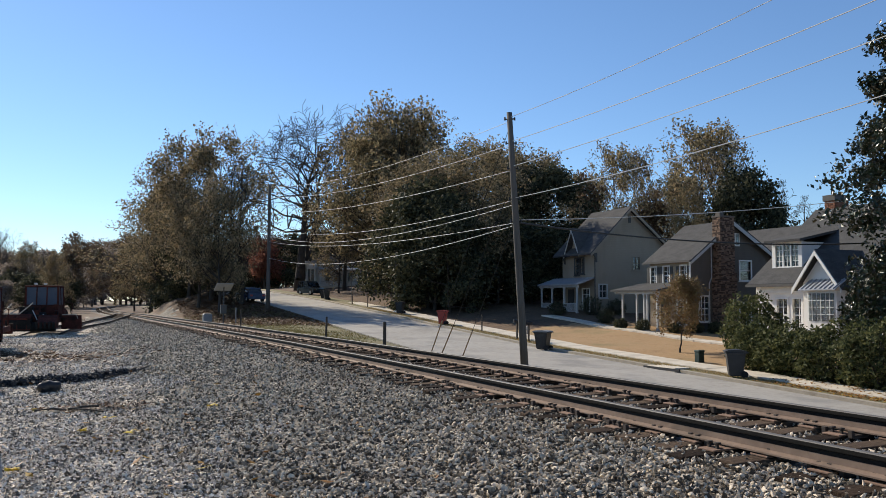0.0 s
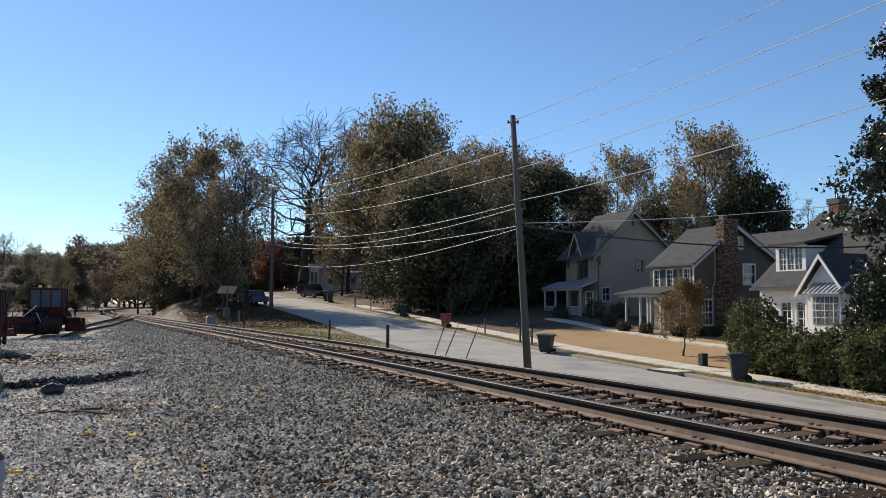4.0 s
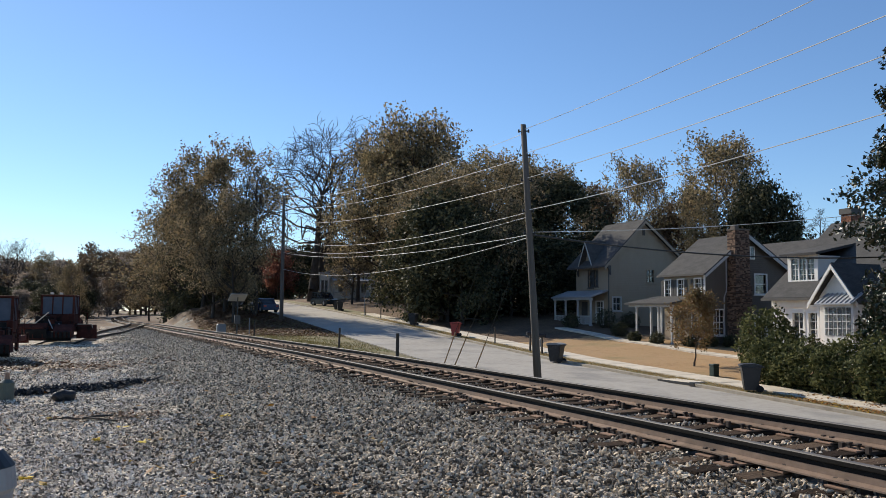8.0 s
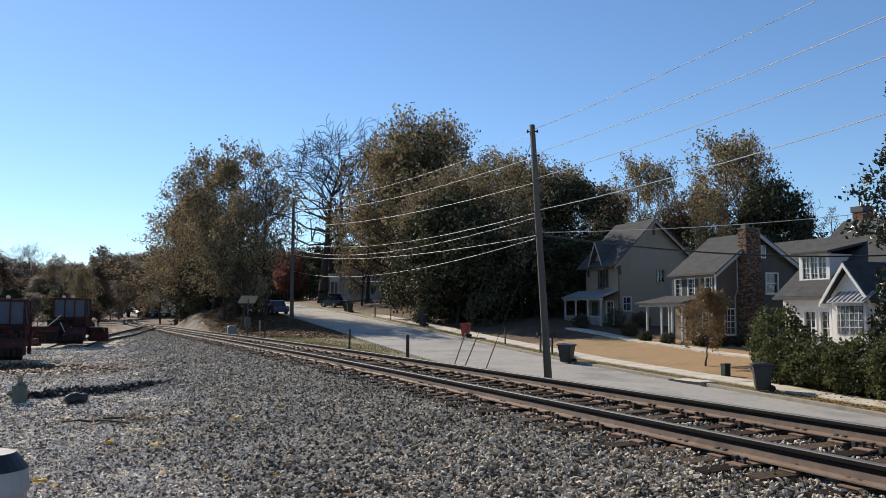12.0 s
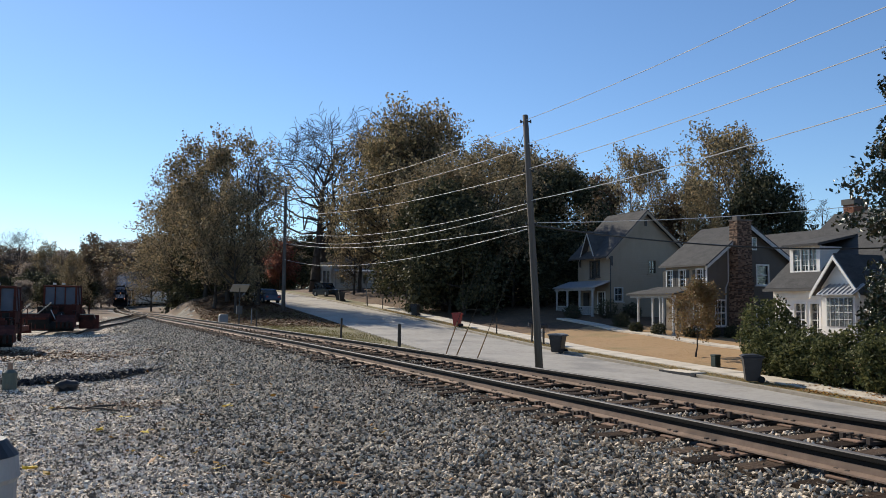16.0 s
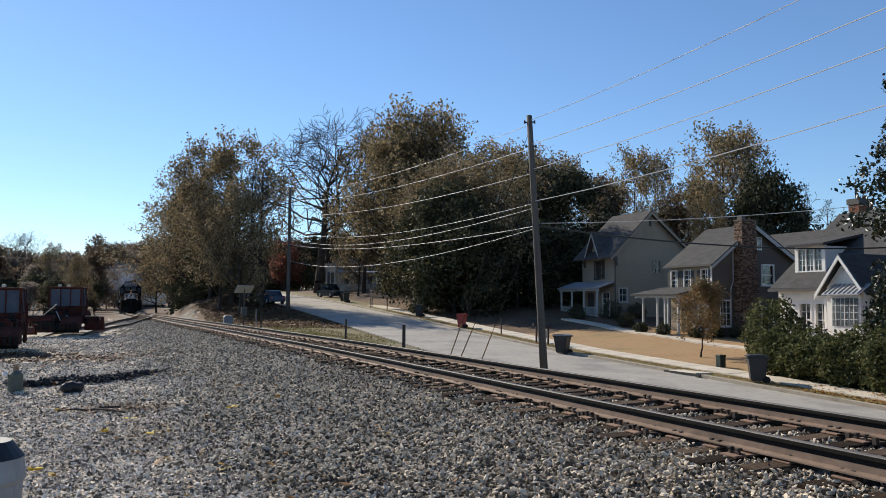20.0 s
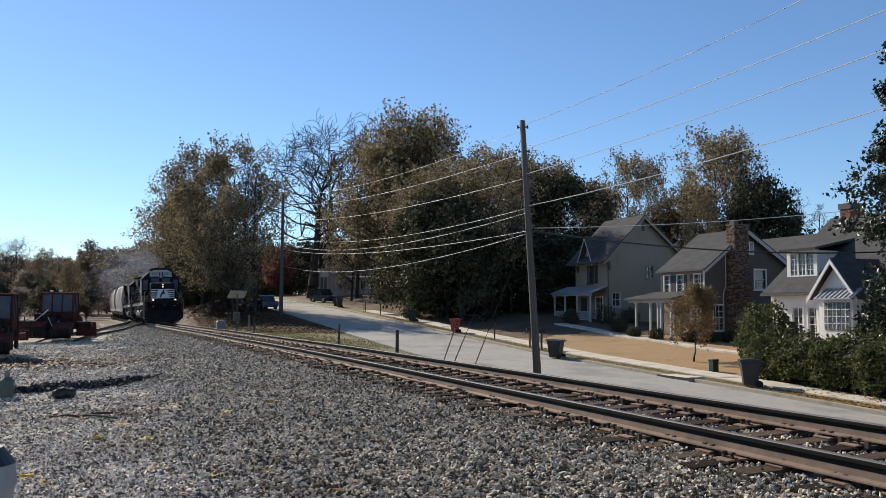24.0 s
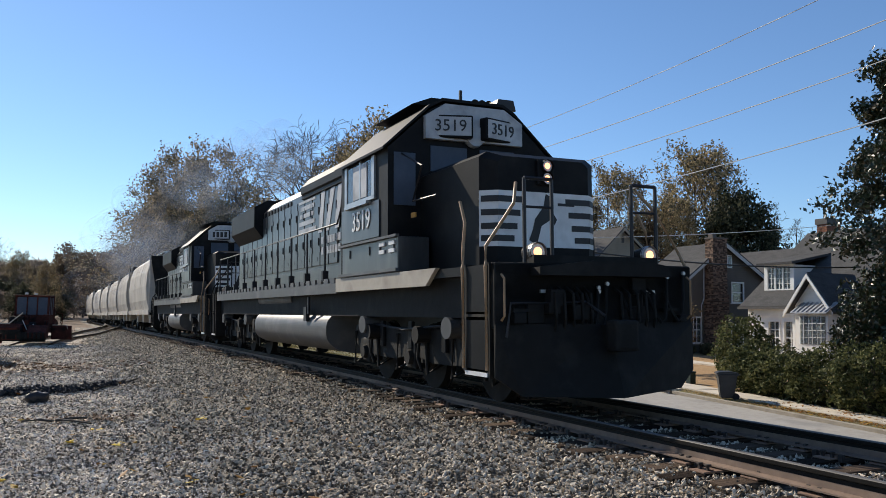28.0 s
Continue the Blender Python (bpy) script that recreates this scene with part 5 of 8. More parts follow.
wheelie_bin(M["bin_grey"], "slate grey wheelie bin standing in the gutter", on_ground(20.2, 19.85, 0.0, 235) @ Matrix.Diagonal((1.14, 1.14, 1.08, 1)))
wheelie_bin(M["bin_dark"], "charcoal wheelie bin with a pale grey lid in the gutter", on_ground(34.6, 18.85, 0.0, 215) @ Matrix.Diagonal((1.2, 1.2, 1.05, 1)), M["greypaint"])
wheelie_bin(M["bin_red"], "faded red wheelie bin standing in the gutter", on_ground(51.2, 19.75, 0.0, 230))
wheelie_bin(M["bin_dark"], "charcoal wheelie bin standing in the gutter", on_ground(61.6, 20.2, 0.0, 225))
wheelie_bin(M["bin_dark"], "charcoal wheelie bin by a driveway", on_ground(84.5, 19.9, 0.0, 260))
wheelie_bin(M["bin_dark"], "charcoal wheelie bin by a driveway", on_ground(86.3, 20.0, 0.0, 250))


def post(s, n, h, r, mat, label, lean=0.0):
    ob = thing("post", label, "post", "verge posts", on_ground(s, n, -0.1))
    bm = bmesh.new()
    cyl(bm, (0, 0, 0), (lean, 0, h + 0.1), r, r * 0.95, 10)
    part("shaft", bm, mat, ob)
    bm = bmesh.new()
    cyl(bm, (lean, 0, h + 0.1), (lean, 0, h + 0.14), r * 1.05, r * 0.8, 10)
    part("cap", bm, mat, ob)
    return ob


post(49.7, 4.0, 1.1, 0.05, M["darkwood"], "dark wooden post on the grass verge")
post(29.6, 4.3, 0.95, 0.05, M["darkwood"], "dark wooden post on the grass verge", 0.03)
post(27.2, 6.3, 1.2, 0.08, M["darkwood"], "thick round wooden bollard on the grass verge")
post(45.1, 20.1, 1.15, 0.05, M["darkwood"], "thin post beside the pavement")
post(71, 20.3, 1.1, 0.05, M["darkwood"], "thin post beside the pavement")
post(76, 20.3, 1.0, 0.05, M["darkwood"], "thin post beside the pavement")


def mailbox(s, n):
    ob = thing("mailbox", "black mailbox on a post beside the street", "mailbox", m=on_ground(s, n))
    bm = bmesh.new()
    bx(bm, -0.05, 0.05, -0.05, 0.05, 0, 1.05)
    part("post", bm, M["darkwood"], ob)
    bm = bmesh.new()
    prism(bm, [(-0.09, 1.05), (0.09, 1.05), (0.09, 1.2), (0.06, 1.27), (-0.06, 1.27), (-0.09, 1.2)], "x", -0.25, 0.25)
    part("box", bm, M["mark"], ob)


mailbox(38.3, 20.0)
mailbox(39.9, 20.05)

ob = thing("hydrant", "small pale fire hydrant beside the pavement", "hydrant", m=on_ground(42.4, 22.3))
bm = bmesh.new()
cyl(bm, (0, 0, 0), (0, 0, 0.5), 0.1, 0.1, 12)
ball(bm, (0, 0, 0.52), 0.12, (1, 1, 0.9), 2)
cyl(bm, (-0.18, 0, 0.36), (0.18, 0, 0.36), 0.05, 0.05, 8)
part("body", bm, M["greypaint"], ob)

ob = thing("utility_pedestal", "dark green utility pedestal on the lawn strip", "utility box", m=on_ground(25.6, 22.6))
bm = bmesh.new()
bx(bm, -0.17, 0.17, -0.17, 0.17, 0, 0.5, bevel=0.03)
part("base", bm, M["bin_green"], ob)
bm = bmesh.new()
bx(bm, -0.19, 0.19, -0.19, 0.19, 0.5, 0.62, bevel=0.04)
part("cap", bm, M["bin_green"], ob)

ob = thing("relay_cabinet", "grey metal relay cabinet beside the track", "cabinet", m=on_ground(57.8, 2.9))
bm = bmesh.new()
prism(bm, [(-0.33, 0), (0.33, 0), (0.33, 0.7), (0.24, 0.8), (-0.24, 0.8), (-0.33, 0.7)], "y", -0.28, 0.28)
part("body", bm, M["greypaint"], ob)
bm = bmesh.new()
bx(bm, -0.27, 0.27, -0.305, -0.282, 0.08, 0.66)
part("door", bm, M["greypaint"], ob)

ob = thing("solar_panel_mast", "grey mast with a tilted solar panel and box", "solar panel", m=on_ground(50.8, 3.0))
bm = bmesh.new()
cyl(bm, (0, 0, -0.1), (0, 0, 2.75), 0.045, 0.04, 10)
part("mast", bm, M["darktrim"], ob)
bm = bmesh.new()
bx(bm, -0.6, 0.6, -0.4, 0.4, 0, 0.04, pose(0, 0, 2.72, -38, 0, 12))
pn = part("panel", bm, M["metalroof"], ob, "pale back of the tilted panel")
bm = bmesh.new()
bx(bm, -0.56, 0.56, -0.36, 0.36, 0.041, 0.05, pose(0, 0, 2.72, -38, 0, 12))
part("cells", bm, M["cabwindow"], pn)
bm = bmesh.new()
bx(bm, -0.2, 0.2, -0.12, 0.12, 0.9, 1.5, bevel=0.02)
part("box", bm, M["darktrim"], ob)
ob = thing("marker_post", "thin white marker post beside the track", "post", m=on_ground(57.5, 5.0))
bm = bmesh.new()
bx(bm, -0.04, 0.04, -0.02, 0.02, -0.1, 1.3)
part("blade", bm, M["greypaint"], ob)

ob = thing("stop_sign", "octagonal road sign seen from its grey back", "road sign", m=on_ground(74.6, 19.7, 0, 60))
bm = bmesh.new()
bx(bm, -0.03, 0.03, -0.03, 0.03, -0.1, 2.9)
part("post", bm, M["greypaint"], ob)
bm = bmesh.new()
oct_ = [(0.39 * math.cos(radians(22.5 + 45 * i)), 2.5 + 0.39 * math.sin(radians(22.5 + 45 * i))) for i in range(8)]
prism(bm, oct_, "y", 0.032, 0.04)
part("plate", bm, M["greypaint"], ob)

# guy wires of the tall pole
for u, (s, n) in ((0.95, (27.9, 8.7)), (0.74, (27.3, 8.9)), (0.6, (26.2, 9.4))):
    a_, g = on1(u), at(s, n)
    g.z = float(ground_z(s, n))
    ob = thing("guy_wire", "steel guy wire with a brown guard at its foot", "cable", "guy wires")
    bm = bmesh.new()
    pipe(bm, [a_, g], 0.012, 5)
    part("strand", bm, M["wire_dark"], ob)
    bm = bmesh.new()
    pipe(bm, [g, g + (a_ - g).normalized() * 2.4], 0.03, 6)
    part("guard", bm, M["guard"], ob)

# fittings on the tall pole
for u in (0.975, 0.883, 0.788, 0.672, 0.588):
    p = on1(u) - Vector(POLE1.matrix_basis.translation)
    bm = bmesh.new()
    cyl(bm, (p.x - 0.2, p.y + 0.05, p.z), (p.x + 0.2, p.y - 0.05, p.z), 0.022, 0.03, 8)
    for d in (-0.19, 0.19):
        cyl(bm, (p.x + d, p.y, p.z - 0.05), (p.x + d, p.y, p.z + 0.07), 0.04, 0.03, 8)
    part("insulator", bm, M["mark"], POLE1)


def car(name, label, paint, m, L, W, H, tall):
    """A parked car; x forward."""
    ob = thing(name, label, "car", "parked cars", m)
    hl = L / 2
    bm = bmesh.new()
    belt = H * (0.56 if tall else 0.6)
    prism(bm, [(-hl, 0.35), (-hl + 0.1, 0.25), (hl - 0.12, 0.25), (hl, 0.4), (hl - 0.05, belt - 0.16), (hl - 0.9, belt - 0.02), (-hl + 0.05, belt)], "y", -W / 2, W / 2)
    bmesh.ops.bevel(bm, geom=list(bm.edges), offset=0.06, segments=2, affect="EDGES")
    part("body", bm, paint, ob, smooth=False)
    back = -hl + (0.15 if tall else 0.75)
    prof = [(back, belt - 0.03), (back + (0.12 if tall else 0.7), H - 0.04), (back + 0.9, H), (hl - 2.0, H - 0.03), (hl - 1.15, belt - 0.05)]
    bm = bmesh.new()
    prism(bm, prof, "y", -W / 2 + 0.1, W / 2 - 0.1)
    part("glasshouse", bm, M["tinted"], ob, "dark tinted glass")
    bm = bmesh.new()
    prism(bm, [(back + (0.1 if tall else 0.68), H - 0.05), (back + 0.9, H - 0.01), (hl - 2.0, H - 0.04), (hl - 2.02, H + 0.02), (back + 0.9, H + 0.04), (back + (0.12 if tall else 0.7), H + 0.0)], "y", -W / 2 + 0.08, W / 2 - 0.08)
    for x in (back + 0.95, (back + hl) / 2 - 0.55):
        for y in (-W / 2 + 0.09, W / 2 - 0.09):
            bx(bm, x - 0.05, x + 0.05, y - 0.02, y + 0.02, belt - 0.05, H)
    part("roof", bm, paint, ob)
    for x in (-hl + 0.85, hl - 0.85):
        for y in (-W / 2 + 0.1, W / 2 - 0.1):
            bm = bmesh.new()
            r = 0.37 if tall else 0.32
            cyl(bm, (x, y - 0.11, r), (x, y + 0.11, r), r, r, 20)
            wl_ = part("wheel", bm, M["tyre"], ob)
            bm = bmesh.new()
            sg = 1 if y > 0 else -1
            cyl(bm, (x, y + sg * 0.1, r), (x, y + sg * 0.12, r), r * 0.62, r * 0.58, 14)
            part("rim", bm, M["steel"], wl_)
    for y in (-W / 2 + 0.25, W / 2 - 0.25):
        bm = bmesh.new()
        bx(bm, hl - 0.1, hl + 0.0, y - 0.18, y + 0.18, belt - 0.36, belt - 0.2, bevel=0.02)
        part("headlight", bm, M["chrome"], ob)
        bm = bmesh.new()
        bx(bm, -hl - 0.01, -hl + 0.1, y - 0.14, y + 0.14, belt - 0.3, belt - 0.12, bevel=0.02)
        part("tail_light", bm, M["bin_red"], ob)
    for y in (-W / 2 - 0.06, W / 2 + 0.06):
        bm = bmesh.new()
        bx(bm, hl - 1.75, hl - 1.6, y - 0.08, y + 0.08, belt - 0.02, belt + 0.12, bevel=0.02)
        part("mirror", bm, paint, ob)
    return ob


car("suv", "dark teal four-wheel-drive car parked at the kerb", M["car_dark"], on_ground(98.0, 21.6, -0.05, -75), 4.4, 1.8, 1.8, True)
car("sedan", "dark blue saloon car parked in the shade", M["car_blue"], on_ground(81.5, 10.6, 0.0, 98), 4.7, 1.8, 1.45, False)
car("van", "white van parked behind the track machines", M["car_white"], street(62, -16, -0.45, 100), 4.8, 1.9, 1.9, True)


def track_machine(s, label, cab_at, size, ploughs=True):
    """An orange ballast machine on the siding; x points up the line."""
    x, y, z, t = siding(s, 0)
    ob = thing("track_machine", label, "rail machine", "track machines", pose(x, y, z, 0, 0, math.degrees(t)))
    ob.scale = (size, size, size)
    bm = bmesh.new()
    bx(bm, -3.6, 3.6, -1.1, 1.1, 0.55, 0.85, bevel=0.03)
    bx(bm, -3.7, -3.5, -1.2, 1.2, 0.4, 0.95)
    bx(bm, 3.5, 3.7, -1.2, 1.2, 0.4, 0.95)
    part("chassis", bm, M["machine"], ob)
    bm = bmesh.new()
    c = cab_at
    for px in (c - 0.85, c + 0.85):
        for py in (-0.95, 0.95):
            bx(bm, px - 0.06, px + 0.06, py - 0.06, py + 0.06, 0.85, 2.85)
    bx(bm, c - 0.9, c + 0.9, -1.0, 1.0, 0.85, 1.65, bevel=0.03)
    bx(bm, c - 0.98, c + 0.98, -1.02, 1.02, 2.82, 2.93, bevel=0.04)
    cb = part("cab", bm, M["machine"], ob, "orange cab with large windows")
    for a0 in ((c - 0.8, c + 0.8, -0.97, -0.95), (c - 0.8, c + 0.8, 0.95, 0.97), (c - 0.88, c - 0.86, -0.9, 0.9), (c + 0.86, c + 0.88, -0.9, 0.9)):
        bm = bmesh.new()
        bx(bm, *a0, 1.68, 2.8)
        part("pane", bm, M["cabwindow"], cb)
    for py in (-0.2, 0.35):
        bm = bmesh.new()
        bx(bm, c - 1.0, c - 0.9, py - 0.1, py + 0.1, 2.95, 3.08, bevel=0.02)
        part("work_light", bm, M["steel"], cb)
    bm = bmesh.new()
    cyl(bm, (c + 0.3, 0, 2.95), (c + 0.3, 0, 3.15), 0.08, 0.07, 10)
    part("beacon", bm, M["yellow"], cb)
    for py in (-0.3, 0.3):
        bm = bmesh.new()
        bx(bm, c - 0.92, c - 0.85, py - 0.035, py + 0.035, 1.65, 2.82)
        part("window_bar", bm, M["machine"], cb)
    for py in (-0.97, 0.97):
        for px in (c - 0.28, c + 0.28):
            bm = bmesh.new()
            bx(bm, px - 0.03, px + 0.03, py - 0.03, py + 0.03, 1.65, 2.82)
            part("window_bar", bm, M["machine"], cb)
    bm = bmesh.new()
    cyl(bm, (c - 0.7, -0.7, 2.95), (c - 0.7, -0.7, 3.75), 0.012, 0.006, 5)
    part("aerial", bm, M["grime"], cb)
    e0 = c + 1.1
    bm = bmesh.new()
    prism(bm, [(e0, 0.85), (3.2, 0.85), (3.2, 1.25), (e0 + 0.9, 1.55), (e0, 1.7)], "y", -0.72, 0.72)
    bx(bm, e0 + 0.1, e0 + 0.7, -0.95, -0.75, 0.9, 1.35, bevel=0.03)
    for k in range(6):
        bx(bm, e0 + 0.25 + 0.22 * k, e0 + 0.33 + 0.22 * k, -0.78, -0.74, 1.0, 1.6)
    part("engine_hood", bm, M["machine"], ob)
    bm = bmesh.new()
    cyl(bm, (2.6, 0.3, 1.75), (2.6, 0.3, 2.7), 0.07, 0.07, 10)
    part("exhaust", bm, M["grime"], ob)
    for py in (-1.0, 1.0):
        bm = bmesh.new()
        pipe(bm, [(-3.4, py, 0.85), (-3.4, py, 1.7), (c - 1.0, py, 1.7), (c - 1.0, py, 0.85)], 0.025, 6)
        part("handrail", bm, M["machine"], ob)
        bm = bmesh.new()
        pipe(bm, [(-3.4, py, 1.3), (c - 1.0, py, 1.3)], 0.02, 6)
        part("knee_rail", bm, M["machine"], ob)
        bm = bmesh.new()
        pipe(bm, [(e0, py, 0.85), (e0, py, 1.9), (3.3, py, 1.75), (3.3, py, 0.85)], 0.025, 6)
        part("handrail", bm, M["machine"], ob)
    rk = random.Random(int(s))
    for k in range(7):
        px, py = rk.uniform(-3.3, -1.9), rk.uniform(-0.9, 0.9)
        bm = bmesh.new()
        hx = rk.uniform(0.15, 0.4)
        bx(bm, px - hx, px + hx, py - 0.15, py + 0.15, 0.85, 0.85 + rk.uniform(0.2, 0.75), bevel=0.03)
        part("valve_box", bm, M["machine" if k % 2 else "grime"], ob)
    for k in range(8):
        px, py = rk.uniform(-3.4, 2.8), rk.choice((-1.05, 1.05, -0.85))
        pts_ = [(px + 0.25 * i + rk.uniform(-0.08, 0.08), py, 0.95 + 0.3 * math.sin(i * 1.3 + k)) for i in range(4)]
        bm = bmesh.new()
        pipe(bm, pts_, 0.022, 5)
        part("hose", bm, M["grime"], ob)
    if ploughs:
        # arms coloured pale as if catching the sun on a backlit machine
        for pts_ in ([(-4.3, 1.75, 1.12), (-4.1, 1.25, 1.75)], [(-4.3, 1.75, 1.12), (-4.25, 0.8, 1.12), (-4.0, 0.1, 1.8)], [(-4.2, 1.3, 1.14), (-4.1, 0.95, 1.4)]):
            bm = bmesh.new()
            pipe(bm, pts_, 0.042, 6)
            part("lift_arm", bm, M["sill"], ob, "lift arm in painted sunlit beige")
        for py, zz in ((-0.15, 1.35), (-0.75, 1.1)):
            bm = bmesh.new()
            pipe(bm, [(-3.9, py, 0.75), (-3.8, py + 0.3, zz)], 0.028, 6)
            part("hydraulic_ram", bm, M["steel"], ob)
        bm = bmesh.new()
        prism(bm, [(-4.35, 0.12), (-3.75, 0.12), (-3.75, 1.08), (-4.05, 1.12), (-4.4, 0.85)], "y", 0.15, 1.8)
        for k in range(3):
            bx(bm, -4.44, -4.36, 0.3 + 0.55 * k, 0.36 + 0.55 * k, 0.15, 0.95)
        part("plough_box", bm, M["machine"], ob)
        bm = bmesh.new()
        prism(bm, [(-1.6, 1.0), (-1.52, 1.0), (-1.1, 0.1), (-1.6, 0.1)], "y", -2.35, -1.15)
        prism(bm, [(-1.6, 0.1), (-0.6, 0.1), (-0.6, 0.95), (-1.6, 1.0)], "y", -1.22, -1.15)
        wing = part("wing_blade", bm, M["machine"], ob, "rusty red ploughing wing")
        bm = bmesh.new()
        pipe(bm, [(-1.6, -1.2, 1.03), (-1.6, -2.05, 1.03), (-1.55, -2.2, 0.6)], 0.035, 6)
        part("edge_bar", bm, M["sill"], wing)
    bm = bmesh.new()
    prism(bm, [(-4.6, 0.25), (-3.7, 0.25), (-3.7, 0.95), (-4.0, 1.05), (-4.7, 0.6)], "y", -1.35, -0.3)
    part("broom_box", bm, M["machine"], ob)
    bm = bmesh.new()
    prism(bm, [(-4.4, 0.3), (-3.7, 0.3), (-3.7, 0.8), (-4.0, 0.9), (-4.5, 0.7)], "y", 0.1, 1.3)
    part("broom_box", bm, M["grime"], ob)
    for k in range(5):
        bm = bmesh.new()
        bx(bm, -4.72, -4.62, -1.3 + 0.24 * k, -1.16 + 0.24 * k, 0.2, 0.62, bevel=0.02)
        part("digging_tine", bm, M["grime"], ob)
    bm = bmesh.new()
    cyl(bm, (-3.2, -0.5, 0.9), (-3.2, 0.5, 0.9), 0.32, 0.32, 16)
    part("winch_drum", bm, M["grime"], ob)
    bm = bmesh.new()
    cyl(bm, (-4.1, -1.25, 0.33), (-4.1, 1.25, 0.33), 0.3, 0.3, 14)
    part("broom", bm, M["grime"], ob)
    for px in (-2.4, 2.4):
        for py in (-0.755, 0.755):
            bm = bmesh.new()
            cyl(bm, (px, py - 0.06, 0.36), (px, py + 0.06, 0.36), 0.36, 0.36, 18)
            part("wheel", bm, M["grime"], ob)
    bm = bmesh.new()
    for k in range(4):
        bx(bm, c - 0.5, c - 0.1, -1.2, -1.0, 0.3 + 0.25 * k, 0.34 + 0.25 * k)
    bx(bm, c - 0.52, c - 0.48, -1.22, -1.18, 0.25, 2.2)
    bx(bm, c - 0.12, c - 0.08, -1.22, -1.18, 0.25, 2.2)
    part("ladder", bm, M["machine"], ob)
    return ob


track_machine(36.6, "grimy orange ballast regulator parked on the siding", -1.0, 0.72)
track_machine(22.8, "grimy orange track machine with a cab on the siding", -0.6, 0.63, ploughs=False)

# small things on the gravel lot
p = Vector((-8.05, 14.7))
ob = thing("gas_canister", "weathered green steel canister standing on the gravel", "canister", m=pose(p.x, p.y, ground_at(p.x, p.y)))
bm = bmesh.new()
cyl(bm, (0, 0, 0), (0, 0, 0.3), 0.125, 0.125, 16)
cyl(bm, (0, 0, 0.3), (0, 0, 0.36), 0.125, 0.06, 16)
part("body", bm, M["canister"], ob)
bm = bmesh.new()
cyl(bm, (0, 0, 0.36), (0, 0, 0.43), 0.05, 0.04, 10)
ball(bm, (0, 0, 0.45), 0.045, (1, 1, 1), 1)
part("valve", bm, M["plate"], ob)
bm = bmesh.new()
cyl(bm, (-0.09, -0.1, 0.3), (-0.16, -0.13, 0.31), 0.05, 0.04, 10)
part("cap", bm, M["white"], ob)

ob = thing("plastic_drum", "ribbed grey plastic container with a black lid and blue base", "container", m=pose(-3.3, 5.6, ground_at(-3.3, 5.6), 0, 0, 20) @ Matrix.Diagonal((1, 1, 1.1, 1)))
bm = bmesh.new()
for z0, z1, r0, r1 in ((0.06, 0.18, 0.3, 0.3), (0.18, 0.21, 0.3, 0.28), (0.21, 0.36, 0.28, 0.28), (0.36, 0.39, 0.28, 0.3), (0.39, 0.52, 0.3, 0.28)):
    cyl(bm, (0, 0, z0), (0, 0, z1), r0, r1, 24, caps=False)
part("body", bm, M["drum"], ob)
bm = bmesh.new()
cyl(bm, (0, 0, 0.52), (0, 0, 0.62), 0.285, 0.2, 24)
part("lid", bm, M["mark"], ob)
bm = bmesh.new()
cyl(bm, (0, 0, 0), (0, 0, 0.06), 0.33, 0.31, 24)
part("base", bm, M["bluebase"], ob)

bm = bmesh.new()
pts = [(-6.72 + 0.06 * math.sin(i * 1.7), 16.4 + 0.42 * i) for i in range(7)]
pipe(bm, [(x, y, ground_at(x, y) + 0.03 + 0.02 * (i % 2)) for i, (x, y) in enumerate(pts)], 0.022, 6)
tagged(part("fallen_branch", bm, M["bark"]), "dark fallen branch lying on the gravel", "branch", "fallen branches")
bm = bmesh.new()
pts = [(-5.95 + 0.21 * i, 12.05 + 0.06 * i + 0.06 * math.sin(i * 2.1)) for i in range(5)]
pipe(bm, [(x, y, ground_at(x, y) + 0.04 + 0.02 * (i % 2)) for i, (x, y) in enumerate(pts)], 0.018, 6)
pipe(bm, [(-5.5, 12.2, ground_at(-5.5, 12.2) + 0.05), (-5.2, 12.02, ground_at(-5.2, 12.02) + 0.06), (-4.9, 11.96, ground_at(-4.9, 11.96) + 0.03)], 0.014, 5)
tagged(part("fallen_branch", bm, M["bark"]), "forked dark branch lying among leaves on the gravel", "branch", "fallen branches")


bm = bmesh.new()
for w in ball(bm, (0, 0, 0.1), 0.16, (1.3, 0.9, 0.75), 3):
    w.co += w.co.normalized() * 0.09 * noise.noise(w.co * 6.0)
p = Vector((-7.05, 14.85))
tagged(part("asphalt_lump", bm, M["mark"]), "dark lump of broken asphalt beside the dark stones", "rubble").matrix_basis = pose(p.x, p.y, ground_at(p.x, p.y) - 0.02, 0, 0, 25)

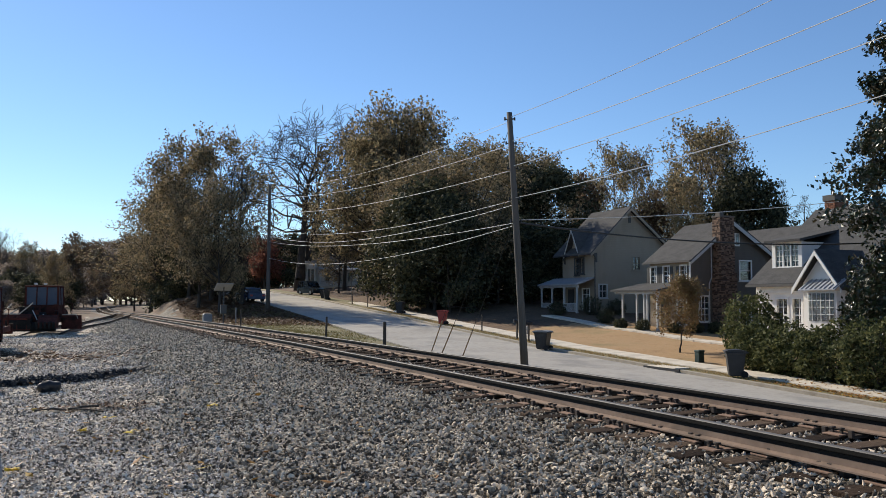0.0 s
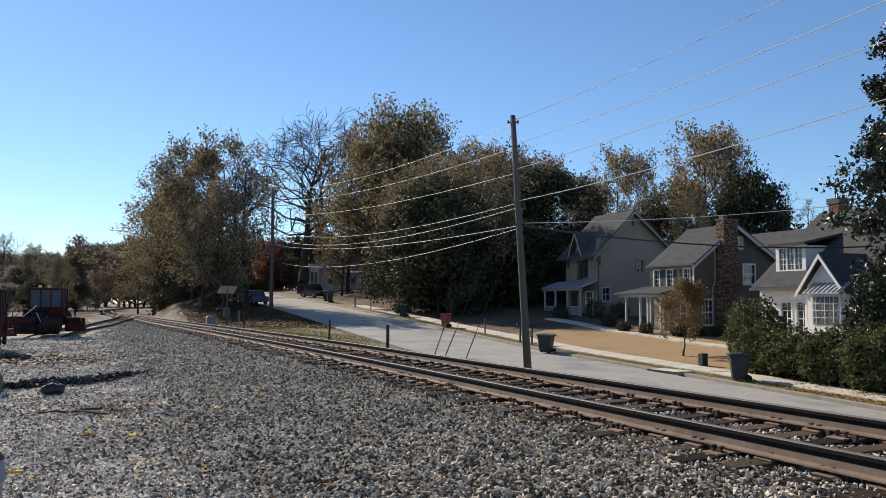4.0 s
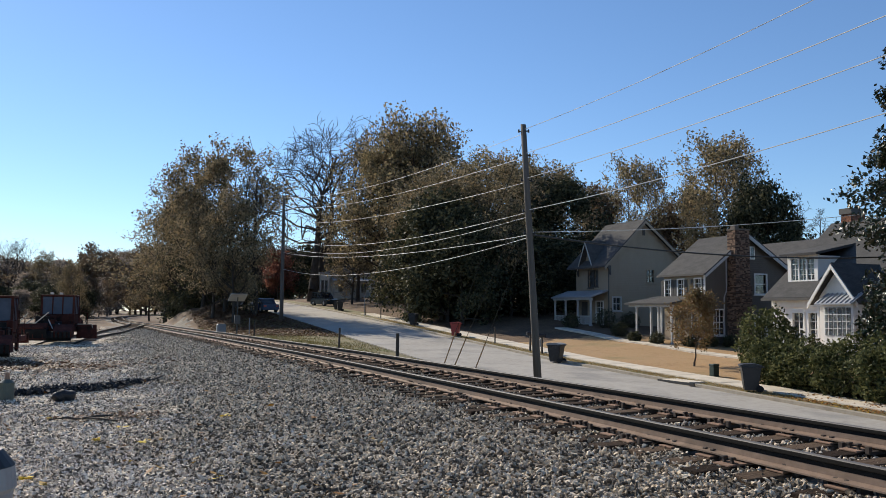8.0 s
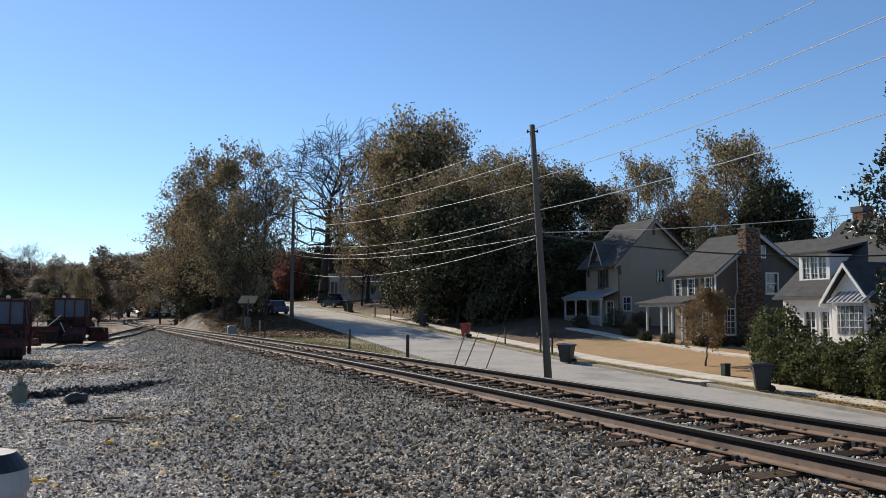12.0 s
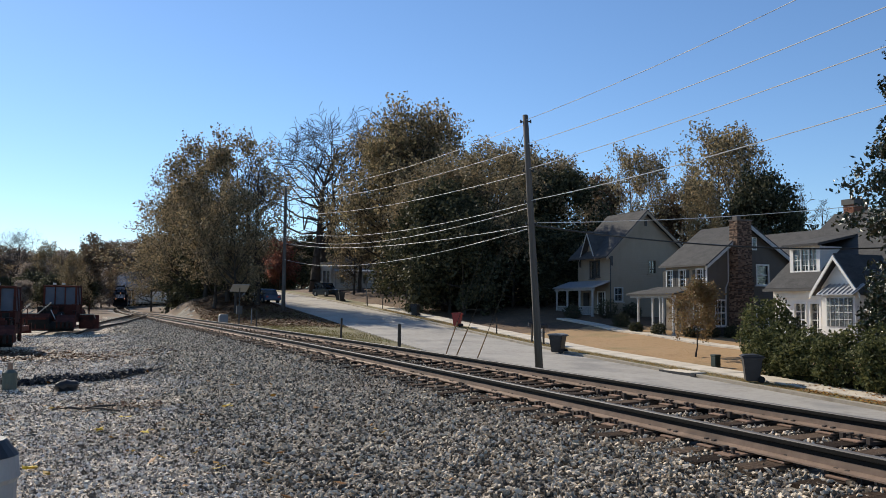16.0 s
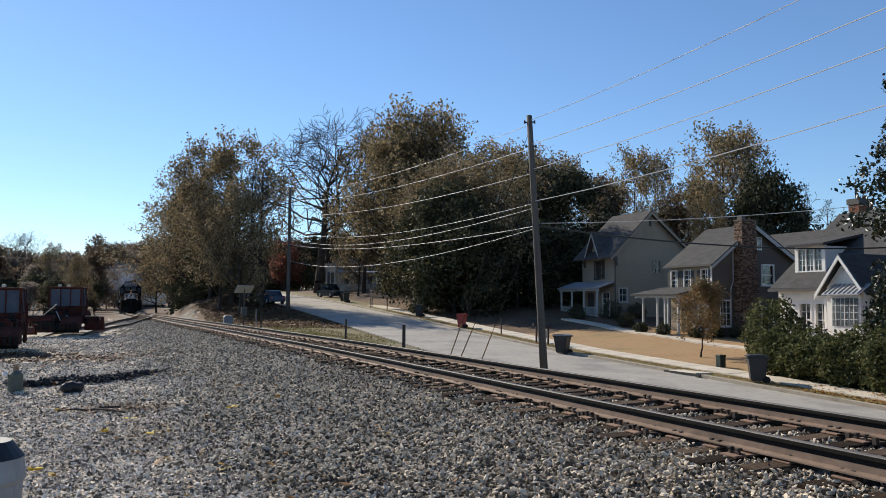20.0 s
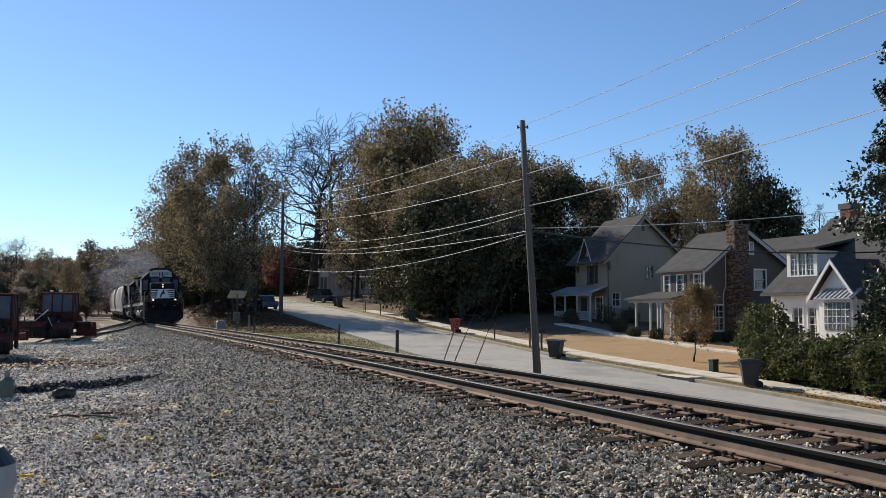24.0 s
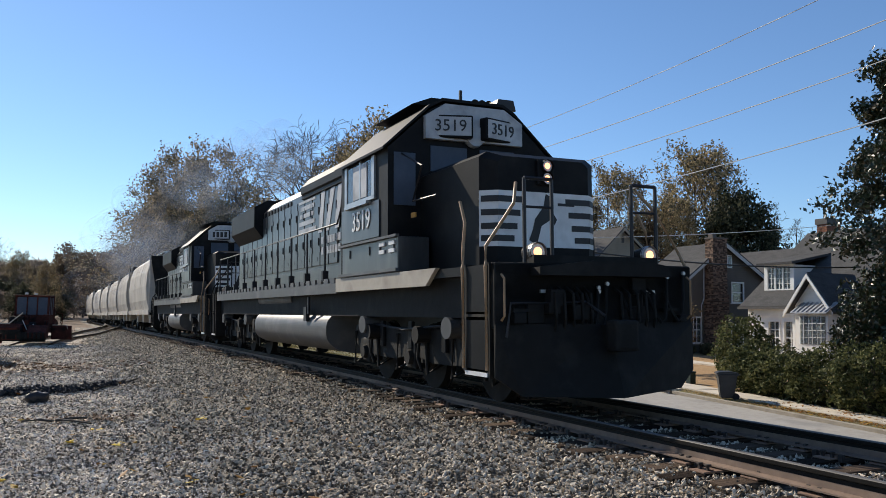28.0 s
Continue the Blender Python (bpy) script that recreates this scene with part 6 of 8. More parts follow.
# ---- shrubs, hedge, garden trees ----
def bush(seed, label, leaf, w, d, h, count, size, m, name="bush"):
    rng_ = np.random.default_rng(seed)
    ob = thing(name, label, "bush", "bushes", m)
    c = rng_.normal(0, 1, (count, 3))
    c /= np.linalg.norm(c, axis=1, keepdims=True)
    c *= rng_.uniform(0.55, 1.0, (count, 1)) ** 0.5
    lump = 1 + 0.22 * np.sin(c[:, :1] * 5 + seed) * np.cos(c[:, 1:2] * 6) + 0.12 * np.sin(c[:, 2:3] * 9 + c[:, :1] * 7)
    c = c * lump
    c = c * [w / 2, d / 2, h * 0.55] + [0, 0, h * 0.5]
    c[:, 2] = np.maximum(c[:, 2], 0.04)
    segs = []
    for i in range(26):
        e_ = c[rng_.integers(0, count)] * 0.9
        b_ = np.array([rng_.uniform(-0.15, 0.15) * w, rng_.uniform(-0.15, 0.15) * d, 0.0])
        mid = (b_ + e_) / 2 + rng_.normal(0, 0.08, 3)
        segs += [(b_, mid, 0.035, 0.022), (mid, e_, 0.022, 0.008)]
    v, f = tubes(segs, 5)
    raw("stem", v, f, M["bark"], ob)
    v, f = leaf_cards(rng_, [(q_, 0) for q_ in c], 1, 0.04, size)
    raw("foliage", v, f, LEAF[leaf], ob)
    return ob


for i, (s, n, w, d, hh) in enumerate(((23.8, 24.4, 3.0, 3.0, 3.3), (22.0, 23.2, 2.8, 2.6, 2.2), (20.0, 23.0, 3.2, 3.0, 2.1), (17.8, 22.9, 3.2, 3.0, 2.3), (15.4, 22.8, 3.4, 3.0, 2.6), (12.8, 22.8, 3.6, 3.2, 3.0), (10.4, 22.8, 3.6, 3.2, 3.0))):
    bush(100 + i, "tall overgrown evergreen hedge shrub by the pavement", "hedge", w, d, hh, 5200, 0.085, on_ground(s, n, -0.05, 40 * i), "hedge")
for i, (s, n, w, hh) in enumerate(((38.2, 31.6, 1.0, 0.7), (38.0, 33.2, 1.0, 0.75), (37.6, 34.6, 1.1, 0.8), (37.4, 36.2, 1.2, 0.85), (50.4, 33.0, 1.8, 1.5), (50.4, 35.5, 1.6, 1.2), (51.6, 30.4, 1.4, 1.1), (45.6, 31.0, 1.3, 1.0), (40.0, 30.2, 1.0, 0.8), (42.6, 30.2, 1.0, 0.7))):
    bush(140 + i, "rounded clipped foundation shrub at a house wall", "green", w, w, hh, 1300, 0.06, on_ground(s, n, -0.05, 50 * i), "shrub")

KINDS["maple"] = [make_tree(71, "young_tree", "young tree on the lawn with coppery leaves", "copper", 4.2, 1.35, 0.3, 4, 0.07, 0.13, 30, upright=0.7, bend=0.2, girth=0.55)]
KINDS["maple"][0].matrix_basis = on_ground(29.7, 24.8, -0.05)


def magnolia(m):
    """A tall dense evergreen with large glossy leaves, ragged outline."""
    ob = make_tree(81, "magnolia_tree", "tall glossy dark green magnolia beside the street", "magnolia", 16.8, 3.9, 0.03, 34, 0.105, 0.19, 56, upright=0.25, bend=0.34, twig=0.02)
    ob.matrix_basis = m
    return ob


magnolia(on_ground(15.9, 27.2, -0.1))
bush(190, "broad glossy magnolia sapling beside the hedge", "magnolia", 4.4, 4.0, 5.4, 9000, 0.12, on_ground(17.0, 26.2, -0.05), "magnolia_bush")


# ---- train ----


def lettering(text, size, depth=0.012):
    """Block characters as a mesh in the x-z plane, centred."""
    cu = bpy.data.curves.new("characters", "FONT")
    cu.body, cu.size, cu.extrude, cu.align_x, cu.align_y = text, size, depth / 2, "CENTER", "CENTER"
    cu.resolution_u = 3
    ob = bpy.data.objects.new("characters", cu)
    scene.collection.objects.link(ob)
    mesh = bpy.data.meshes.new_from_object(ob)
    bpy.data.objects.remove(ob)
    bpy.data.curves.remove(cu)
    return mesh


def number(text, size, mat, parent, m, name="road_number"):
    mesh = lettering(text, size)
    mesh.transform(m)
    return link_mesh(name, mesh, mat, parent)


SIDE_R = pose(0, 0, 0, 90, 0, 0)       # characters read from the right side (they stand in x-z and face -y)
FRONT = pose(0, 0, 0, 0, 0, 90) @ pose(0, 0, 0, 90, 0, 0)   # characters face +x


def wheelset(bm, x, r=0.508):
    for y in (-0.755, 0.755):
        cyl(bm, (x, y - 0.065, r), (x, y + 0.065, r), r, r * 0.985, 24)
        sgn = 1 if y > 0 else -1
        cyl(bm, (x, y - sgn * 0.075, r), (x, y - sgn * 0.062, r), r + 0.03, r + 0.03, 24)
        cyl(bm, (x, y + sgn * 0.06, r), (x, y + sgn * 0.1, r), r * 0.4, r * 0.32, 16)
    cyl(bm, (x, -1.12, r), (x, 1.12, r), 0.1, 0.1, 10)


def truck(parent, cx, axles, gap):
    bm = bmesh.new()
    half = gap * (axles - 1) / 2
    for y in (-1.08, 1.08):
        prof = [(-half - 0.75, 0.72), (-half - 0.65, 0.95), (half + 0.65, 0.95), (half + 0.75, 0.72), (half + 0.4, 0.5), (half * 0.5 + 0.3, 0.44), (half * 0.5 - 0.3, 0.44), (0.3, 0.5), (-0.3, 0.5), (-half * 0.5 + 0.3, 0.44), (-half * 0.5 - 0.3, 0.44), (-half - 0.4, 0.5)]
        prism(bm, prof, "y", y - 0.09, y + 0.09)
        for k in range(axles):
            x = -half + gap * k
            bx(bm, x - 0.17, x + 0.17, y - 0.13, y + 0.13, 0.33, 0.74, bevel=0.03)
            for dx in (-0.32, 0.32):
                cyl(bm, (x + dx, y, 0.42), (x + dx, y, 0.66), 0.09, 0.09, 10)
            sg = 1 if y > 0 else -1
            cyl(bm, (x, y + sg * 0.1, 0.5), (x, y + sg * 0.2, 0.5), 0.13, 0.11, 12)
            cyl(bm, (x + 0.55, y + sg * 0.08, 0.86), (x + 0.55, y + sg * 0.3, 0.86), 0.13, 0.13, 12)
            pipe(bm, [(x + 0.4, y + sg * 0.16, 0.8), (x + 0.38, y + sg * 0.18, 0.5), (x + 0.45, y + sg * 0.14, 0.32)], 0.025, 6)
    bx(bm, -half - 0.5, half + 0.5, -0.95, 0.95, 0.68, 0.86)
    bmesh.ops.translate(bm, vec=(cx, 0, 0), verts=bm.verts)
    tr = part("truck", bm, M["grime"], parent, "oily black truck frame with journal boxes and springs")
    for k in range(axles):
        b2 = bmesh.new()
        wheelset(b2, cx - half + gap * k)
        part("wheelset", b2, M["grime"], tr, smooth=False)
    for sy in (-1, 1):
        for k in range(axles):
            x = cx - half + gap * k
            for dx in (-0.56, 0.56):
                b3 = bmesh.new()
                pipe(b3, [(x + dx, sy * 1.2, 0.85), (x + dx * 1.08, sy * 1.2, 0.28), (x + dx, sy * 0.85, 0.45)], 0.03, 6)
                part("brake_hanger", b3, M["grime"], tr, "greasy brake hanger")
        b3 = bmesh.new()
        for k in range(3):
            bx(b3, cx - half * 0.6 + k * half * 0.6 - 0.07, cx - half * 0.6 + k * half * 0.6 + 0.07, sy * 1.2 - 0.03, sy * 1.2 + 0.03, 0.62, 1.05, bevel=0.015)
        pipe(b3, [(cx - half, sy * 1.24, 1.02), (cx - 0.2, sy * 1.26, 0.92), (cx + half, sy * 1.24, 1.04)], 0.022, 6)
        part("sand_pipe", b3, M["black"], tr)
    for sx in (-1, 1):
        b3 = bmesh.new()
        cyl(b3, (cx + sx * (half - 0.35), -1.12, 0.98), (cx + sx * (half - 0.35) + 0.02, -1.42, 0.98), 0.15, 0.15, 14)
        part("brake_cylinder", b3, M["tank"], tr)
    return tr


def locomotive(label, road_number, E, tc, axles, gap):
    """A hood-type diesel; E: half the length over its end plates. x points forward, the right side is y < 0."""
    ob = thing("locomotive", label, "locomotive", "locomotives")
    D = 1.8                     # deck height
    lit = M["headlamp"] if road_number else M["reflector"]
    nose_f, nose_b = E - 1.25, E - 3.45
    cab_b = nose_b - 2.35
    hood_r = -E + 1.6
    # underframe
    bm = bmesh.new()
    bx(bm, -E, E, -1.35, 1.35, 1.12, D - 0.14)
    part("underframe", bm, M["grime"], ob)
    bm = bmesh.new()
    bx(bm, -E, E, -1.5, 1.5, D - 0.14, D - 0.02)
    part("walkway", bm, M["black"], ob)
    for y in (-1, 1):
        bm = bmesh.new()
        lo, hi = sorted((y * 1.5, y * 1.56))
        bx(bm, cab_b - 0.2, E - 1.9, lo, hi, D - 0.24, D + 0.0)
        prism(bm, [(E - 1.9, D - 0.24), (E - 1.55, D), (E - 1.9, D)], "y", lo, hi)
        part("cab_sill", bm, M["sill"], ob, "sill under the cab, beige from dust and painted sunlight")
        bm = bmesh.new()
        bx(bm, -E + 1.0, cab_b - 0.25, y * 1.5 - (0.03 if y < 0 else 0), y * 1.5 + (0.03 if y > 0 else 0), D - 0.26, D - 0.06)
        k = -E + 1.1
        while k < cab_b - 0.6:
            bx(bm, k, k + 0.26, y * 1.5 - (0.035 if y < 0 else 0), y * 1.5 + (0.035 if y > 0 else 0), D - 0.06, D + 0.03)
            k += 0.42
        part("side_sill", bm, M["tank"], ob, "notched grey side sill")
    # hood
    W = 0.93
    bm = bmesh.new()
    top = 4.22
    prism(bm, [(-W, D), (W, D), (W, top - 0.22), (W - 0.2, top), (-W + 0.2, top), (-W, top - 0.22)], "x", hood_r, cab_b)
    hood = part("long_hood", bm, M["hood"], ob)
    bm = bmesh.new()
    prism(bm, [(-W - 0.28, top - 0.62), (-W - 0.02, top - 0.95), (W + 0.02, top - 0.95), (W + 0.28, top - 0.62), (W + 0.28, top - 0.05), (W - 0.1, top + 0.16), (-W + 0.1, top + 0.16), (-W - 0.28, top - 0.05)], "x", hood_r + 0.02, hood_r + 3.4)
    part("radiator_housing", bm, M["black"], hood, "black flared radiator housing at the rear of the hood")
    bm = bmesh.new()
    prism(bm, [(-W - 0.1, top - 0.24), (-W - 0.01, top - 0.33), (W + 0.01, top - 0.33), (W + 0.1, top - 0.24), (W + 0.1, top - 0.08), (W - 0.1, top + 0.14), (-W + 0.1, top + 0.14), (-W - 0.1, top - 0.08)], "x", cab_b - 4.6, cab_b - 1.2)
    part("dynamic_brake_hatch", bm, M["black"], hood)
    for k in range(3):
        bm = bmesh.new()
        x = hood_r + 0.65 + 1.0 * k
        cyl(bm, (x, 0, top + 0.1), (x, 0, top + 0.26), 0.45, 0.45, 20)
        part("radiator_fan", bm, M["grime"], hood)
    bm = bmesh.new()
    bx(bm, cab_b - 5.9, cab_b - 5.2, -0.25, 0.25, top - 0.02, top + 0.28, bevel=0.04)
    part("exhaust_stack", bm, M["grime"], hood)
    for y in (-1, 1):
        bm = bmesh.new()
        bx(bm, cab_b - 4.7, cab_b - 0.03, *sorted((y * W, y * (W + 0.06))), top - 0.36, top - 0.2, bevel=0.015)
        part("drip_edge", bm, M["black"], hood)
        for k in range(9):
            bm = bmesh.new()
            bx(bm, hood_r + 3.6 + 0.34 * k, hood_r + 3.78 + 0.34 * k, *sorted((y * W, y * (W + 0.02))), top - 0.5, top - 0.26)
            part("grille", bm, M["black"], hood)
    # doors of the hood, both sides
    dm = bmesh.new()
    bx(dm, -0.29, 0.29, -0.025, 0.0, 0, 1.62, bevel=0.012)
    bx(dm, 0.2, 0.24, -0.05, -0.02, 0.45, 0.62)
    bx(dm, 0.2, 0.24, -0.05, -0.02, 1.15, 1.32)
    bx(dm, -0.3, -0.26, -0.04, -0.02, 0.3, 0.42)
    bx(dm, -0.3, -0.26, -0.04, -0.02, 1.3, 1.42)
    bx(dm, -0.12, 0.12, -0.032, -0.02, 0.12, 0.2)
    door0 = part("hood_door", dm, M["hood"], hood)
    k, first = hood_r + 0.42, True
    while k < cab_b - 1.7:
        for y in (-1, 1):
            o = door0 if first else new("hood_door", door0.data)
            first = False
            o.parent = hood
            o.matrix_basis = pose(k, y * (W + 0.002), D + 0.42, 0, 0, 0 if y < 0 else 180)
        k += 0.64
    for y in (-1, 1):
        bm = bmesh.new()
        bx(bm, cab_b - 1.35, cab_b - 0.02, y * W - 0.05, y * W + 0.05, D, top - 0.35, bevel=0.04)
        bx(bm, hood_r + 0.1, cab_b - 1.4, y * W - 0.02, y * W + 0.02, D + 0.02, D + 0.36, bevel=0.01)
        part("filter_panel", bm, M["hood"], hood)
    # plain mark and bars where the owner's name stands
    y = -W - 0.034
    for z, w0, w1, hh in ((3.05, 0.0, 1.45, 0.1), (3.23, 0.05, 1.35, 0.1), (3.41, 0.1, 1.25, 0.1), (3.59, 0.15, 1.3, 0.1), (3.76, 0.0, 1.4, 0.06)):
        bm = bmesh.new()
        bx(bm, cab_b - 5.0 + w0, cab_b - 5.0 + w1, y - 0.004, y + 0.004, z, z + hh)
        part("owner_mark", bm, M["faded"], hood, "worn white bar of the mark on the hood side")
    for x0, x1 in ((-3.35, -3.05), (-2.85, -2.35), (-2.15, -1.85)):
        bm = bmesh.new()
        prism(bm, [(cab_b + x0, 2.95), (cab_b + x0 + 0.28, 2.95), (cab_b + x1 + 0.2, 3.85), (cab_b + x1 - 0.08, 3.85)], "y", y - 0.004, y + 0.004)
        part("owner_mark", bm, M["faded"], hood, "worn white slanted block of the mark on the hood side")
    for z in (2.45, 2.68):
        for c in range(7):
            bm = bmesh.new()
            bx(bm, cab_b - 3.1 + 0.2 * c, cab_b - 2.95 + 0.2 * c, y - 0.004, y + 0.004, z, z + 0.16)
            part("owner_name_bar", bm, M["faded"], hood)
    # cab
    cw = 1.52
    prof = [(-cw, D), (cw, D), (cw, 3.82), (0.78, 4.5), (0.55, 4.62), (-0.55, 4.62), (-0.78, 4.5), (-cw, 3.82)]
    bm = bmesh.new()
    prism(bm, prof, "x", cab_b, nose_b)
    cab = part("cab", bm, M["black"], ob, "black cab with white road number")
    bm = bmesh.new()
    prism(bm, [(-cw - 0.1, 3.78), (-0.8, 4.53), (-0.56, 4.66), (0.56, 4.66), (0.8, 4.53), (cw + 0.1, 3.78), (cw + 0.1, 3.82), (0.8, 4.58), (0.57, 4.71), (-0.57, 4.71), (-0.8, 4.58), (-cw - 0.1, 3.82)], "x", cab_b - 0.12, nose_b + 0.03)
    part("cab_roof", bm, M["black"], cab, "dusty dark cab roof with overhanging eaves")
    bm = bmesh.new()
    prism(bm, [(-0.95, 4.66), (-0.6, 4.8), (0.6, 4.8), (0.95, 4.66)], "x", cab_b + 0.2, nose_b - 0.35)
    part("roof_hatch", bm, M["black"], cab)
    for y in (-1, 1):
        lo, hi = (y * cw - 0.02, y * cw) if y < 0 else (y * cw, y * cw + 0.02)
        bm = bmesh.new()
        bx(bm, cab_b + 0.08, nose_b - 0.35, lo, hi, 2.42, 3.02)
        part("side_panel", bm, M["hood"], cab)
        bm = bmesh.new()
        for x0, x1 in ((0.3, 0.42), (1.08, 1.16), (1.7, 1.82)):
            bx(bm, cab_b + x0, cab_b + x1, lo - 0.02, hi + 0.02, 3.1, 3.78)
        bx(bm, cab_b + 0.3, cab_b + 1.82, lo - 0.02, hi + 0.02, 3.06, 3.12)
        bx(bm, cab_b + 0.45, cab_b + 1.6, lo - 0.08, hi + 0.08, 3.0, 3.05)
        wf = part("window_frame", bm, M["steel"], cab, "bare metal sliding window frame")
        bm = bmesh.new()
        bx(bm, cab_b + 0.42, cab_b + 1.7, lo - 0.004, hi + 0.004, 3.12, 3.76)
        part("pane", bm, M["glass"], cab)
        bm = bmesh.new()
        bx(bm, cab_b + 0.75, cab_b + 1.45, y * (cw + 0.03) - 0.006, y * (cw + 0.03) + 0.006, 3.14, 3.72)
        part("window_blind", bm, M["faded"], cab, "pale blind behind the side window")
        bm = bmesh.new()
        bx(bm, cab_b + 0.1, nose_b + 0.45, y * 1.0, y * 1.53, D, 2.36, bevel=0.02) if y > 0 else bx(bm, cab_b + 0.1, nose_b + 0.45, -1.53, -1.0, D, 2.36, bevel=0.02)
        for x0 in (0.5, 1.5, 2.0, 2.6):
            bx(bm, cab_b + x0, cab_b + x0 + 0.06, y * 1.53 - 0.02, y * 1.53 + 0.02, 2.14, 2.28)
        box = part("battery_box", bm, M["hood"], ob, "grey battery box with latches and vents")
        for x0 in (1.85, 2.28):
            for z0 in (2.12, 2.24):
                bm = bmesh.new()
                bx(bm, cab_b + x0 + 0.2, cab_b + x0 + 0.42, y * 1.54 - 0.02, y * 1.54 + 0.02, z0, z0 + 0.06)
                part("vent", bm, M["white"], box)
        bm = bmesh.new()
        bx(bm, cab_b + 0.05, nose_b + 0.5, y * 1.56 - 0.03, y * 1.56 + 0.03, 2.35, 2.39)
        bx(bm, cab_b + 0.05, nose_b + 0.5, y * 1.56 - 0.03, y * 1.56 + 0.03, D + 0.02, D + 0.07)
        part("edge_strip", bm, M["tank"], box)
    if road_number:
        number(road_number, 0.48, M["white"], cab, pose(cab_b + 1.15, -cw - 0.03, 2.74) @ SIDE_R)
    else:
        bm = bmesh.new()
        for c in range(4):
            bx(bm, cab_b + 0.5 + 0.28 * c, cab_b + 0.7 + 0.28 * c, -cw - 0.03, -cw - 0.02, 2.82, 3.14)
        part("road_number_bars", bm, M["faded"], cab)
    # front of the cab: number boards, windscreens
    bm = bmesh.new()
    prism(bm, [(-0.9, 4.0), (0.9, 4.0), (0.9, 4.38), (0.55, 4.6), (-0.55, 4.6), (-0.9, 4.38)], "x", nose_b, nose_b + 0.1)
    cyl(bm, (nose_b + 0.02, 0, 4.1), (nose_b + 0.13, 0, 4.1), 0.19, 0.17, 20)
    band = part("number_band", bm, M["faded"], cab, "dull white band with two number boards")
    for y in (-1, 1):
        mb = pose(nose_b + 0.11, y * 0.47, 4.22, 0, 0, y * 17)
        bm = bmesh.new()
        bx(bm, -0.12, 0.05, -0.38, 0.38, -0.19, 0.19, mb, bevel=0.03)
        nb = part("number_board", bm, M["black"], band, "dark-framed number board")
        bm = bmesh.new()
        bx(bm, 0.05, 0.058, -0.345, 0.345, -0.155, 0.155, mb)
        part("board_face", bm, M["faded"], nb)
        if road_number:
            number(road_number, 0.272, M["mark"], nb, mb @ pose(0.064, 0, 0) @ FRONT)
        else:
            bm = bmesh.new()
            for c in range(4):
                bx(bm, 0.06, 0.07, -0.27 + 0.15 * c, -0.17 + 0.15 * c, -0.1, 0.1, mb)
            part("road_number_bars", bm, M["mark"], nb)
    for y in (-1, 1):
        bm = bmesh.new()
        lo, hi = sorted((y * 0.12, y * 0.78))
        bx(bm, nose_b, nose_b + 0.02, lo, hi, 3.48, 3.9)
        lo, hi = sorted((y * 1.05, y * 1.42))
        bx(bm, nose_b, nose_b + 0.02, lo, hi, 2.9, 3.75)
        part("windscreen", bm, M["cabwindow"], cab)
    # nose
    bm = bmesh.new()
    nw = 0.95
    v = prism(bm, [(-nw, D), (nw, D), (nw, 3.36), (nw - 0.12, 3.44), (-nw + 0.12, 3.44), (-nw, 3.36)], "x", nose_b, nose_f - 0.18)
    f0 = [w for w in v if w.co.x > nose_f - 0.3]
    prof2 = [(-nw + 0.2, D), (nw - 0.2, D), (nw - 0.2, 3.28), (nw - 0.3, 3.36), (-nw + 0.3, 3.36), (-nw + 0.2, 3.28)]
    g = [bm.verts.new((nose_f, a_, b_)) for a_, b_ in prof2]
    back = sorted(f0, key=lambda w: 0)
    ring = [next(w for w in f0 if abs(w.co.y - a_) < 1e-4 and abs(w.co.z - b_) < 1e-4) for a_, b_ in [(-nw, D), (nw, D), (nw, 3.36), (nw - 0.12, 3.44), (-nw + 0.12, 3.44), (-nw, 3.36)]]
    cap = next((fc for fc in bm.faces if set(fc.verts) == set(ring)), None)
    if cap:
        bm.faces.remove(cap)
    for i in range(6):
        j = (i + 1) % 6
        bm.faces.new((ring[i], ring[j], g[j], g[i]))
    bm.faces.new(g)
    nose = part("nose", bm, M["black"], ob, "low black nose with a white striped band")
    bm = bmesh.new()
    fw = nw - 0.2
    bx(bm, nose_f, nose_f + 0.008, -fw, fw, 2.1, 2.88)
    for y in (-1, 1):
        a0, a1 = Vector((nose_f, y * fw, 0)), Vector((nose_f - 0.18, y * nw, 0))
        nrm = Vector((0.2, y * 0.18, 0)).normalized() * 0.008
        vs = [bm.verts.new((p.x + k.x, p.y + k.y, z)) for k in (Vector((0, 0, 0)), nrm) for p in (a0, a1) for z in (2.1, 2.88)]
        for q_ in ((0, 1, 3, 2), (4, 5, 7, 6), (0, 1, 5, 4), (2, 3, 7, 6), (0, 2, 6, 4), (1, 3, 7, 5)):
            bm.faces.new([vs[i] for i in q_])
    stripes = part("striped_band", bm, M["white"], nose, "white band on the nose")
    for i, z in enumerate((2.72, 2.53, 2.34, 2.17)):
        reach = 0.4 - 0.05 * i
        for y in (-1, 1):
            lo, hi = sorted((y * (fw + 0.01), y * (fw - reach)))
            bm = bmesh.new()
            bx(bm, nose_f + 0.008, nose_f + 0.014, lo, hi, z, z + 0.085)
            a0, a1 = Vector((nose_f + 0.01, y * fw, 0)), Vector((nose_f - 0.16, y * (nw - 0.02), 0))
            nrm = Vector((0.2, y * 0.18, 0)).normalized() * 0.014
            vs = [bm.verts.new((p.x + k.x, p.y + k.y, zz)) for k in (Vector((0, 0, 0)), nrm) for p in (a0, a1) for zz in (z, z + 0.085)]
            for q_ in ((0, 1, 3, 2), (4, 5, 7, 6), (0, 1, 5, 4), (2, 3, 7, 6), (0, 2, 6, 4), (1, 3, 7, 5)):
                bm.faces.new([vs[i_] for i_ in q_])
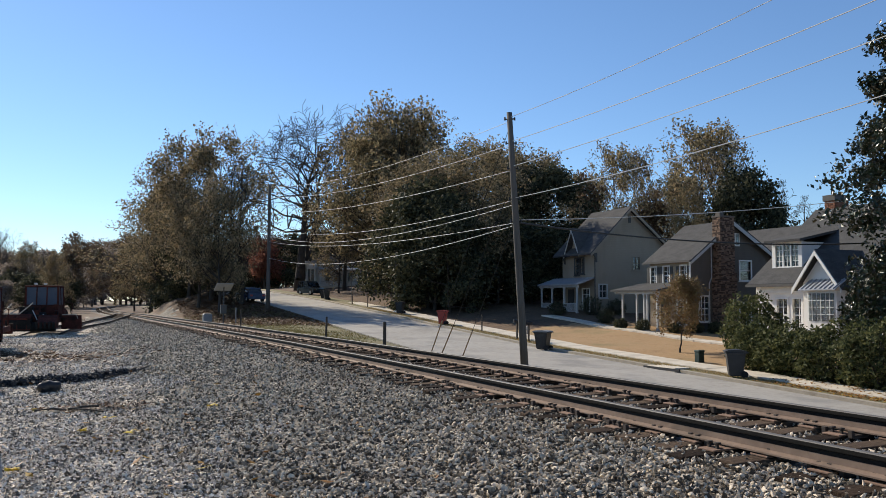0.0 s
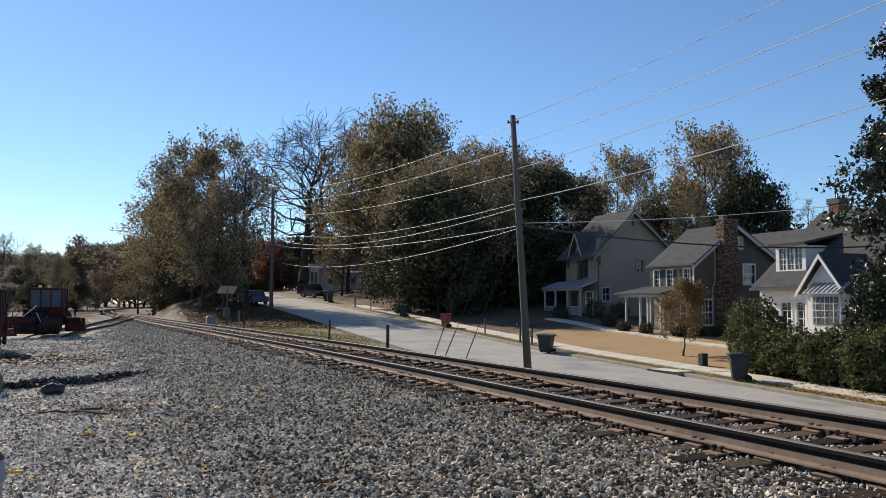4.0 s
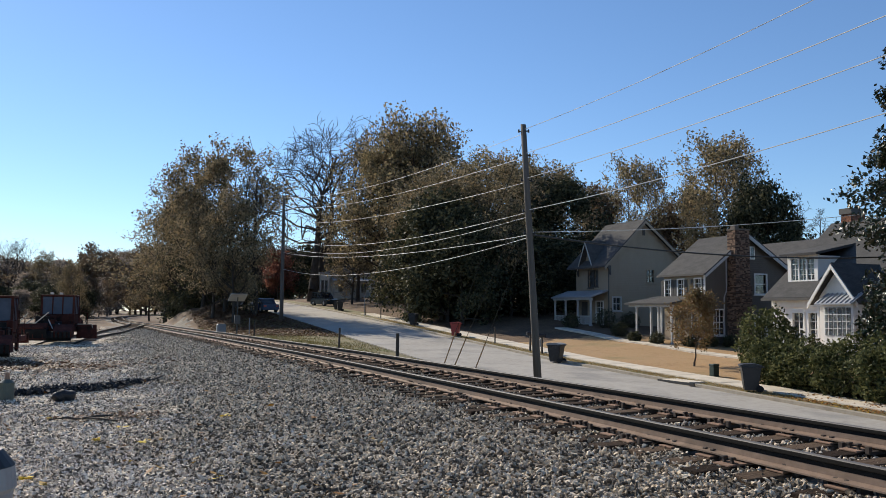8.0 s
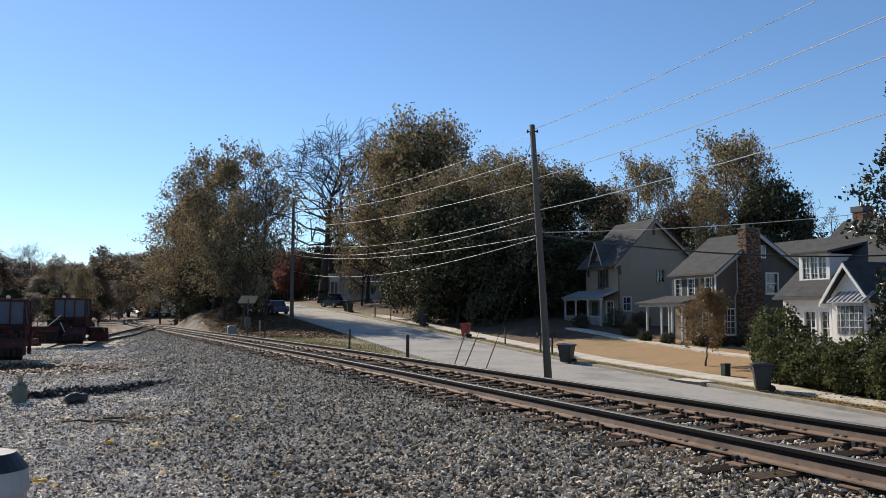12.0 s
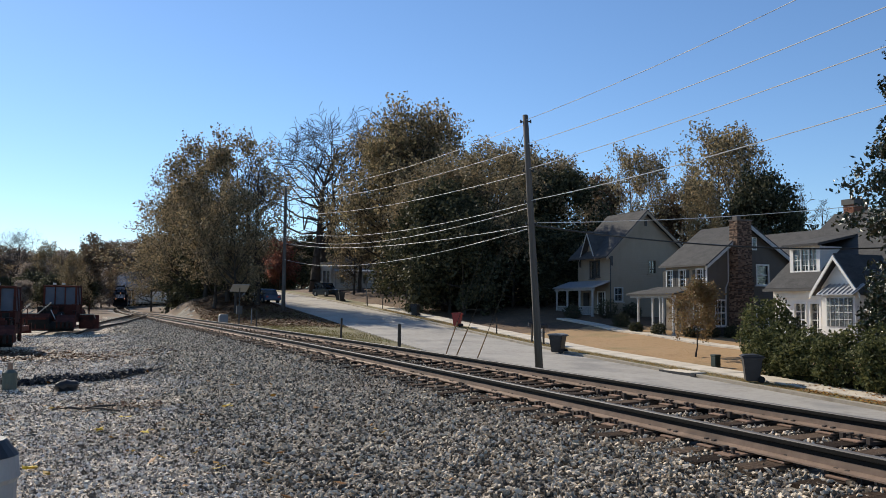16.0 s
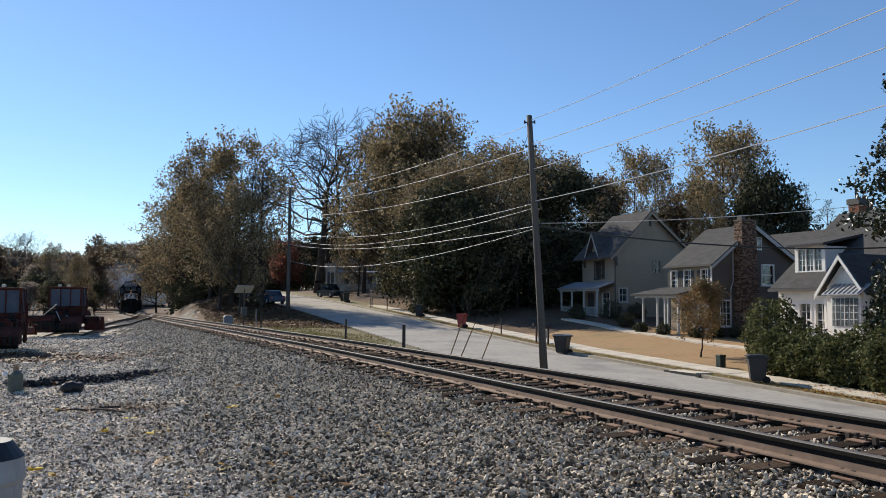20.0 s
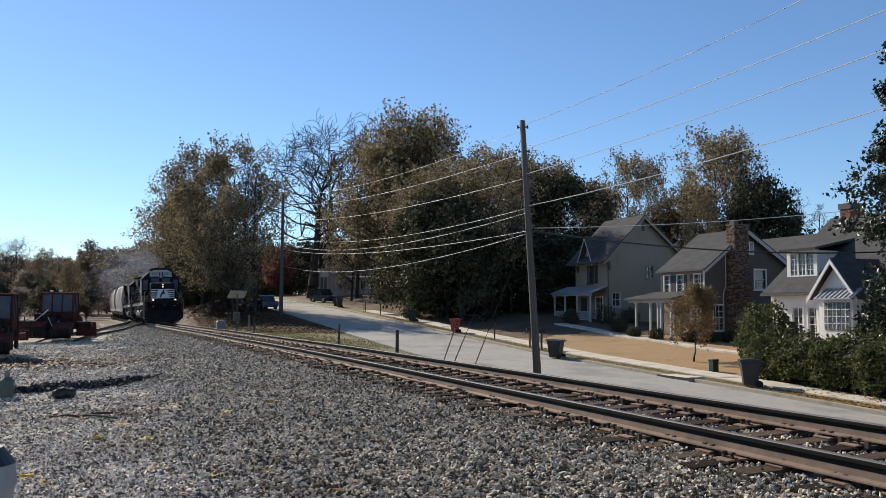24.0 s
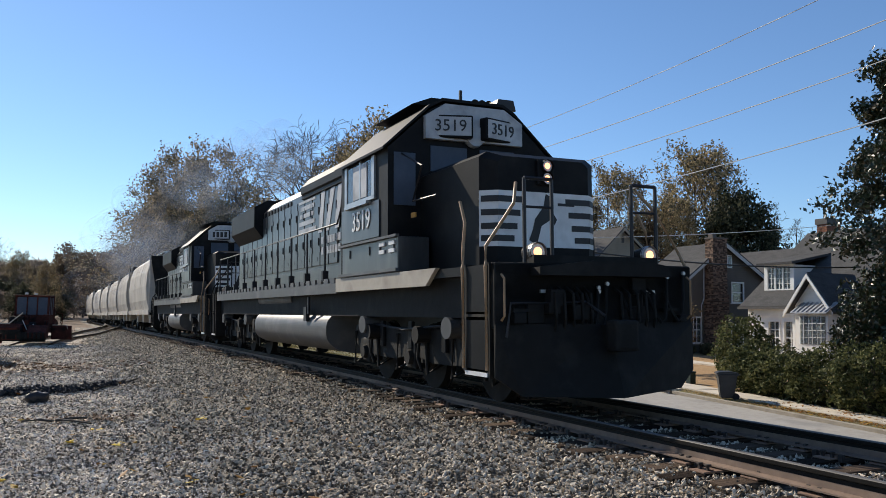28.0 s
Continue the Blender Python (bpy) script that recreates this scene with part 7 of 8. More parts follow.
            part("stripe", bm, M["mark"], nose)
    bm = bmesh.new()
    prism(bm, [(-0.26, 2.2), (-0.14, 2.12), (-0.06, 2.4), (0.1, 2.5), (0.16, 2.42), (0.2, 2.5), (0.12, 2.62), (0.1, 2.82), (0.02, 2.86), (-0.02, 2.68), (-0.16, 2.5), (-0.2, 2.35)], "x", nose_f + 0.008, nose_f + 0.016)
    bx(bm, nose_f + 0.008, nose_f + 0.014, 0.22, 0.5, 2.7, 2.74)
    part("emblem", bm, M["mark"], nose, "plain dark slanted emblem shape")
    # headlights
    bm = bmesh.new()
    bx(bm, nose_f, nose_f + 0.06, -0.14, 0.14, 2.98, 3.34, bevel=0.02)
    hl = part("headlight_housing", bm, M["black"], nose)
    for z in (3.07, 3.25):
        bm = bmesh.new()
        cyl(bm, (nose_f + 0.096, 0, z), (nose_f + 0.102, 0, z), 0.046, 0.04, 18)
        part("headlight", bm, lit, hl, "lit warm headlight")
        bm = bmesh.new()
        cyl(bm, (nose_f + 0.06, 0, z), (nose_f + 0.095, 0, z), 0.082, 0.078, 20)
        part("headlight_lens", bm, M["reflector"], hl, "pale round lamp lens")
        bm = bmesh.new()
        cyl(bm, (nose_f + 0.055, 0, z), (nose_f + 0.12, 0, z), 0.084, 0.084, 20, caps=False)
        cyl(bm, (nose_f + 0.12, 0, z), (nose_f + 0.055, 0, z), 0.09, 0.095, 20, caps=False)
        part("headlight_rim", bm, M["black"], hl)
    for y in (-0.84, 0.9):
        bm = bmesh.new()
        bx(bm, E - 0.26, E - 0.12, y - 0.08, y + 0.08, D, 1.88, bevel=0.015)
        cyl(bm, (E - 0.34, y, 1.94), (E - 0.1, y, 1.94), 0.09, 0.13, 20)
        dl = part("ditch_light_housing", bm, M["black"], ob)
        bm = bmesh.new()
        cyl(bm, (E - 0.1, y, 1.94), (E - 0.085, y, 1.94), 0.112, 0.105, 20)
        part("ditch_light_lens", bm, M["reflector"], dl, "pale round lamp lens")
        bm = bmesh.new()
        cyl(bm, (E - 0.084, y, 1.94), (E - 0.078, y, 1.94), 0.062, 0.056, 18)
        part("ditch_light", bm, lit, dl, "lit warm ditch light")
        bm = bmesh.new()
        cyl(bm, (E - 0.12, y, 1.94), (E - 0.06, y, 1.94), 0.115, 0.115, 20, caps=False)
        cyl(bm, (E - 0.06, y, 1.94), (E - 0.12, y, 1.94), 0.122, 0.13, 20, caps=False)
        part("ditch_light_rim", bm, M["steel"], dl, "worn metal lamp rim")
    # pilot, plough, coupler, steps
    for sx in (1, -1):
        bm = bmesh.new()
        lo, hi = sorted((sx * E, sx * (E - 0.12)))
        bx(bm, lo, hi, -1.5, 1.5, 1.0, D, bevel=0.02)
        bx(bm, lo, hi, -0.95, 0.95, D, D + 0.1)
        part("end_plate", bm, M["grime"], ob)
        bm = bmesh.new()
        for y in (-1, 1):
            pts = [(sx * (E + 0.02), y * 1.5, 0.42), (sx * (E + 0.12), y * 1.2, 0.2), (sx * (E + 0.5), 0.0, 0.16), (sx * (E + 0.2), 0.0, 1.05), (sx * (E + 0.02), y * 1.5, 1.05)]
            a_ = [bm.verts.new(p) for p in pts]
            b_ = [bm.verts.new((p[0] - sx * 0.05, p[1], p[2])) for p in pts]
            bm.faces.new(a_), bm.faces.new(b_[::-1])
            for i in range(5):
                bm.faces.new((a_[i], a_[(i + 1) % 5], b_[(i + 1) % 5], b_[i]))
        part("plough", bm, M["grime"], ob, "oily black steel plough under the coupler")
        bm = bmesh.new()
        lo, hi = sorted((sx * (E - 0.1), sx * (E + 0.42)))
        bx(bm, lo, hi, -0.11, 0.11, 0.78, 1.04, bevel=0.02)
        bx(bm, *sorted((sx * (E + 0.38), sx * (E + 0.6))), -0.19, 0.17, 0.72, 1.1, bevel=0.05)
        part("coupler", bm, M["grime"], ob, "worn black steel coupler")
        bm = bmesh.new()
        prism(bm, [(-1.0, D - 0.16), (1.0, D - 0.16), (0.95, D - 0.02), (0.62, D + 0.03), (-0.2, D + 0.03), (-1.0, D - 0.06)], "x", *sorted((sx * E, sx * (E + 0.22))))
        part("anticlimber", bm, M["grime"], ob)
        for i in range(5):
            for y in (-0.75 + 0.13 * i, 0.75 - 0.13 * i):
                bm = bmesh.new()
                pipe(bm, [(sx * (E + 0.01), y, 1.5), (sx * (E + 0.16), y, 1.42), (sx * (E + 0.18), y, 1.12), (sx * (E + 0.1), y + 0.03, 0.95)], 0.02, 6)
                part("hose", bm, M["grime"], ob, "black hanging brake hose")
        bm = bmesh.new()
        pipe(bm, [(sx * (E + 0.1), -1.4, 0.9), (sx * (E + 0.12), -1.35, 1.3), (sx * (E + 0.14), -0.3, 1.32), (sx * (E + 0.4), -0.2, 1.15)], 0.018, 6)
        part("uncoupling_lever", bm, M["mark"], ob)
        for y in (-1, 1):
            bm = bmesh.new()
            pipe(bm, [(sx * (E + 0.02), y * 1.42, 1.1), (sx * (E + 0.09), y * 1.42, 1.15), (sx * (E + 0.09), y * 1.42, 1.6), (sx * (E + 0.02), y * 1.42, 1.65)], 0.016, 6)
            part("grab_iron", bm, M["railing"], ob)
            bm = bmesh.new()
            bx(bm, *sorted((sx * (E + 0.03), sx * (E + 0.1))), *sorted((y * 0.95, y * 1.3)), 1.2, 1.24)
            part("footboard", bm, M["grime"], ob)
        bm = bmesh.new()
        for y in (-1, 1):
            for c in range(3):
                yy = y * (0.62 + 0.11 * c)
                bx(bm, *sorted((sx * (E + 0.001), sx * (E + 0.03))), yy - 0.035, yy + 0.035, 1.43, 1.47)
        part("socket_cap", bm, M["steel"], ob)
        rc = random.Random(31)
        for k in range(9):
            y0, z0 = rc.uniform(-1.25, 1.25), rc.uniform(1.05, 1.6)
            bm = bmesh.new()
            w0 = rc.uniform(0.05, 0.14)
            bx(bm, *sorted((sx * E, sx * (E + rc.uniform(0.05, 0.16)))), y0 - w0, y0 + w0, z0 - w0 * rc.uniform(0.5, 1.2), z0 + w0, bevel=0.012)
            part("bracket_box", bm, M["grime" if k % 3 else "black"], ob)
        for k in range(6):
            y0 = rc.uniform(-1.1, 1.1)
            bm = bmesh.new()
            pts = [(sx * (E + 0.02 + 0.13 * math.sin(math.pi * u)), y0 + 0.34 * u, 1.45 - 0.5 * math.sin(math.pi * u) + 0.05 * k * u) for u in (0, 0.2, 0.4, 0.6, 0.8, 1.0)]
            pipe(bm, pts, 0.022, 6)
            part("looped_hose", bm, M["grime"], ob, "black looped rubber hose")
            bm = bmesh.new()
            cyl(bm, pts[-1], (pts[-1][0] + sx * 0.03, pts[-1][1], pts[-1][2]), 0.03, 0.026, 8)
            part("hose_clamp", bm, M["steel"], ob)
        for y in (-1, 1):
            bm = bmesh.new()
            lo, hi = sorted((y * 1.08, y * 1.52))
            bx(bm, *sorted((sx * (E - 0.72), sx * (E - 0.76))), lo, hi, 0.4, D)
            st = part("step_well", bm, M["grime"], ob, "black corner step well")
            bm = bmesh.new()
            bx(bm, *sorted((sx * (E - 0.1), sx * (E - 0.14))), lo, hi, 0.4, D)
            part("step_side", bm, M["grime"], st)
            for z in (0.42, 0.78, 1.14, 1.48):
                bm = bmesh.new()
                bx(bm, *sorted((sx * (E - 0.14), sx * (E - 0.72))), lo, hi, z, z + 0.035)
                part("tread", bm, M["grime"], st)
            bm = bmesh.new()
            bx(bm, *sorted((sx * (E - 0.14), sx * (E - 0.72))), y * 1.53 - 0.01, y * 1.53 + 0.01, 0.42, 0.47)
            part("step_edge", bm, M["white"], st)
            bm = bmesh.new()
            bx(bm, *sorted((sx * (E - 0.14), sx * (E - 0.72))), *sorted((y * 1.50, y * 1.525)), 0.5, 1.1)
            bx(bm, *sorted((sx * (E - 0.14), sx * (E - 0.72))), *sorted((y * 1.50, y * 1.525)), 1.2, D - 0.03)
            part("step_panel", bm, M["black"], st, "black plate closing the side of the steps")
            for dx, z1 in ((0.12, 2.55), (0.74, 2.35)):
                bm = bmesh.new()
                x = sx * (E - dx)
                pipe(bm, [(x, y * 1.55, 0.5), (x, y * 1.56, 1.75), (x - sx * 0.1, y * 1.5, 2.0), (x - sx * (0.12 if dx > 0.5 else 0.1), y * (1.46 if dx > 0.5 else 1.1), z1), (x - sx * 0.3, y * (1.44 if dx > 0.5 else 0.95), z1 + 0.3)], 0.022, 7)
                part("grab_iron", bm, M["railing"] if sx > 0 else M["black"], ob, "brown corner grab iron")
            bm = bmesh.new()
            for yy in (0.62, 1.02):
                pipe(bm, [(sx * (E - 0.1), y * yy, D), (sx * (E - 0.1), y * yy, 2.86)], 0.025, 6)
            pipe(bm, [(sx * (E - 0.1), y * 0.62, 2.86), (sx * (E - 0.1), y * 1.02, 2.86)], 0.025, 6)
            pipe(bm, [(sx * (E - 0.1), y * 0.62, 2.5), (sx * (E - 0.1), y * 1.02, 2.5)], 0.018, 6)
            part("end_rail", bm, M["mark"], ob)
    bm = bmesh.new()
    pipe(bm, [(nose_b + 0.05, -1.3, 3.72), (nose_b + 0.85, -1.3, 3.4), (nose_b + 0.5, -1.3, 2.9), (nose_b + 1.25, -1.25, 2.9)], 0.018, 6)
    part("mirror_arm", bm, M["mark"], cab)
    # handrails along the hood
    for y in (-1, 1):
        bm = bmesh.new()
        k = -E + 1.2
        while k < cab_b - 0.1:
            pipe(bm, [(k, y * 1.47, D - 0.05), (k, y * 1.47, 2.86)], 0.021, 6)
            bx(bm, k - 0.05, k + 0.05, y * 1.47 - 0.06, y * 1.47 + 0.06, D, D + 0.2)
            k += 1.28
        pipe(bm, [(-E + 1.0, y * 1.45, 2.2), (-E + 1.2, y * 1.47, 2.86), (cab_b - 0.4, y * 1.47, 2.86), (cab_b - 0.1, y * 1.47, 3.2), (cab_b, y * 1.5, 3.55)], 0.02, 6)
        part("handrail", bm, M["mark"], ob, "thin black walkway handrail")
    # fuel tank and reservoirs
    bm = bmesh.new()
    th0, th1 = -tc + 3.15, tc - 3.65
    prof = []
    for k in range(108):
        ca, sa = math.cos(2 * math.pi * (k + 0.5) / 108), math.sin(2 * math.pi * (k + 0.5) / 108)
        prof.append((math.copysign(1.46 * abs(ca) ** 0.55, ca), 0.83 + math.copysign(0.48 * abs(sa) ** 0.75, sa)))
    prism(bm, prof, "x", th0, th1)
    tk = part("fuel_tank", bm, M["tank"], ob, "grey dusty rounded fuel tank", smooth=False)
    bm = bmesh.new()
    bx(bm, th1 - 1.5, th1 - 1.3, -1.5, -1.42, 1.0, 1.3)
    pipe(bm, [(th1 - 1.1, -1.5, 1.15), (th1 - 1.1, -1.5, 1.5)], 0.03, 6)
    part("filler", bm, M["mark"], tk)
    for y in (-1.22, 1.22):
        bm = bmesh.new()
        cyl(bm, (th0 + 0.05, y, 1.5), (th0 + 3.4, y, 1.5), 0.17, 0.17, 16)
        part("air_reservoir", bm, M["tank"], ob, "grey cylindrical air reservoir above the tank", smooth=False)
    for cx_ in (-tc, tc):
        truck(ob, cx_, axles, gap)
    # roof fittings
    bm = bmesh.new()
    for i in range(3):
        cyl(bm, (cab_b + 1.0, 0.5 + 0.14 * i, 4.9), (cab_b + 1.5, 0.5 + 0.14 * i, 4.92), 0.03, 0.09, 12)
    bx(bm, cab_b + 1.0, cab_b + 1.2, 0.42, 0.85, 4.7, 4.87)
    part("horn", bm, M["grime"], cab)
    bm = bmesh.new()
    pipe(bm, [(nose_b - 0.25, -0.1, 4.66), (nose_b - 0.25, -0.1, 4.95)], 0.03, 6)
    prism(bm, [(0.5, 4.66), (0.9, 4.66), (0.85, 4.84), (0.55, 4.84)], "x", nose_b - 0.5, nose_b - 0.1)
    part("antenna", bm, M["mark"], cab)
    bm = bmesh.new()
    cyl(bm, (nose_f - 0.9, 0.9, 2.2), (nose_f - 0.9, 1.25, 2.2), 0.18, 0.18, 14)
    bx(bm, nose_f - 1.2, nose_f - 0.6, 0.96, 1.3, D, 2.35, bevel=0.05)
    part("porch_box", bm, M["black"], ob)
    bm = bmesh.new()
    bx(bm, nose_b + 0.3, nose_b + 0.45, -1.25, -1.22, 2.66, 2.74)
    part("grab_plate", bm, M["yellow"], ob)
    return ob


def hopper_car():
    ob = thing("hopper_car", "pale grey covered hopper car with curved sides", "freight car", "hopper cars")
    L = 6.9
    bm = bmesh.new()
    rings = []
    for x, k in ((-L + 0.9, 0.0), (-L + 0.9, 1.0), (-2.3, 1.0), (-2.2, 0.93), (-2.1, 1.0), (2.1, 1.0), (2.2, 0.93), (2.3, 1.0), (L - 0.9, 1.0), (L - 0.9, 0.0)):
        k = max(k, 0.001)
        prof = [(-1.45, 1.35), (-1.58, 1.9), (-1.62, 2.7), (-1.55, 3.5), (-1.35, 4.15), (-1.0, 4.45), (1.0, 4.45), (1.35, 4.15), (1.55, 3.5), (1.62, 2.7), (1.58, 1.9), (1.45, 1.35)]
        rings.append([bm.verts.new((x, y * (k if k > 0.5 else 0.01), 2.8 + (z - 2.8) * (1 if k > 0.5 else 0.01))) for y, z in prof])
    for a_, b_ in zip(rings, rings[1:]):
        for i in range(12):
            j = (i + 1) % 12
            bm.faces.new((a_[i], a_[j], b_[j], b_[i]))
    part("body", bm, M["hopper"], ob, smooth=False)
    for y in (-1, 1):
        bm = bmesh.new()
        bx(bm, -L, L, y * 1.5 - 0.06, y * 1.5 + 0.06, 1.08, 1.36)
        part("side_sill", bm, M["hopper"], ob)
        for x in (-L + 0.5, L - 0.5):
            bm = bmesh.new()
            bx(bm, x - 0.05, x + 0.05, y * 1.45 - 0.04, y * 1.45 + 0.04, 1.1, 4.4)
            for z in np.arange(1.5, 4.3, 0.42):
                pipe(bm, [(x - 0.4, y * 1.5, z), (x + 0.02, y * 1.5, z)], 0.018, 5)
            part("ladder", bm, M["hopper"], ob)
    for x, sx in ((-L + 0.9, -1), (L - 0.9, 1)):
        bm = bmesh.new()
        bx(bm, *sorted((x, x + sx * 0.95)), -1.5, 1.5, 1.05, 1.2)
        prism(bm, [(-1.4, 4.4), (1.4, 4.4), (0.9, 1.2), (-0.9, 1.2)], "x", *sorted((x + sx * 0.02, x + sx * 0.1)))
        bx(bm, *sorted((x + sx * 0.9, x + sx * 1.35)), -0.15, 0.15, 0.75, 1.05)
        part("end_frame", bm, M["grime"], ob)
    bm = bmesh.new()
    bx(bm, -L + 0.4, L - 0.4, -0.75, -0.45, 4.6, 4.64)
    bx(bm, -L + 0.4, L - 0.4, 0.45, 0.75, 4.6, 4.64)
    for x in np.arange(-L + 0.5, L, 1.3):
        bx(bm, x, x + 0.06, -0.75, 0.75, 4.44, 4.6)
    part("running_board", bm, M["steel"], ob)
    bm = bmesh.new()
    for y in (-0.98, 0.98):
        pipe(bm, [(-L + 0.4, y, 4.78), (L - 0.4, y, 4.78)], 0.02, 5)
    part("roof_rail", bm, M["grime"], ob)
    for x in (-4.0, 0, 4.0):
        bm = bmesh.new()
        v = bx(bm, -0.35, 0.35, -0.5, 0.5, 0.55, 0.65)
        w = bx(bm, -1.1, 1.1, -1.3, 1.3, 1.2, 1.36)
        prism(bm, [(-1.0, 1.3), (1.0, 1.3), (0.35, 0.6), (-0.35, 0.6)], "y", -1.2, 1.2)
        bmesh.ops.translate(bm, vec=(x, 0, 0), verts=bm.verts)
        part("outlet_hopper", bm, M["hopper"], ob)
    for x in (-L + 1.6, L - 1.6):
        bm = bmesh.new()
        for y in (-1.0, 1.0):
            prism(bm, [(-1.15, 0.62), (-0.4, 0.72), (0.4, 0.72), (1.15, 0.62), (1.15, 0.45), (0.45, 0.3), (-0.45, 0.3), (-1.15, 0.45)], "y", y - 0.08, y + 0.08)
        bmesh.ops.translate(bm, vec=(x, 0, 0), verts=bm.verts)
        tr = part("truck", bm, M["grime"], ob)
        for dx in (-0.88, 0.88):
            b2 = bmesh.new()
            wheelset(b2, x + dx, 0.42)
            part("wheelset", b2, M["grime"], tr)
    return ob


def train_rows(offset, half, rise=0.0):
    """Rows for a vehicle whose middle is offset metres behind the leading light; half: half its truck spacing."""
    rows = []
    for t in [0, 4, 8, 10] + [10 + 0.5 * i for i in range(1, 37)]:
        s = 2.749 + 15.91 * (28 - t) - 0.0354 * (28 - t) ** 2 + offset
        xa, ya, za, _ = track(s - half)
        xb, yb, zb, _ = track(s + half)
        yaw, pitch = math.degrees(math.atan2(ya - yb, xa - xb)), -math.degrees(math.atan2(za - zb, 2 * half))
        rows.append((t, Matrix.Translation(((xa + xb) / 2, (ya + yb) / 2, (za + zb) / 2)) @ pose(0, 0, 0, 0, 0, yaw) @ pose(0, 0, 0, 0, pitch, 0) @ pose(0, 0, 0, math.degrees(CANT / 1.51), 0, 0)))
    return rows


leader = locomotive("black six-axle diesel locomotive with white striped nose and lit headlights", "3519", 9.85, 6.6, 3, 2.05)
second = locomotive("black four-axle diesel locomotive coupled behind the leader", "", 8.45, 5.3, 2, 2.7)
hopper0 = hopper_car()
hoppers = [hopper0] + [copy_thing(hopper0, Matrix()) for _ in range(7)]


# ---- pavement slabs, path, storm drain ----
pavement = thing("pavement", "pale concrete pavement of separate slabs", "pavement", kind="structure")
sm = bmesh.new()
bx(sm, -0.78, 0.78, -0.747, 0.747, -0.12, 0.0, bevel=0.012)
slab0 = None
for i, s in enumerate(np.arange(-8, 78, 1.5)):
    zc, slope = float(road_z(s)), (float(road_z(s + 1)) - float(road_z(s - 1))) / 2
    p = at(s, 21.25)
    m = pose(p.x, p.y, zc + 0.19 + random.uniform(-0.008, 0.008), 0, 0, TURN) @ pose(0, 0, 0, math.degrees(math.atan(slope)) + random.uniform(-0.3, 0.3), 0, 0)
    if slab0 is None:
        slab0 = part("slab", sm, M["concrete"], pavement)
        o = slab0
    else:
        o = new("slab", slab0.data)
        o.parent = pavement
    o.matrix_basis = m
path = thing("garden_path", "pale concrete path in front of the houses", "path", kind="structure")
pm = bmesh.new()
bx(pm, -0.6, 0.6, -0.748, 0.748, -0.2, 0.0, bevel=0.008)
first = None
for i, s in enumerate(np.arange(28.5, 52, 1.5)):
    n = 30.0 - 0.02 * (s - 28)
    tilt = math.degrees(math.atan(float(ground_z(s + 0.75, n) - ground_z(s - 0.75, n)) / 1.5))
    m = on_ground(s, n, 0.07) @ pose(0, 0, 0, tilt, 0, 0)
    if first is None:
        first = part("slab", pm, M["concrete"], path)
        o = first
    else:
        o = new("slab", first.data)
        o.parent = path
    o.matrix_basis = m
bm = bmesh.new()
for a_, b_, c in ((19.9, 23.2, 0.03),):
    v = bx(bm, -1.0, 1.0, -0.42, 0.5, -0.1, 0.16, bevel=0.03)
tagged(part("storm_drain", bm, M["concrete"]), "concrete storm drain inlet in the kerb", "drain", kind="structure").matrix_basis = street(24.2, 19.55, float(road_z(24.2)) + 0.0, 90)
bm = bmesh.new()
bx(bm, -1.3, 1.3, 0.44, 0.51, -0.02, 0.1)
tagged(part("drain_opening", bm, M["mark"]), "dark slot of the storm drain", "drain", kind="structure").matrix_basis = street(24.2, 19.55, float(road_z(24.2)) + 0.03, 90)

# ---- ties with plates and spikes ----
tm = bmesh.new()
bx(tm, -0.115, 0.115, -1.36, 1.3, -0.17, 0.0, bevel=0.014)
pm = bmesh.new()
bx(pm, -0.1, 0.1, -0.19, 0.19, 0.0, 0.016, bevel=0.004)
bx(pm, -0.095, 0.095, -0.09, -0.075, 0.018, 0.028)
bx(pm, -0.095, 0.095, 0.075, 0.09, 0.018, 0.028)
km = bmesh.new()
for x, y in ((-0.055, -0.1), (0.055, 0.1), (0.05, -0.105), (-0.05, 0.105)):
    bx(km, x - 0.012, x + 0.012, y - 0.012, y + 0.012, 0.015, 0.062)
    bx(km, x - 0.02, x + 0.02, y - 0.028, y + 0.024, 0.054, 0.072, bevel=0.005)
am = bmesh.new()
for x in (-0.15, 0.15):
    bx(am, x - 0.018, x + 0.018, -0.1, 0.1, -0.02, 0.012)
    bx(am, x - 0.022, x + 0.022, -0.115, -0.075, -0.01, 0.055)
    bx(am, x - 0.022, x + 0.022, 0.075, 0.115, -0.01, 0.055)
meshes = {}
for nm, b, mt in (("tie", tm, "tie"), ("tie_plate", pm, "plate"), ("spikes", km, "spike"), ("rail_anchor", am, "spike")):
    mesh = bpy.data.meshes.new(nm)
    b.to_mesh(mesh)
    b.free()
    mesh.materials.append(M[mt])
    meshes[nm] = mesh
rt = random.Random(9)
s, far_ties, tie_s = -6.0, [], []
count = 0
while s < 330:
    x, y, z, t = track(s)
    tie_s.append(s)
    m = pose(x, y, z - 0.195 - rt.uniform(0, 0.02), 0, 0, math.degrees(t)) @ pose(0, rt.uniform(-0.12, 0.1), 0, math.degrees(CANT / 1.51) * -1, 0, rt.uniform(-2.2, 2.2))
    if count < 300:
        o = new("tie", meshes["tie"])
        o.parent = railway
        o.matrix_basis = m
        count += 1
        if s < 40:
            for ny in (-0.755, 0.755):
                for nm in ("tie_plate", "spikes") + (("rail_anchor",) if s < 22 and rt.random() < 0.6 else ()):
                    c = new(nm, meshes[nm])
                    c.parent = o
                    c.matrix_basis = pose(0, ny, 0.004)
    else:
        far_ties.append(m)
    s += 0.512 * rt.uniform(0.82, 1.2)


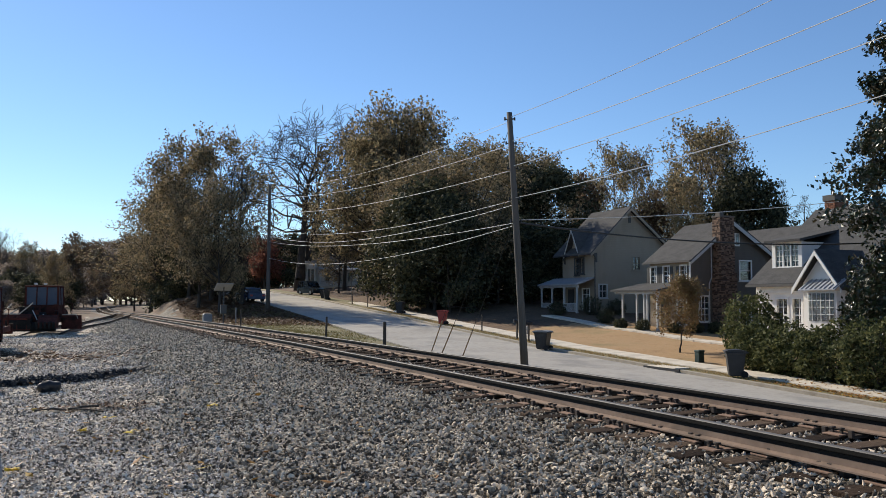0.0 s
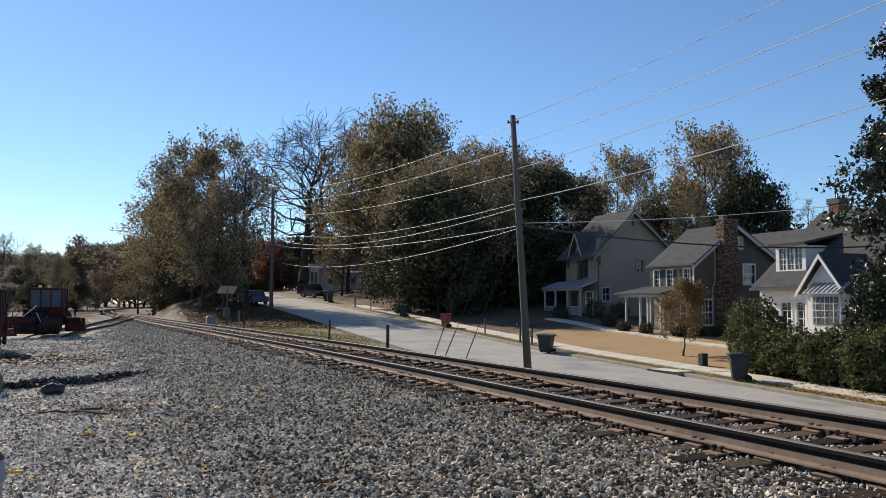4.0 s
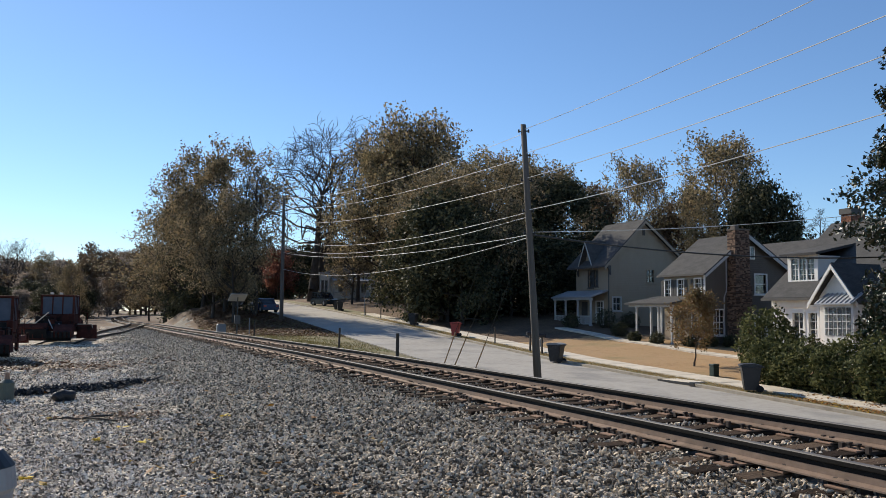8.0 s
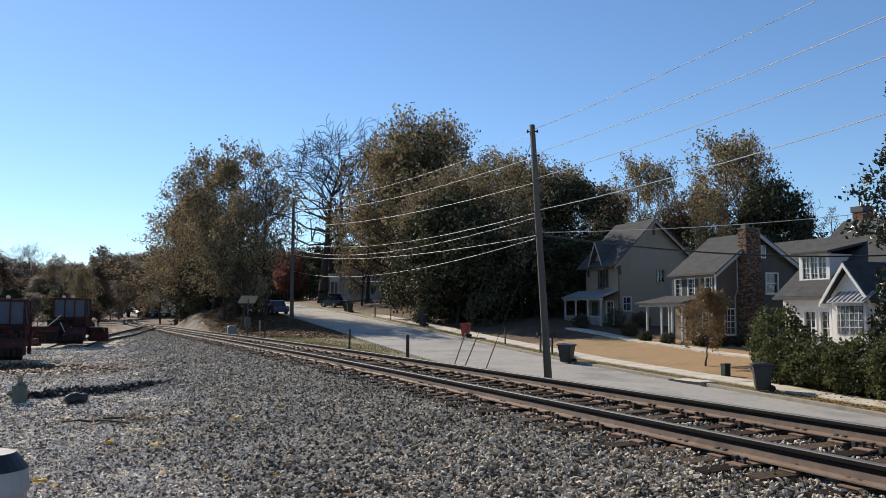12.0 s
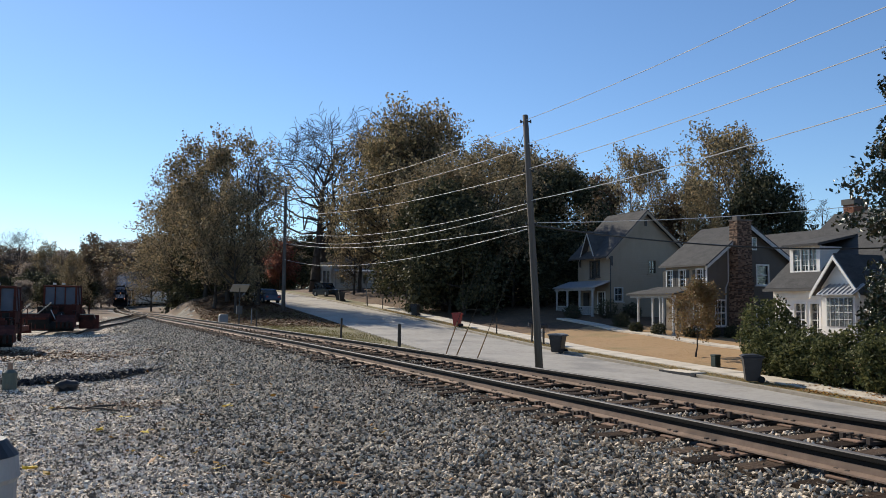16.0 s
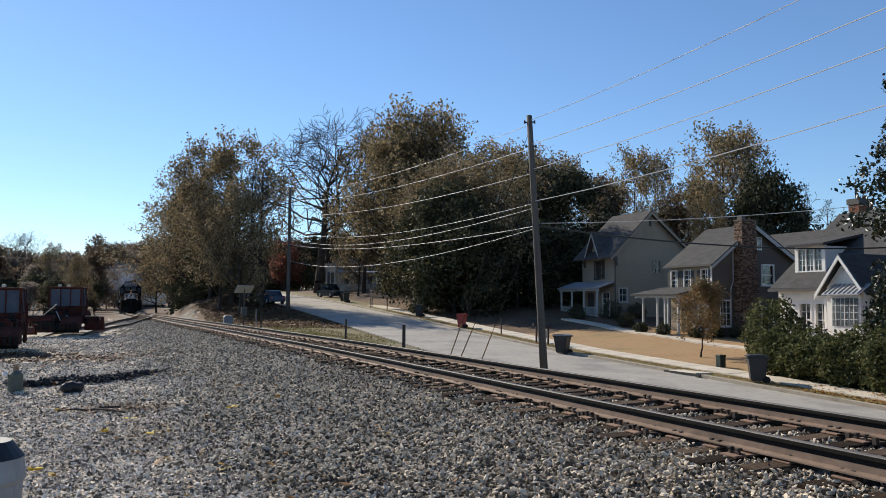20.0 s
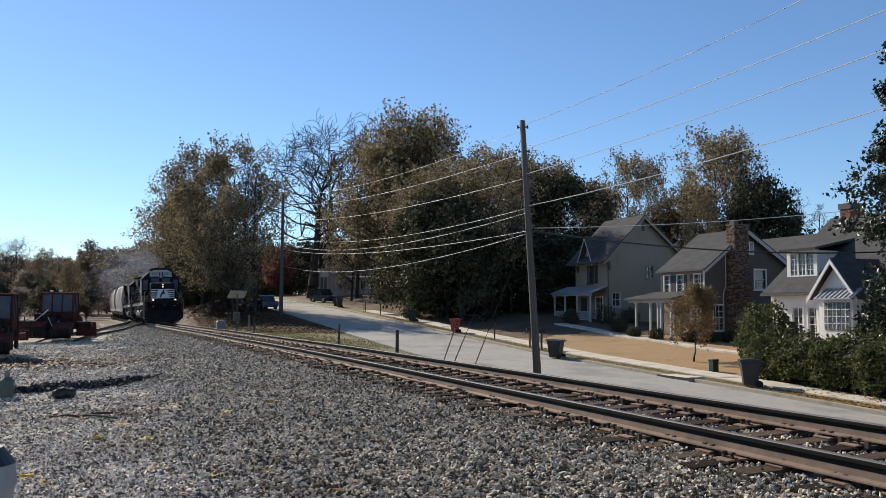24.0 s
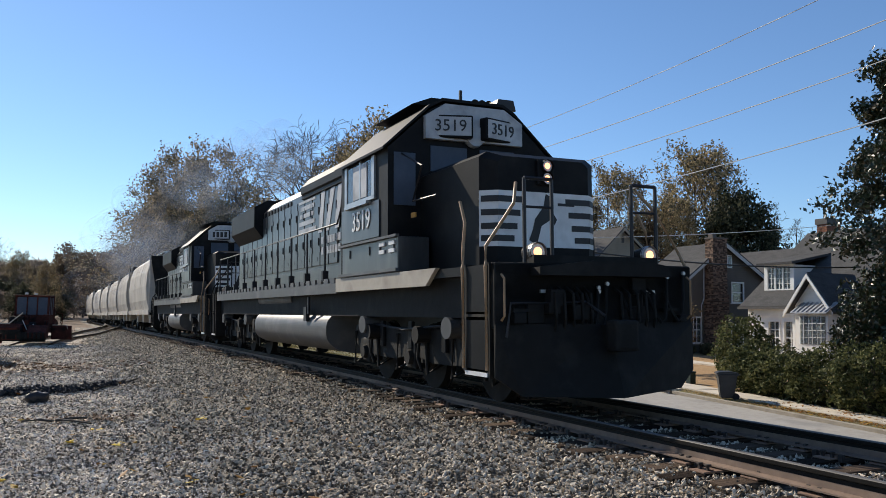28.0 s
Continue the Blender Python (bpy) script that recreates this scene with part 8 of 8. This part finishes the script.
def joined(name, mesh, mats, material_, parent):
    co = np.array([v.co for v in mesh.vertices])
    lt = [list(p.vertices) for p in mesh.polygons if len(p.vertices) == 4]
    V, F = [], []
    for i, m in enumerate(mats):
        r = np.array(m)
        V.append(co @ r[:3, :3].T + r[:3, 3])
        F.append(np.array(lt) + i * len(co))
    return raw(name, np.concatenate(V), np.concatenate(F), material_, parent)


tagged(joined("far_ties", meshes["tie"], far_ties, M["tie"], railway), "weathered wooden ties far up the line", kind="stuff")
s = 10.0
while s < 94:
    x, y, z, t = buried(s, 0)
    o = new("tie", meshes["tie"])
    o.parent = side_track
    o.matrix_basis = pose(x, y, z - 0.2, 0, 0, math.degrees(t) + rt.uniform(-2, 2))
    s += 0.6 * rt.uniform(0.85, 1.2)

# ---- loose stones ----
ICO = np.array([(0, 1, 1.618), (0, -1, 1.618), (0, 1, -1.618), (0, -1, -1.618), (1, 1.618, 0), (-1, 1.618, 0), (1, -1.618, 0), (-1, -1.618, 0), (1.618, 0, 1), (-1.618, 0, 1), (1.618, 0, -1), (-1.618, 0, -1)]) / 1.9
ICO_F = [(0, 1, 8), (0, 8, 4), (0, 4, 5), (0, 5, 9), (0, 9, 1), (1, 6, 8), (8, 6, 10), (8, 10, 4), (4, 10, 2), (4, 2, 5), (5, 2, 11), (5, 11, 9), (9, 11, 7), (9, 7, 1), (1, 7, 6), (3, 6, 7), (3, 7, 11), (3, 11, 2), (3, 2, 10), (3, 10, 6)]
BOX = np.array([(x, y, z) for x in (-1, 1) for y in (-1, 1) for z in (-1, 1)]) * 0.62
BOX_F = [(0, 1, 3), (0, 3, 2), (4, 6, 7), (4, 7, 5), (0, 4, 5), (0, 5, 1), (2, 3, 7), (2, 7, 6), (0, 2, 6), (0, 6, 4), (1, 5, 7), (1, 7, 3)]


TET = np.array([(1, 1, 0.6), (-1, -1, 0.6), (-1, 1, -0.6), (1, -1, -0.6)]) * 0.75
TET_F = [(0, 1, 2), (0, 3, 1), (0, 2, 3), (1, 3, 2)]


def stones(name, label, pts, size, mat, rng_, fine=True, flat=0.65):
    """Many small angular stones as one mesh."""
    base, bf = (ICO, ICO_F) if fine else (TET, TET_F) if fine is None else (BOX, BOX_F)
    n, k = len(pts), len(base)
    v = base[None] * rng_.uniform(0.4, 1.4, (n, k, 3))
    v = v * (size[:, None, None] * np.stack([rng_.uniform(0.75, 1.6, n), rng_.uniform(0.5, 1.05, n), rng_.uniform(flat * 0.6, flat * 1.35, n)], 1)[:, None, :])
    q_ = rng_.normal(0, 1, (n, 4)) * [1.4, 0.75, 0.75, 1.4]
    q_ /= np.linalg.norm(q_, axis=1, keepdims=True)
    w, x, y, z = q_.T
    R = np.stack([np.stack([1 - 2 * (y * y + z * z), 2 * (x * y - z * w), 2 * (x * z + y * w)], 1), np.stack([2 * (x * y + z * w), 1 - 2 * (x * x + z * z), 2 * (y * z - x * w)], 1), np.stack([2 * (x * z - y * w), 2 * (y * z + x * w), 1 - 2 * (x * x + y * y)], 1)], 1)
    v = np.einsum("nij,nkj->nki", R, v) + pts[:, None, :]
    f = (np.arange(n)[:, None, None] * k + np.array(bf)[None]).reshape(-1, 3)
    ob = raw(name, v.reshape(-1, 3), f, mat)
    return tagged(ob, label, "gravel", kind="stuff")


def street_of(x, y):
    return (x - P0.x) * AV.x + (y - P0.y) * AV.y, (x - P0.x) * BV.x + (y - P0.y) * BV.y


def scatter(rng_, count, r0, r1, power):
    """Points over the fan of ground before the camera, denser near by."""
    az = rng_.uniform(radians(-33), radians(33), count)
    u = rng_.uniform(0, 1, count)
    r = (r0 ** power + u * (r1 ** power - r0 ** power)) ** (1 / power)
    return np.sin(az) * r, np.cos(az) * r, r


rg = np.random.default_rng(3)
x, y, r = scatter(rg, 300000, 4.6, 78, 0.66)
s_, n_ = street_of(x, y)
keep = (n_ > -5.0 + 0.9 * wave(x * 1.1, y * 0.9) + rg.uniform(-0.9, 0.9, len(x))) & (n_ < 3.4)
x, y, r, s_, n_ = x[keep], y[keep], r[keep], s_[keep], n_[keep]
z = ground_z(s_, n_)
bed_low = np.where(np.abs(n_) < 1.3, 0.026, 0.0) + np.where((n_ > -2.4) & (n_ < -1.3), 0.03 * rg.uniform(-1, 1, len(x)), 0)
size = rg.uniform(0.012, 0.029, len(x)) * (1 + 0.009 * np.maximum(r - 8, 0))
rail_gap = (np.abs(np.abs(n_ - np.interp(s_, [0, 18, 30], [0, -0.18, -0.4])) - 0.755) > 0.1)
pts = np.stack([x, y, z + bed_low + rg.uniform(-0.004, 0.02, len(x))], 1)
ta = np.array(tie_s)
next_tie = np.clip(np.searchsorted(ta, s_), 1, len(ta) - 1)
off_tie = np.minimum(np.abs(s_ - ta[next_tie]), np.abs(s_ - ta[next_tie - 1])) > 0.13
rail_gap &= off_tie | (np.abs(n_) > 1.34) | (rg.uniform(0, 1, len(x)) < np.where(np.abs(n_) > 1.05, 0.22, 0.18))
pts, size, r = pts[rail_gap], size[rail_gap], r[rail_gap]
near = r < 10.5
stones("ballast_stones", "loose grey angular ballast stones along the track", pts[near], size[near] * 1.06, M["stone"], rg, True, 0.5)
stones("ballast_stones", "loose grey angular ballast stones further along the track", pts[~near], size[~near], M["stone"], rg, False)
x, y, r = scatter(rg, 330000, 4.8, 42, 0.7)
s_, n_ = street_of(x, y)
keep = (n_ < -4.6 + 0.9 * wave(x * 1.1, y * 0.9)) & (wave(x * 0.7 + 2, y * 0.9) + rg.uniform(-0.6, 1.6, len(x)) > -0.75)
x, y, r, s_, n_ = x[keep], y[keep], r[keep], s_[keep], n_[keep]
size = rg.uniform(0.009, 0.023, len(x)) * (1 + 0.02 * np.maximum(r - 7, 0))
stones("gravel_chips", "crushed grey gravel chips on the lot", np.stack([x, y, ground_z(s_, n_) + 0.004], 1), size * 1.15, M["chip"], rg, None)
# low strip of dark stones on the lot
a_ = rg.uniform(0, 1, 900)
x = -8.4 + 1.7 * a_ + rg.normal(0, 0.12, 900)
y = 15.2 + 2.1 * a_ + 0.15 * np.sin(a_ * 6) + rg.normal(0, 0.16, 900)
s_, n_ = street_of(x, y)
stones("cinder_heap", "low dark heap of stones on the gravel", np.stack([x, y, ground_z(s_, n_) + rg.uniform(0, 0.1, 900)], 1), rg.uniform(0.025, 0.06, 900), M["dark_stone"], rg, False)


# ---- fallen leaves and grass ----
def leaf_litter(name, label, x, y, size, mat, lift=0.012):
    n = len(x)
    s_, n2 = street_of(x, y)
    zz = ground_z(s_, n2)
    zz = np.where((n2 > 11.5) & (n2 < 19.2), road_z(s_) + 0.04, np.where((n2 > 20.5) & (n2 < 22), road_z(s_) + 0.18, zz))
    c = np.stack([x, y, zz + lift], 1)
    a2 = rg.uniform(0, 6.28, n)
    d = np.stack([np.cos(a2), np.sin(a2), rg.normal(0, 0.25, n)], 1)
    e_ = np.stack([-np.sin(a2), np.cos(a2), rg.normal(0, 0.25, n)], 1)
    sz = size * rg.uniform(0.6, 1.4, (n, 1))
    v = np.stack([c - d * sz, c + e_ * sz * 0.6, c + d * sz + [0, 0, 0.01], c - e_ * sz * 0.6], 1)
    return tagged(raw(name, v.reshape(-1, 3), np.arange(n * 4).reshape(-1, 4), mat), label, "leaves", kind="stuff")


x, y, r = scatter(rg, 420, 4.8, 20, 0.9)
s_, n_ = street_of(x, y)
k = n_ < -3.0
leaf_litter("fallen_leaves", "yellow and orange fallen leaves on the gravel", x[k], y[k], 0.045, LEAF["fallen"], 0.04)
for cx_, cy_, cnt in ((-3.64, 9.71, 6), (-4.42, 10.13, 5), (-3.97, 7.65, 7), (-4.58, 11.25, 4), (-3.25, 11.5, 3), (-2.2, 7.71, 3)):
    leaf_litter("fallen_leaves", "bright yellow fallen leaves lying on the gravel", rg.normal(cx_, 0.05, cnt), rg.normal(cy_, 0.05, cnt), 0.05, LEAF["yellow"], 0.05)
x, y = rg.normal(-12.2, 1.5, 2600), rg.normal(23.0, 1.1, 2600)
leaf_litter("fallen_leaves", "rusty brown leaf litter blown onto the gravel lot", x, y, 0.07, LEAF["litter"], 0.02)
s_, n_ = rg.uniform(52, 86, 15000), rg.uniform(3.2, 11.2, 15000)
leaf_litter("fallen_leaves", "brown leaves and dead brush covering the dirt mound", P0.x + s_ * AV.x + n_ * BV.x, P0.y + s_ * AV.y + n_ * BV.y, 0.11, LEAF["litter"], 0.05)
x, y = rg.normal(-5.2, 0.45, 260), rg.normal(12.35, 0.16, 260)
leaf_litter("fallen_leaves", "brown leaf litter gathered round a branch", x, y, 0.035, LEAF["litter"], 0.04)
s_, n_ = rg.uniform(4, 19, 1800), rg.uniform(19.6, 22.0, 1800)
n_ = np.where(rg.uniform(0, 1, 1800) < 0.6, rg.uniform(19.6, 20.5, 1800), n_)
leaf_litter("fallen_leaves", "brown fallen leaves drifted along the kerb", P0.x + s_ * AV.x + n_ * BV.x, P0.y + s_ * AV.y + n_ * BV.y, 0.06, LEAF["fallen"], 0.02)


def grass(name, label, s_, n_, h, mat):
    n = len(s_)
    x, y = P0.x + s_ * AV.x + n_ * BV.x, P0.y + s_ * AV.y + n_ * BV.y
    b_ = np.stack([x, y, ground_z(s_, n_) - 0.01], 1)
    a2 = rg.uniform(0, 6.28, n)
    side = np.stack([np.cos(a2), np.sin(a2), np.zeros(n)], 1) * 0.02
    tip = b_ + np.stack([rg.normal(0, 0.05, n), rg.normal(0, 0.05, n), h * rg.uniform(0.5, 1.3, n)], 1)
    v = np.stack([b_ - side, b_ + side, tip], 1)
    return tagged(raw(name, v.reshape(-1, 3), np.arange(n * 3).reshape(-1, 3), mat), label, "grass", kind="stuff")


s_, n_ = rg.uniform(18, 75, 26000), rg.uniform(3.0, 11.2, 26000)
k = wave(s_ * 0.5, n_ * 0.8) + rg.uniform(-0.6, 0.6, len(s_)) > -0.3
grass("verge_grass", "patchy dry grass on the verge", s_[k], n_[k], 0.12, LEAF["grass"])
s_, n_ = rg.uniform(20, 46, 9000), rg.uniform(22.2, 33, 9000)
grass("lawn_grass", "short tan winter grass on the lawns", s_, n_, 0.022, LEAF["tan"])
s_, n_ = rg.uniform(18, 70, 9000), rg.uniform(19.6, 20.4, 9000)
grass("strip_grass", "dry grass strip between kerb and pavement", s_, n_, 0.07, LEAF["tan"])



# ---- diesel smoke: thin drifting puffs that travel with the train ----
def smoke_material():
    m = bpy.data.materials.new("thin_diesel_smoke")
    m.use_nodes = True
    n, l = m.node_tree.nodes, m.node_tree.links
    tr, df, mx = n.new("ShaderNodeBsdfTransparent"), n.new("ShaderNodeBsdfDiffuse"), n.new("ShaderNodeMixShader")
    df.inputs[0].default_value = (0.74, 0.75, 0.77, 1)
    co, no, rp = n.new("ShaderNodeTexCoord"), n.new("ShaderNodeTexNoise"), n.new("ShaderNodeMapRange")
    no.inputs["Scale"].default_value, no.inputs["Detail"].default_value = 0.9, 5.0
    rp.inputs["From Min"].default_value, rp.inputs["From Max"].default_value = 0.35, 0.75
    rp.inputs["To Min"].default_value, rp.inputs["To Max"].default_value = 0.0, 0.085
    l.new(co.outputs["Object"], no.inputs["Vector"])
    l.new(no.outputs[0], rp.inputs["Value"])
    l.new(rp.outputs[0], mx.inputs[0])
    l.new(tr.outputs[0], mx.inputs[1])
    l.new(df.outputs[0], mx.inputs[2])
    l.new(mx.outputs[0], n["Material Output"].inputs[0])
    return m


scene.cycles.transparent_max_bounces = 48
M["smoke"] = smoke_material()
PUFFS = [(13.0, 5.4, 0.8), (15.5, 5.9, 1.2), (19.0, 6.4, 1.6), (25.0, 6.6, 2.0), (33.0, 6.6, 2.5), (43.0, 6.5, 3.0), (55.0, 6.4, 3.4), (70.0, 6.2, 3.8), (88.0, 6.0, 4.0)]
puffs = []
for i, (off, z, r) in enumerate(PUFFS):
    puff = thing("smoke_puff", "thin grey puff of diesel smoke above the train", "smoke", "smoke puffs")
    rs = random.Random(40 + i)
    for k in range(6):
        bm = bmesh.new()
        for w in ball(bm, (rs.uniform(-1.2, 1.2) * r, rs.uniform(-0.7, 0.7) * r, rs.uniform(-0.5, 0.6) * r), r * rs.uniform(0.4, 0.85), (1.5, 1.0, 0.8), 3):
            d = noise.noise(w.co * (1.1 / r) + Vector((i * 3.1, k * 1.7, 0))) + 0.5 * noise.noise(w.co * (2.7 / r))
            w.co += w.co.normalized() * (d * 0.3 * r)
        part("wisp", bm, M["smoke"], puff, smooth=True)
    puffs.append(puff)


def drift_rows(offset, z):
    rows = []
    for t in [0, 4, 8, 10] + [10 + 0.5 * i for i in range(1, 37)]:
        s = 2.749 + 15.91 * (28 - t) - 0.0354 * (28 - t) ** 2 + offset
        x, y, zz, a_ = track(s)
        rows.append((t, pose(x - 0.02 * offset, y, zz + z, 0, 0, math.degrees(a_))))
    return rows



def motions():
    walk(leader, train_rows(8.6, 6.6))
    walk(second, train_rows(8.6 + 9.85 + 1.15 + 8.45, 5.3))
    for i, car in enumerate(hoppers):
        walk(car, train_rows(8.6 + 9.85 + 1.15 + 16.9 + 0.9 + 7.5 + 15.0 * i, 5.3))
    for o, (off, z, r) in zip(puffs, PUFFS):
        walk(o, drift_rows(off, z))


motions()
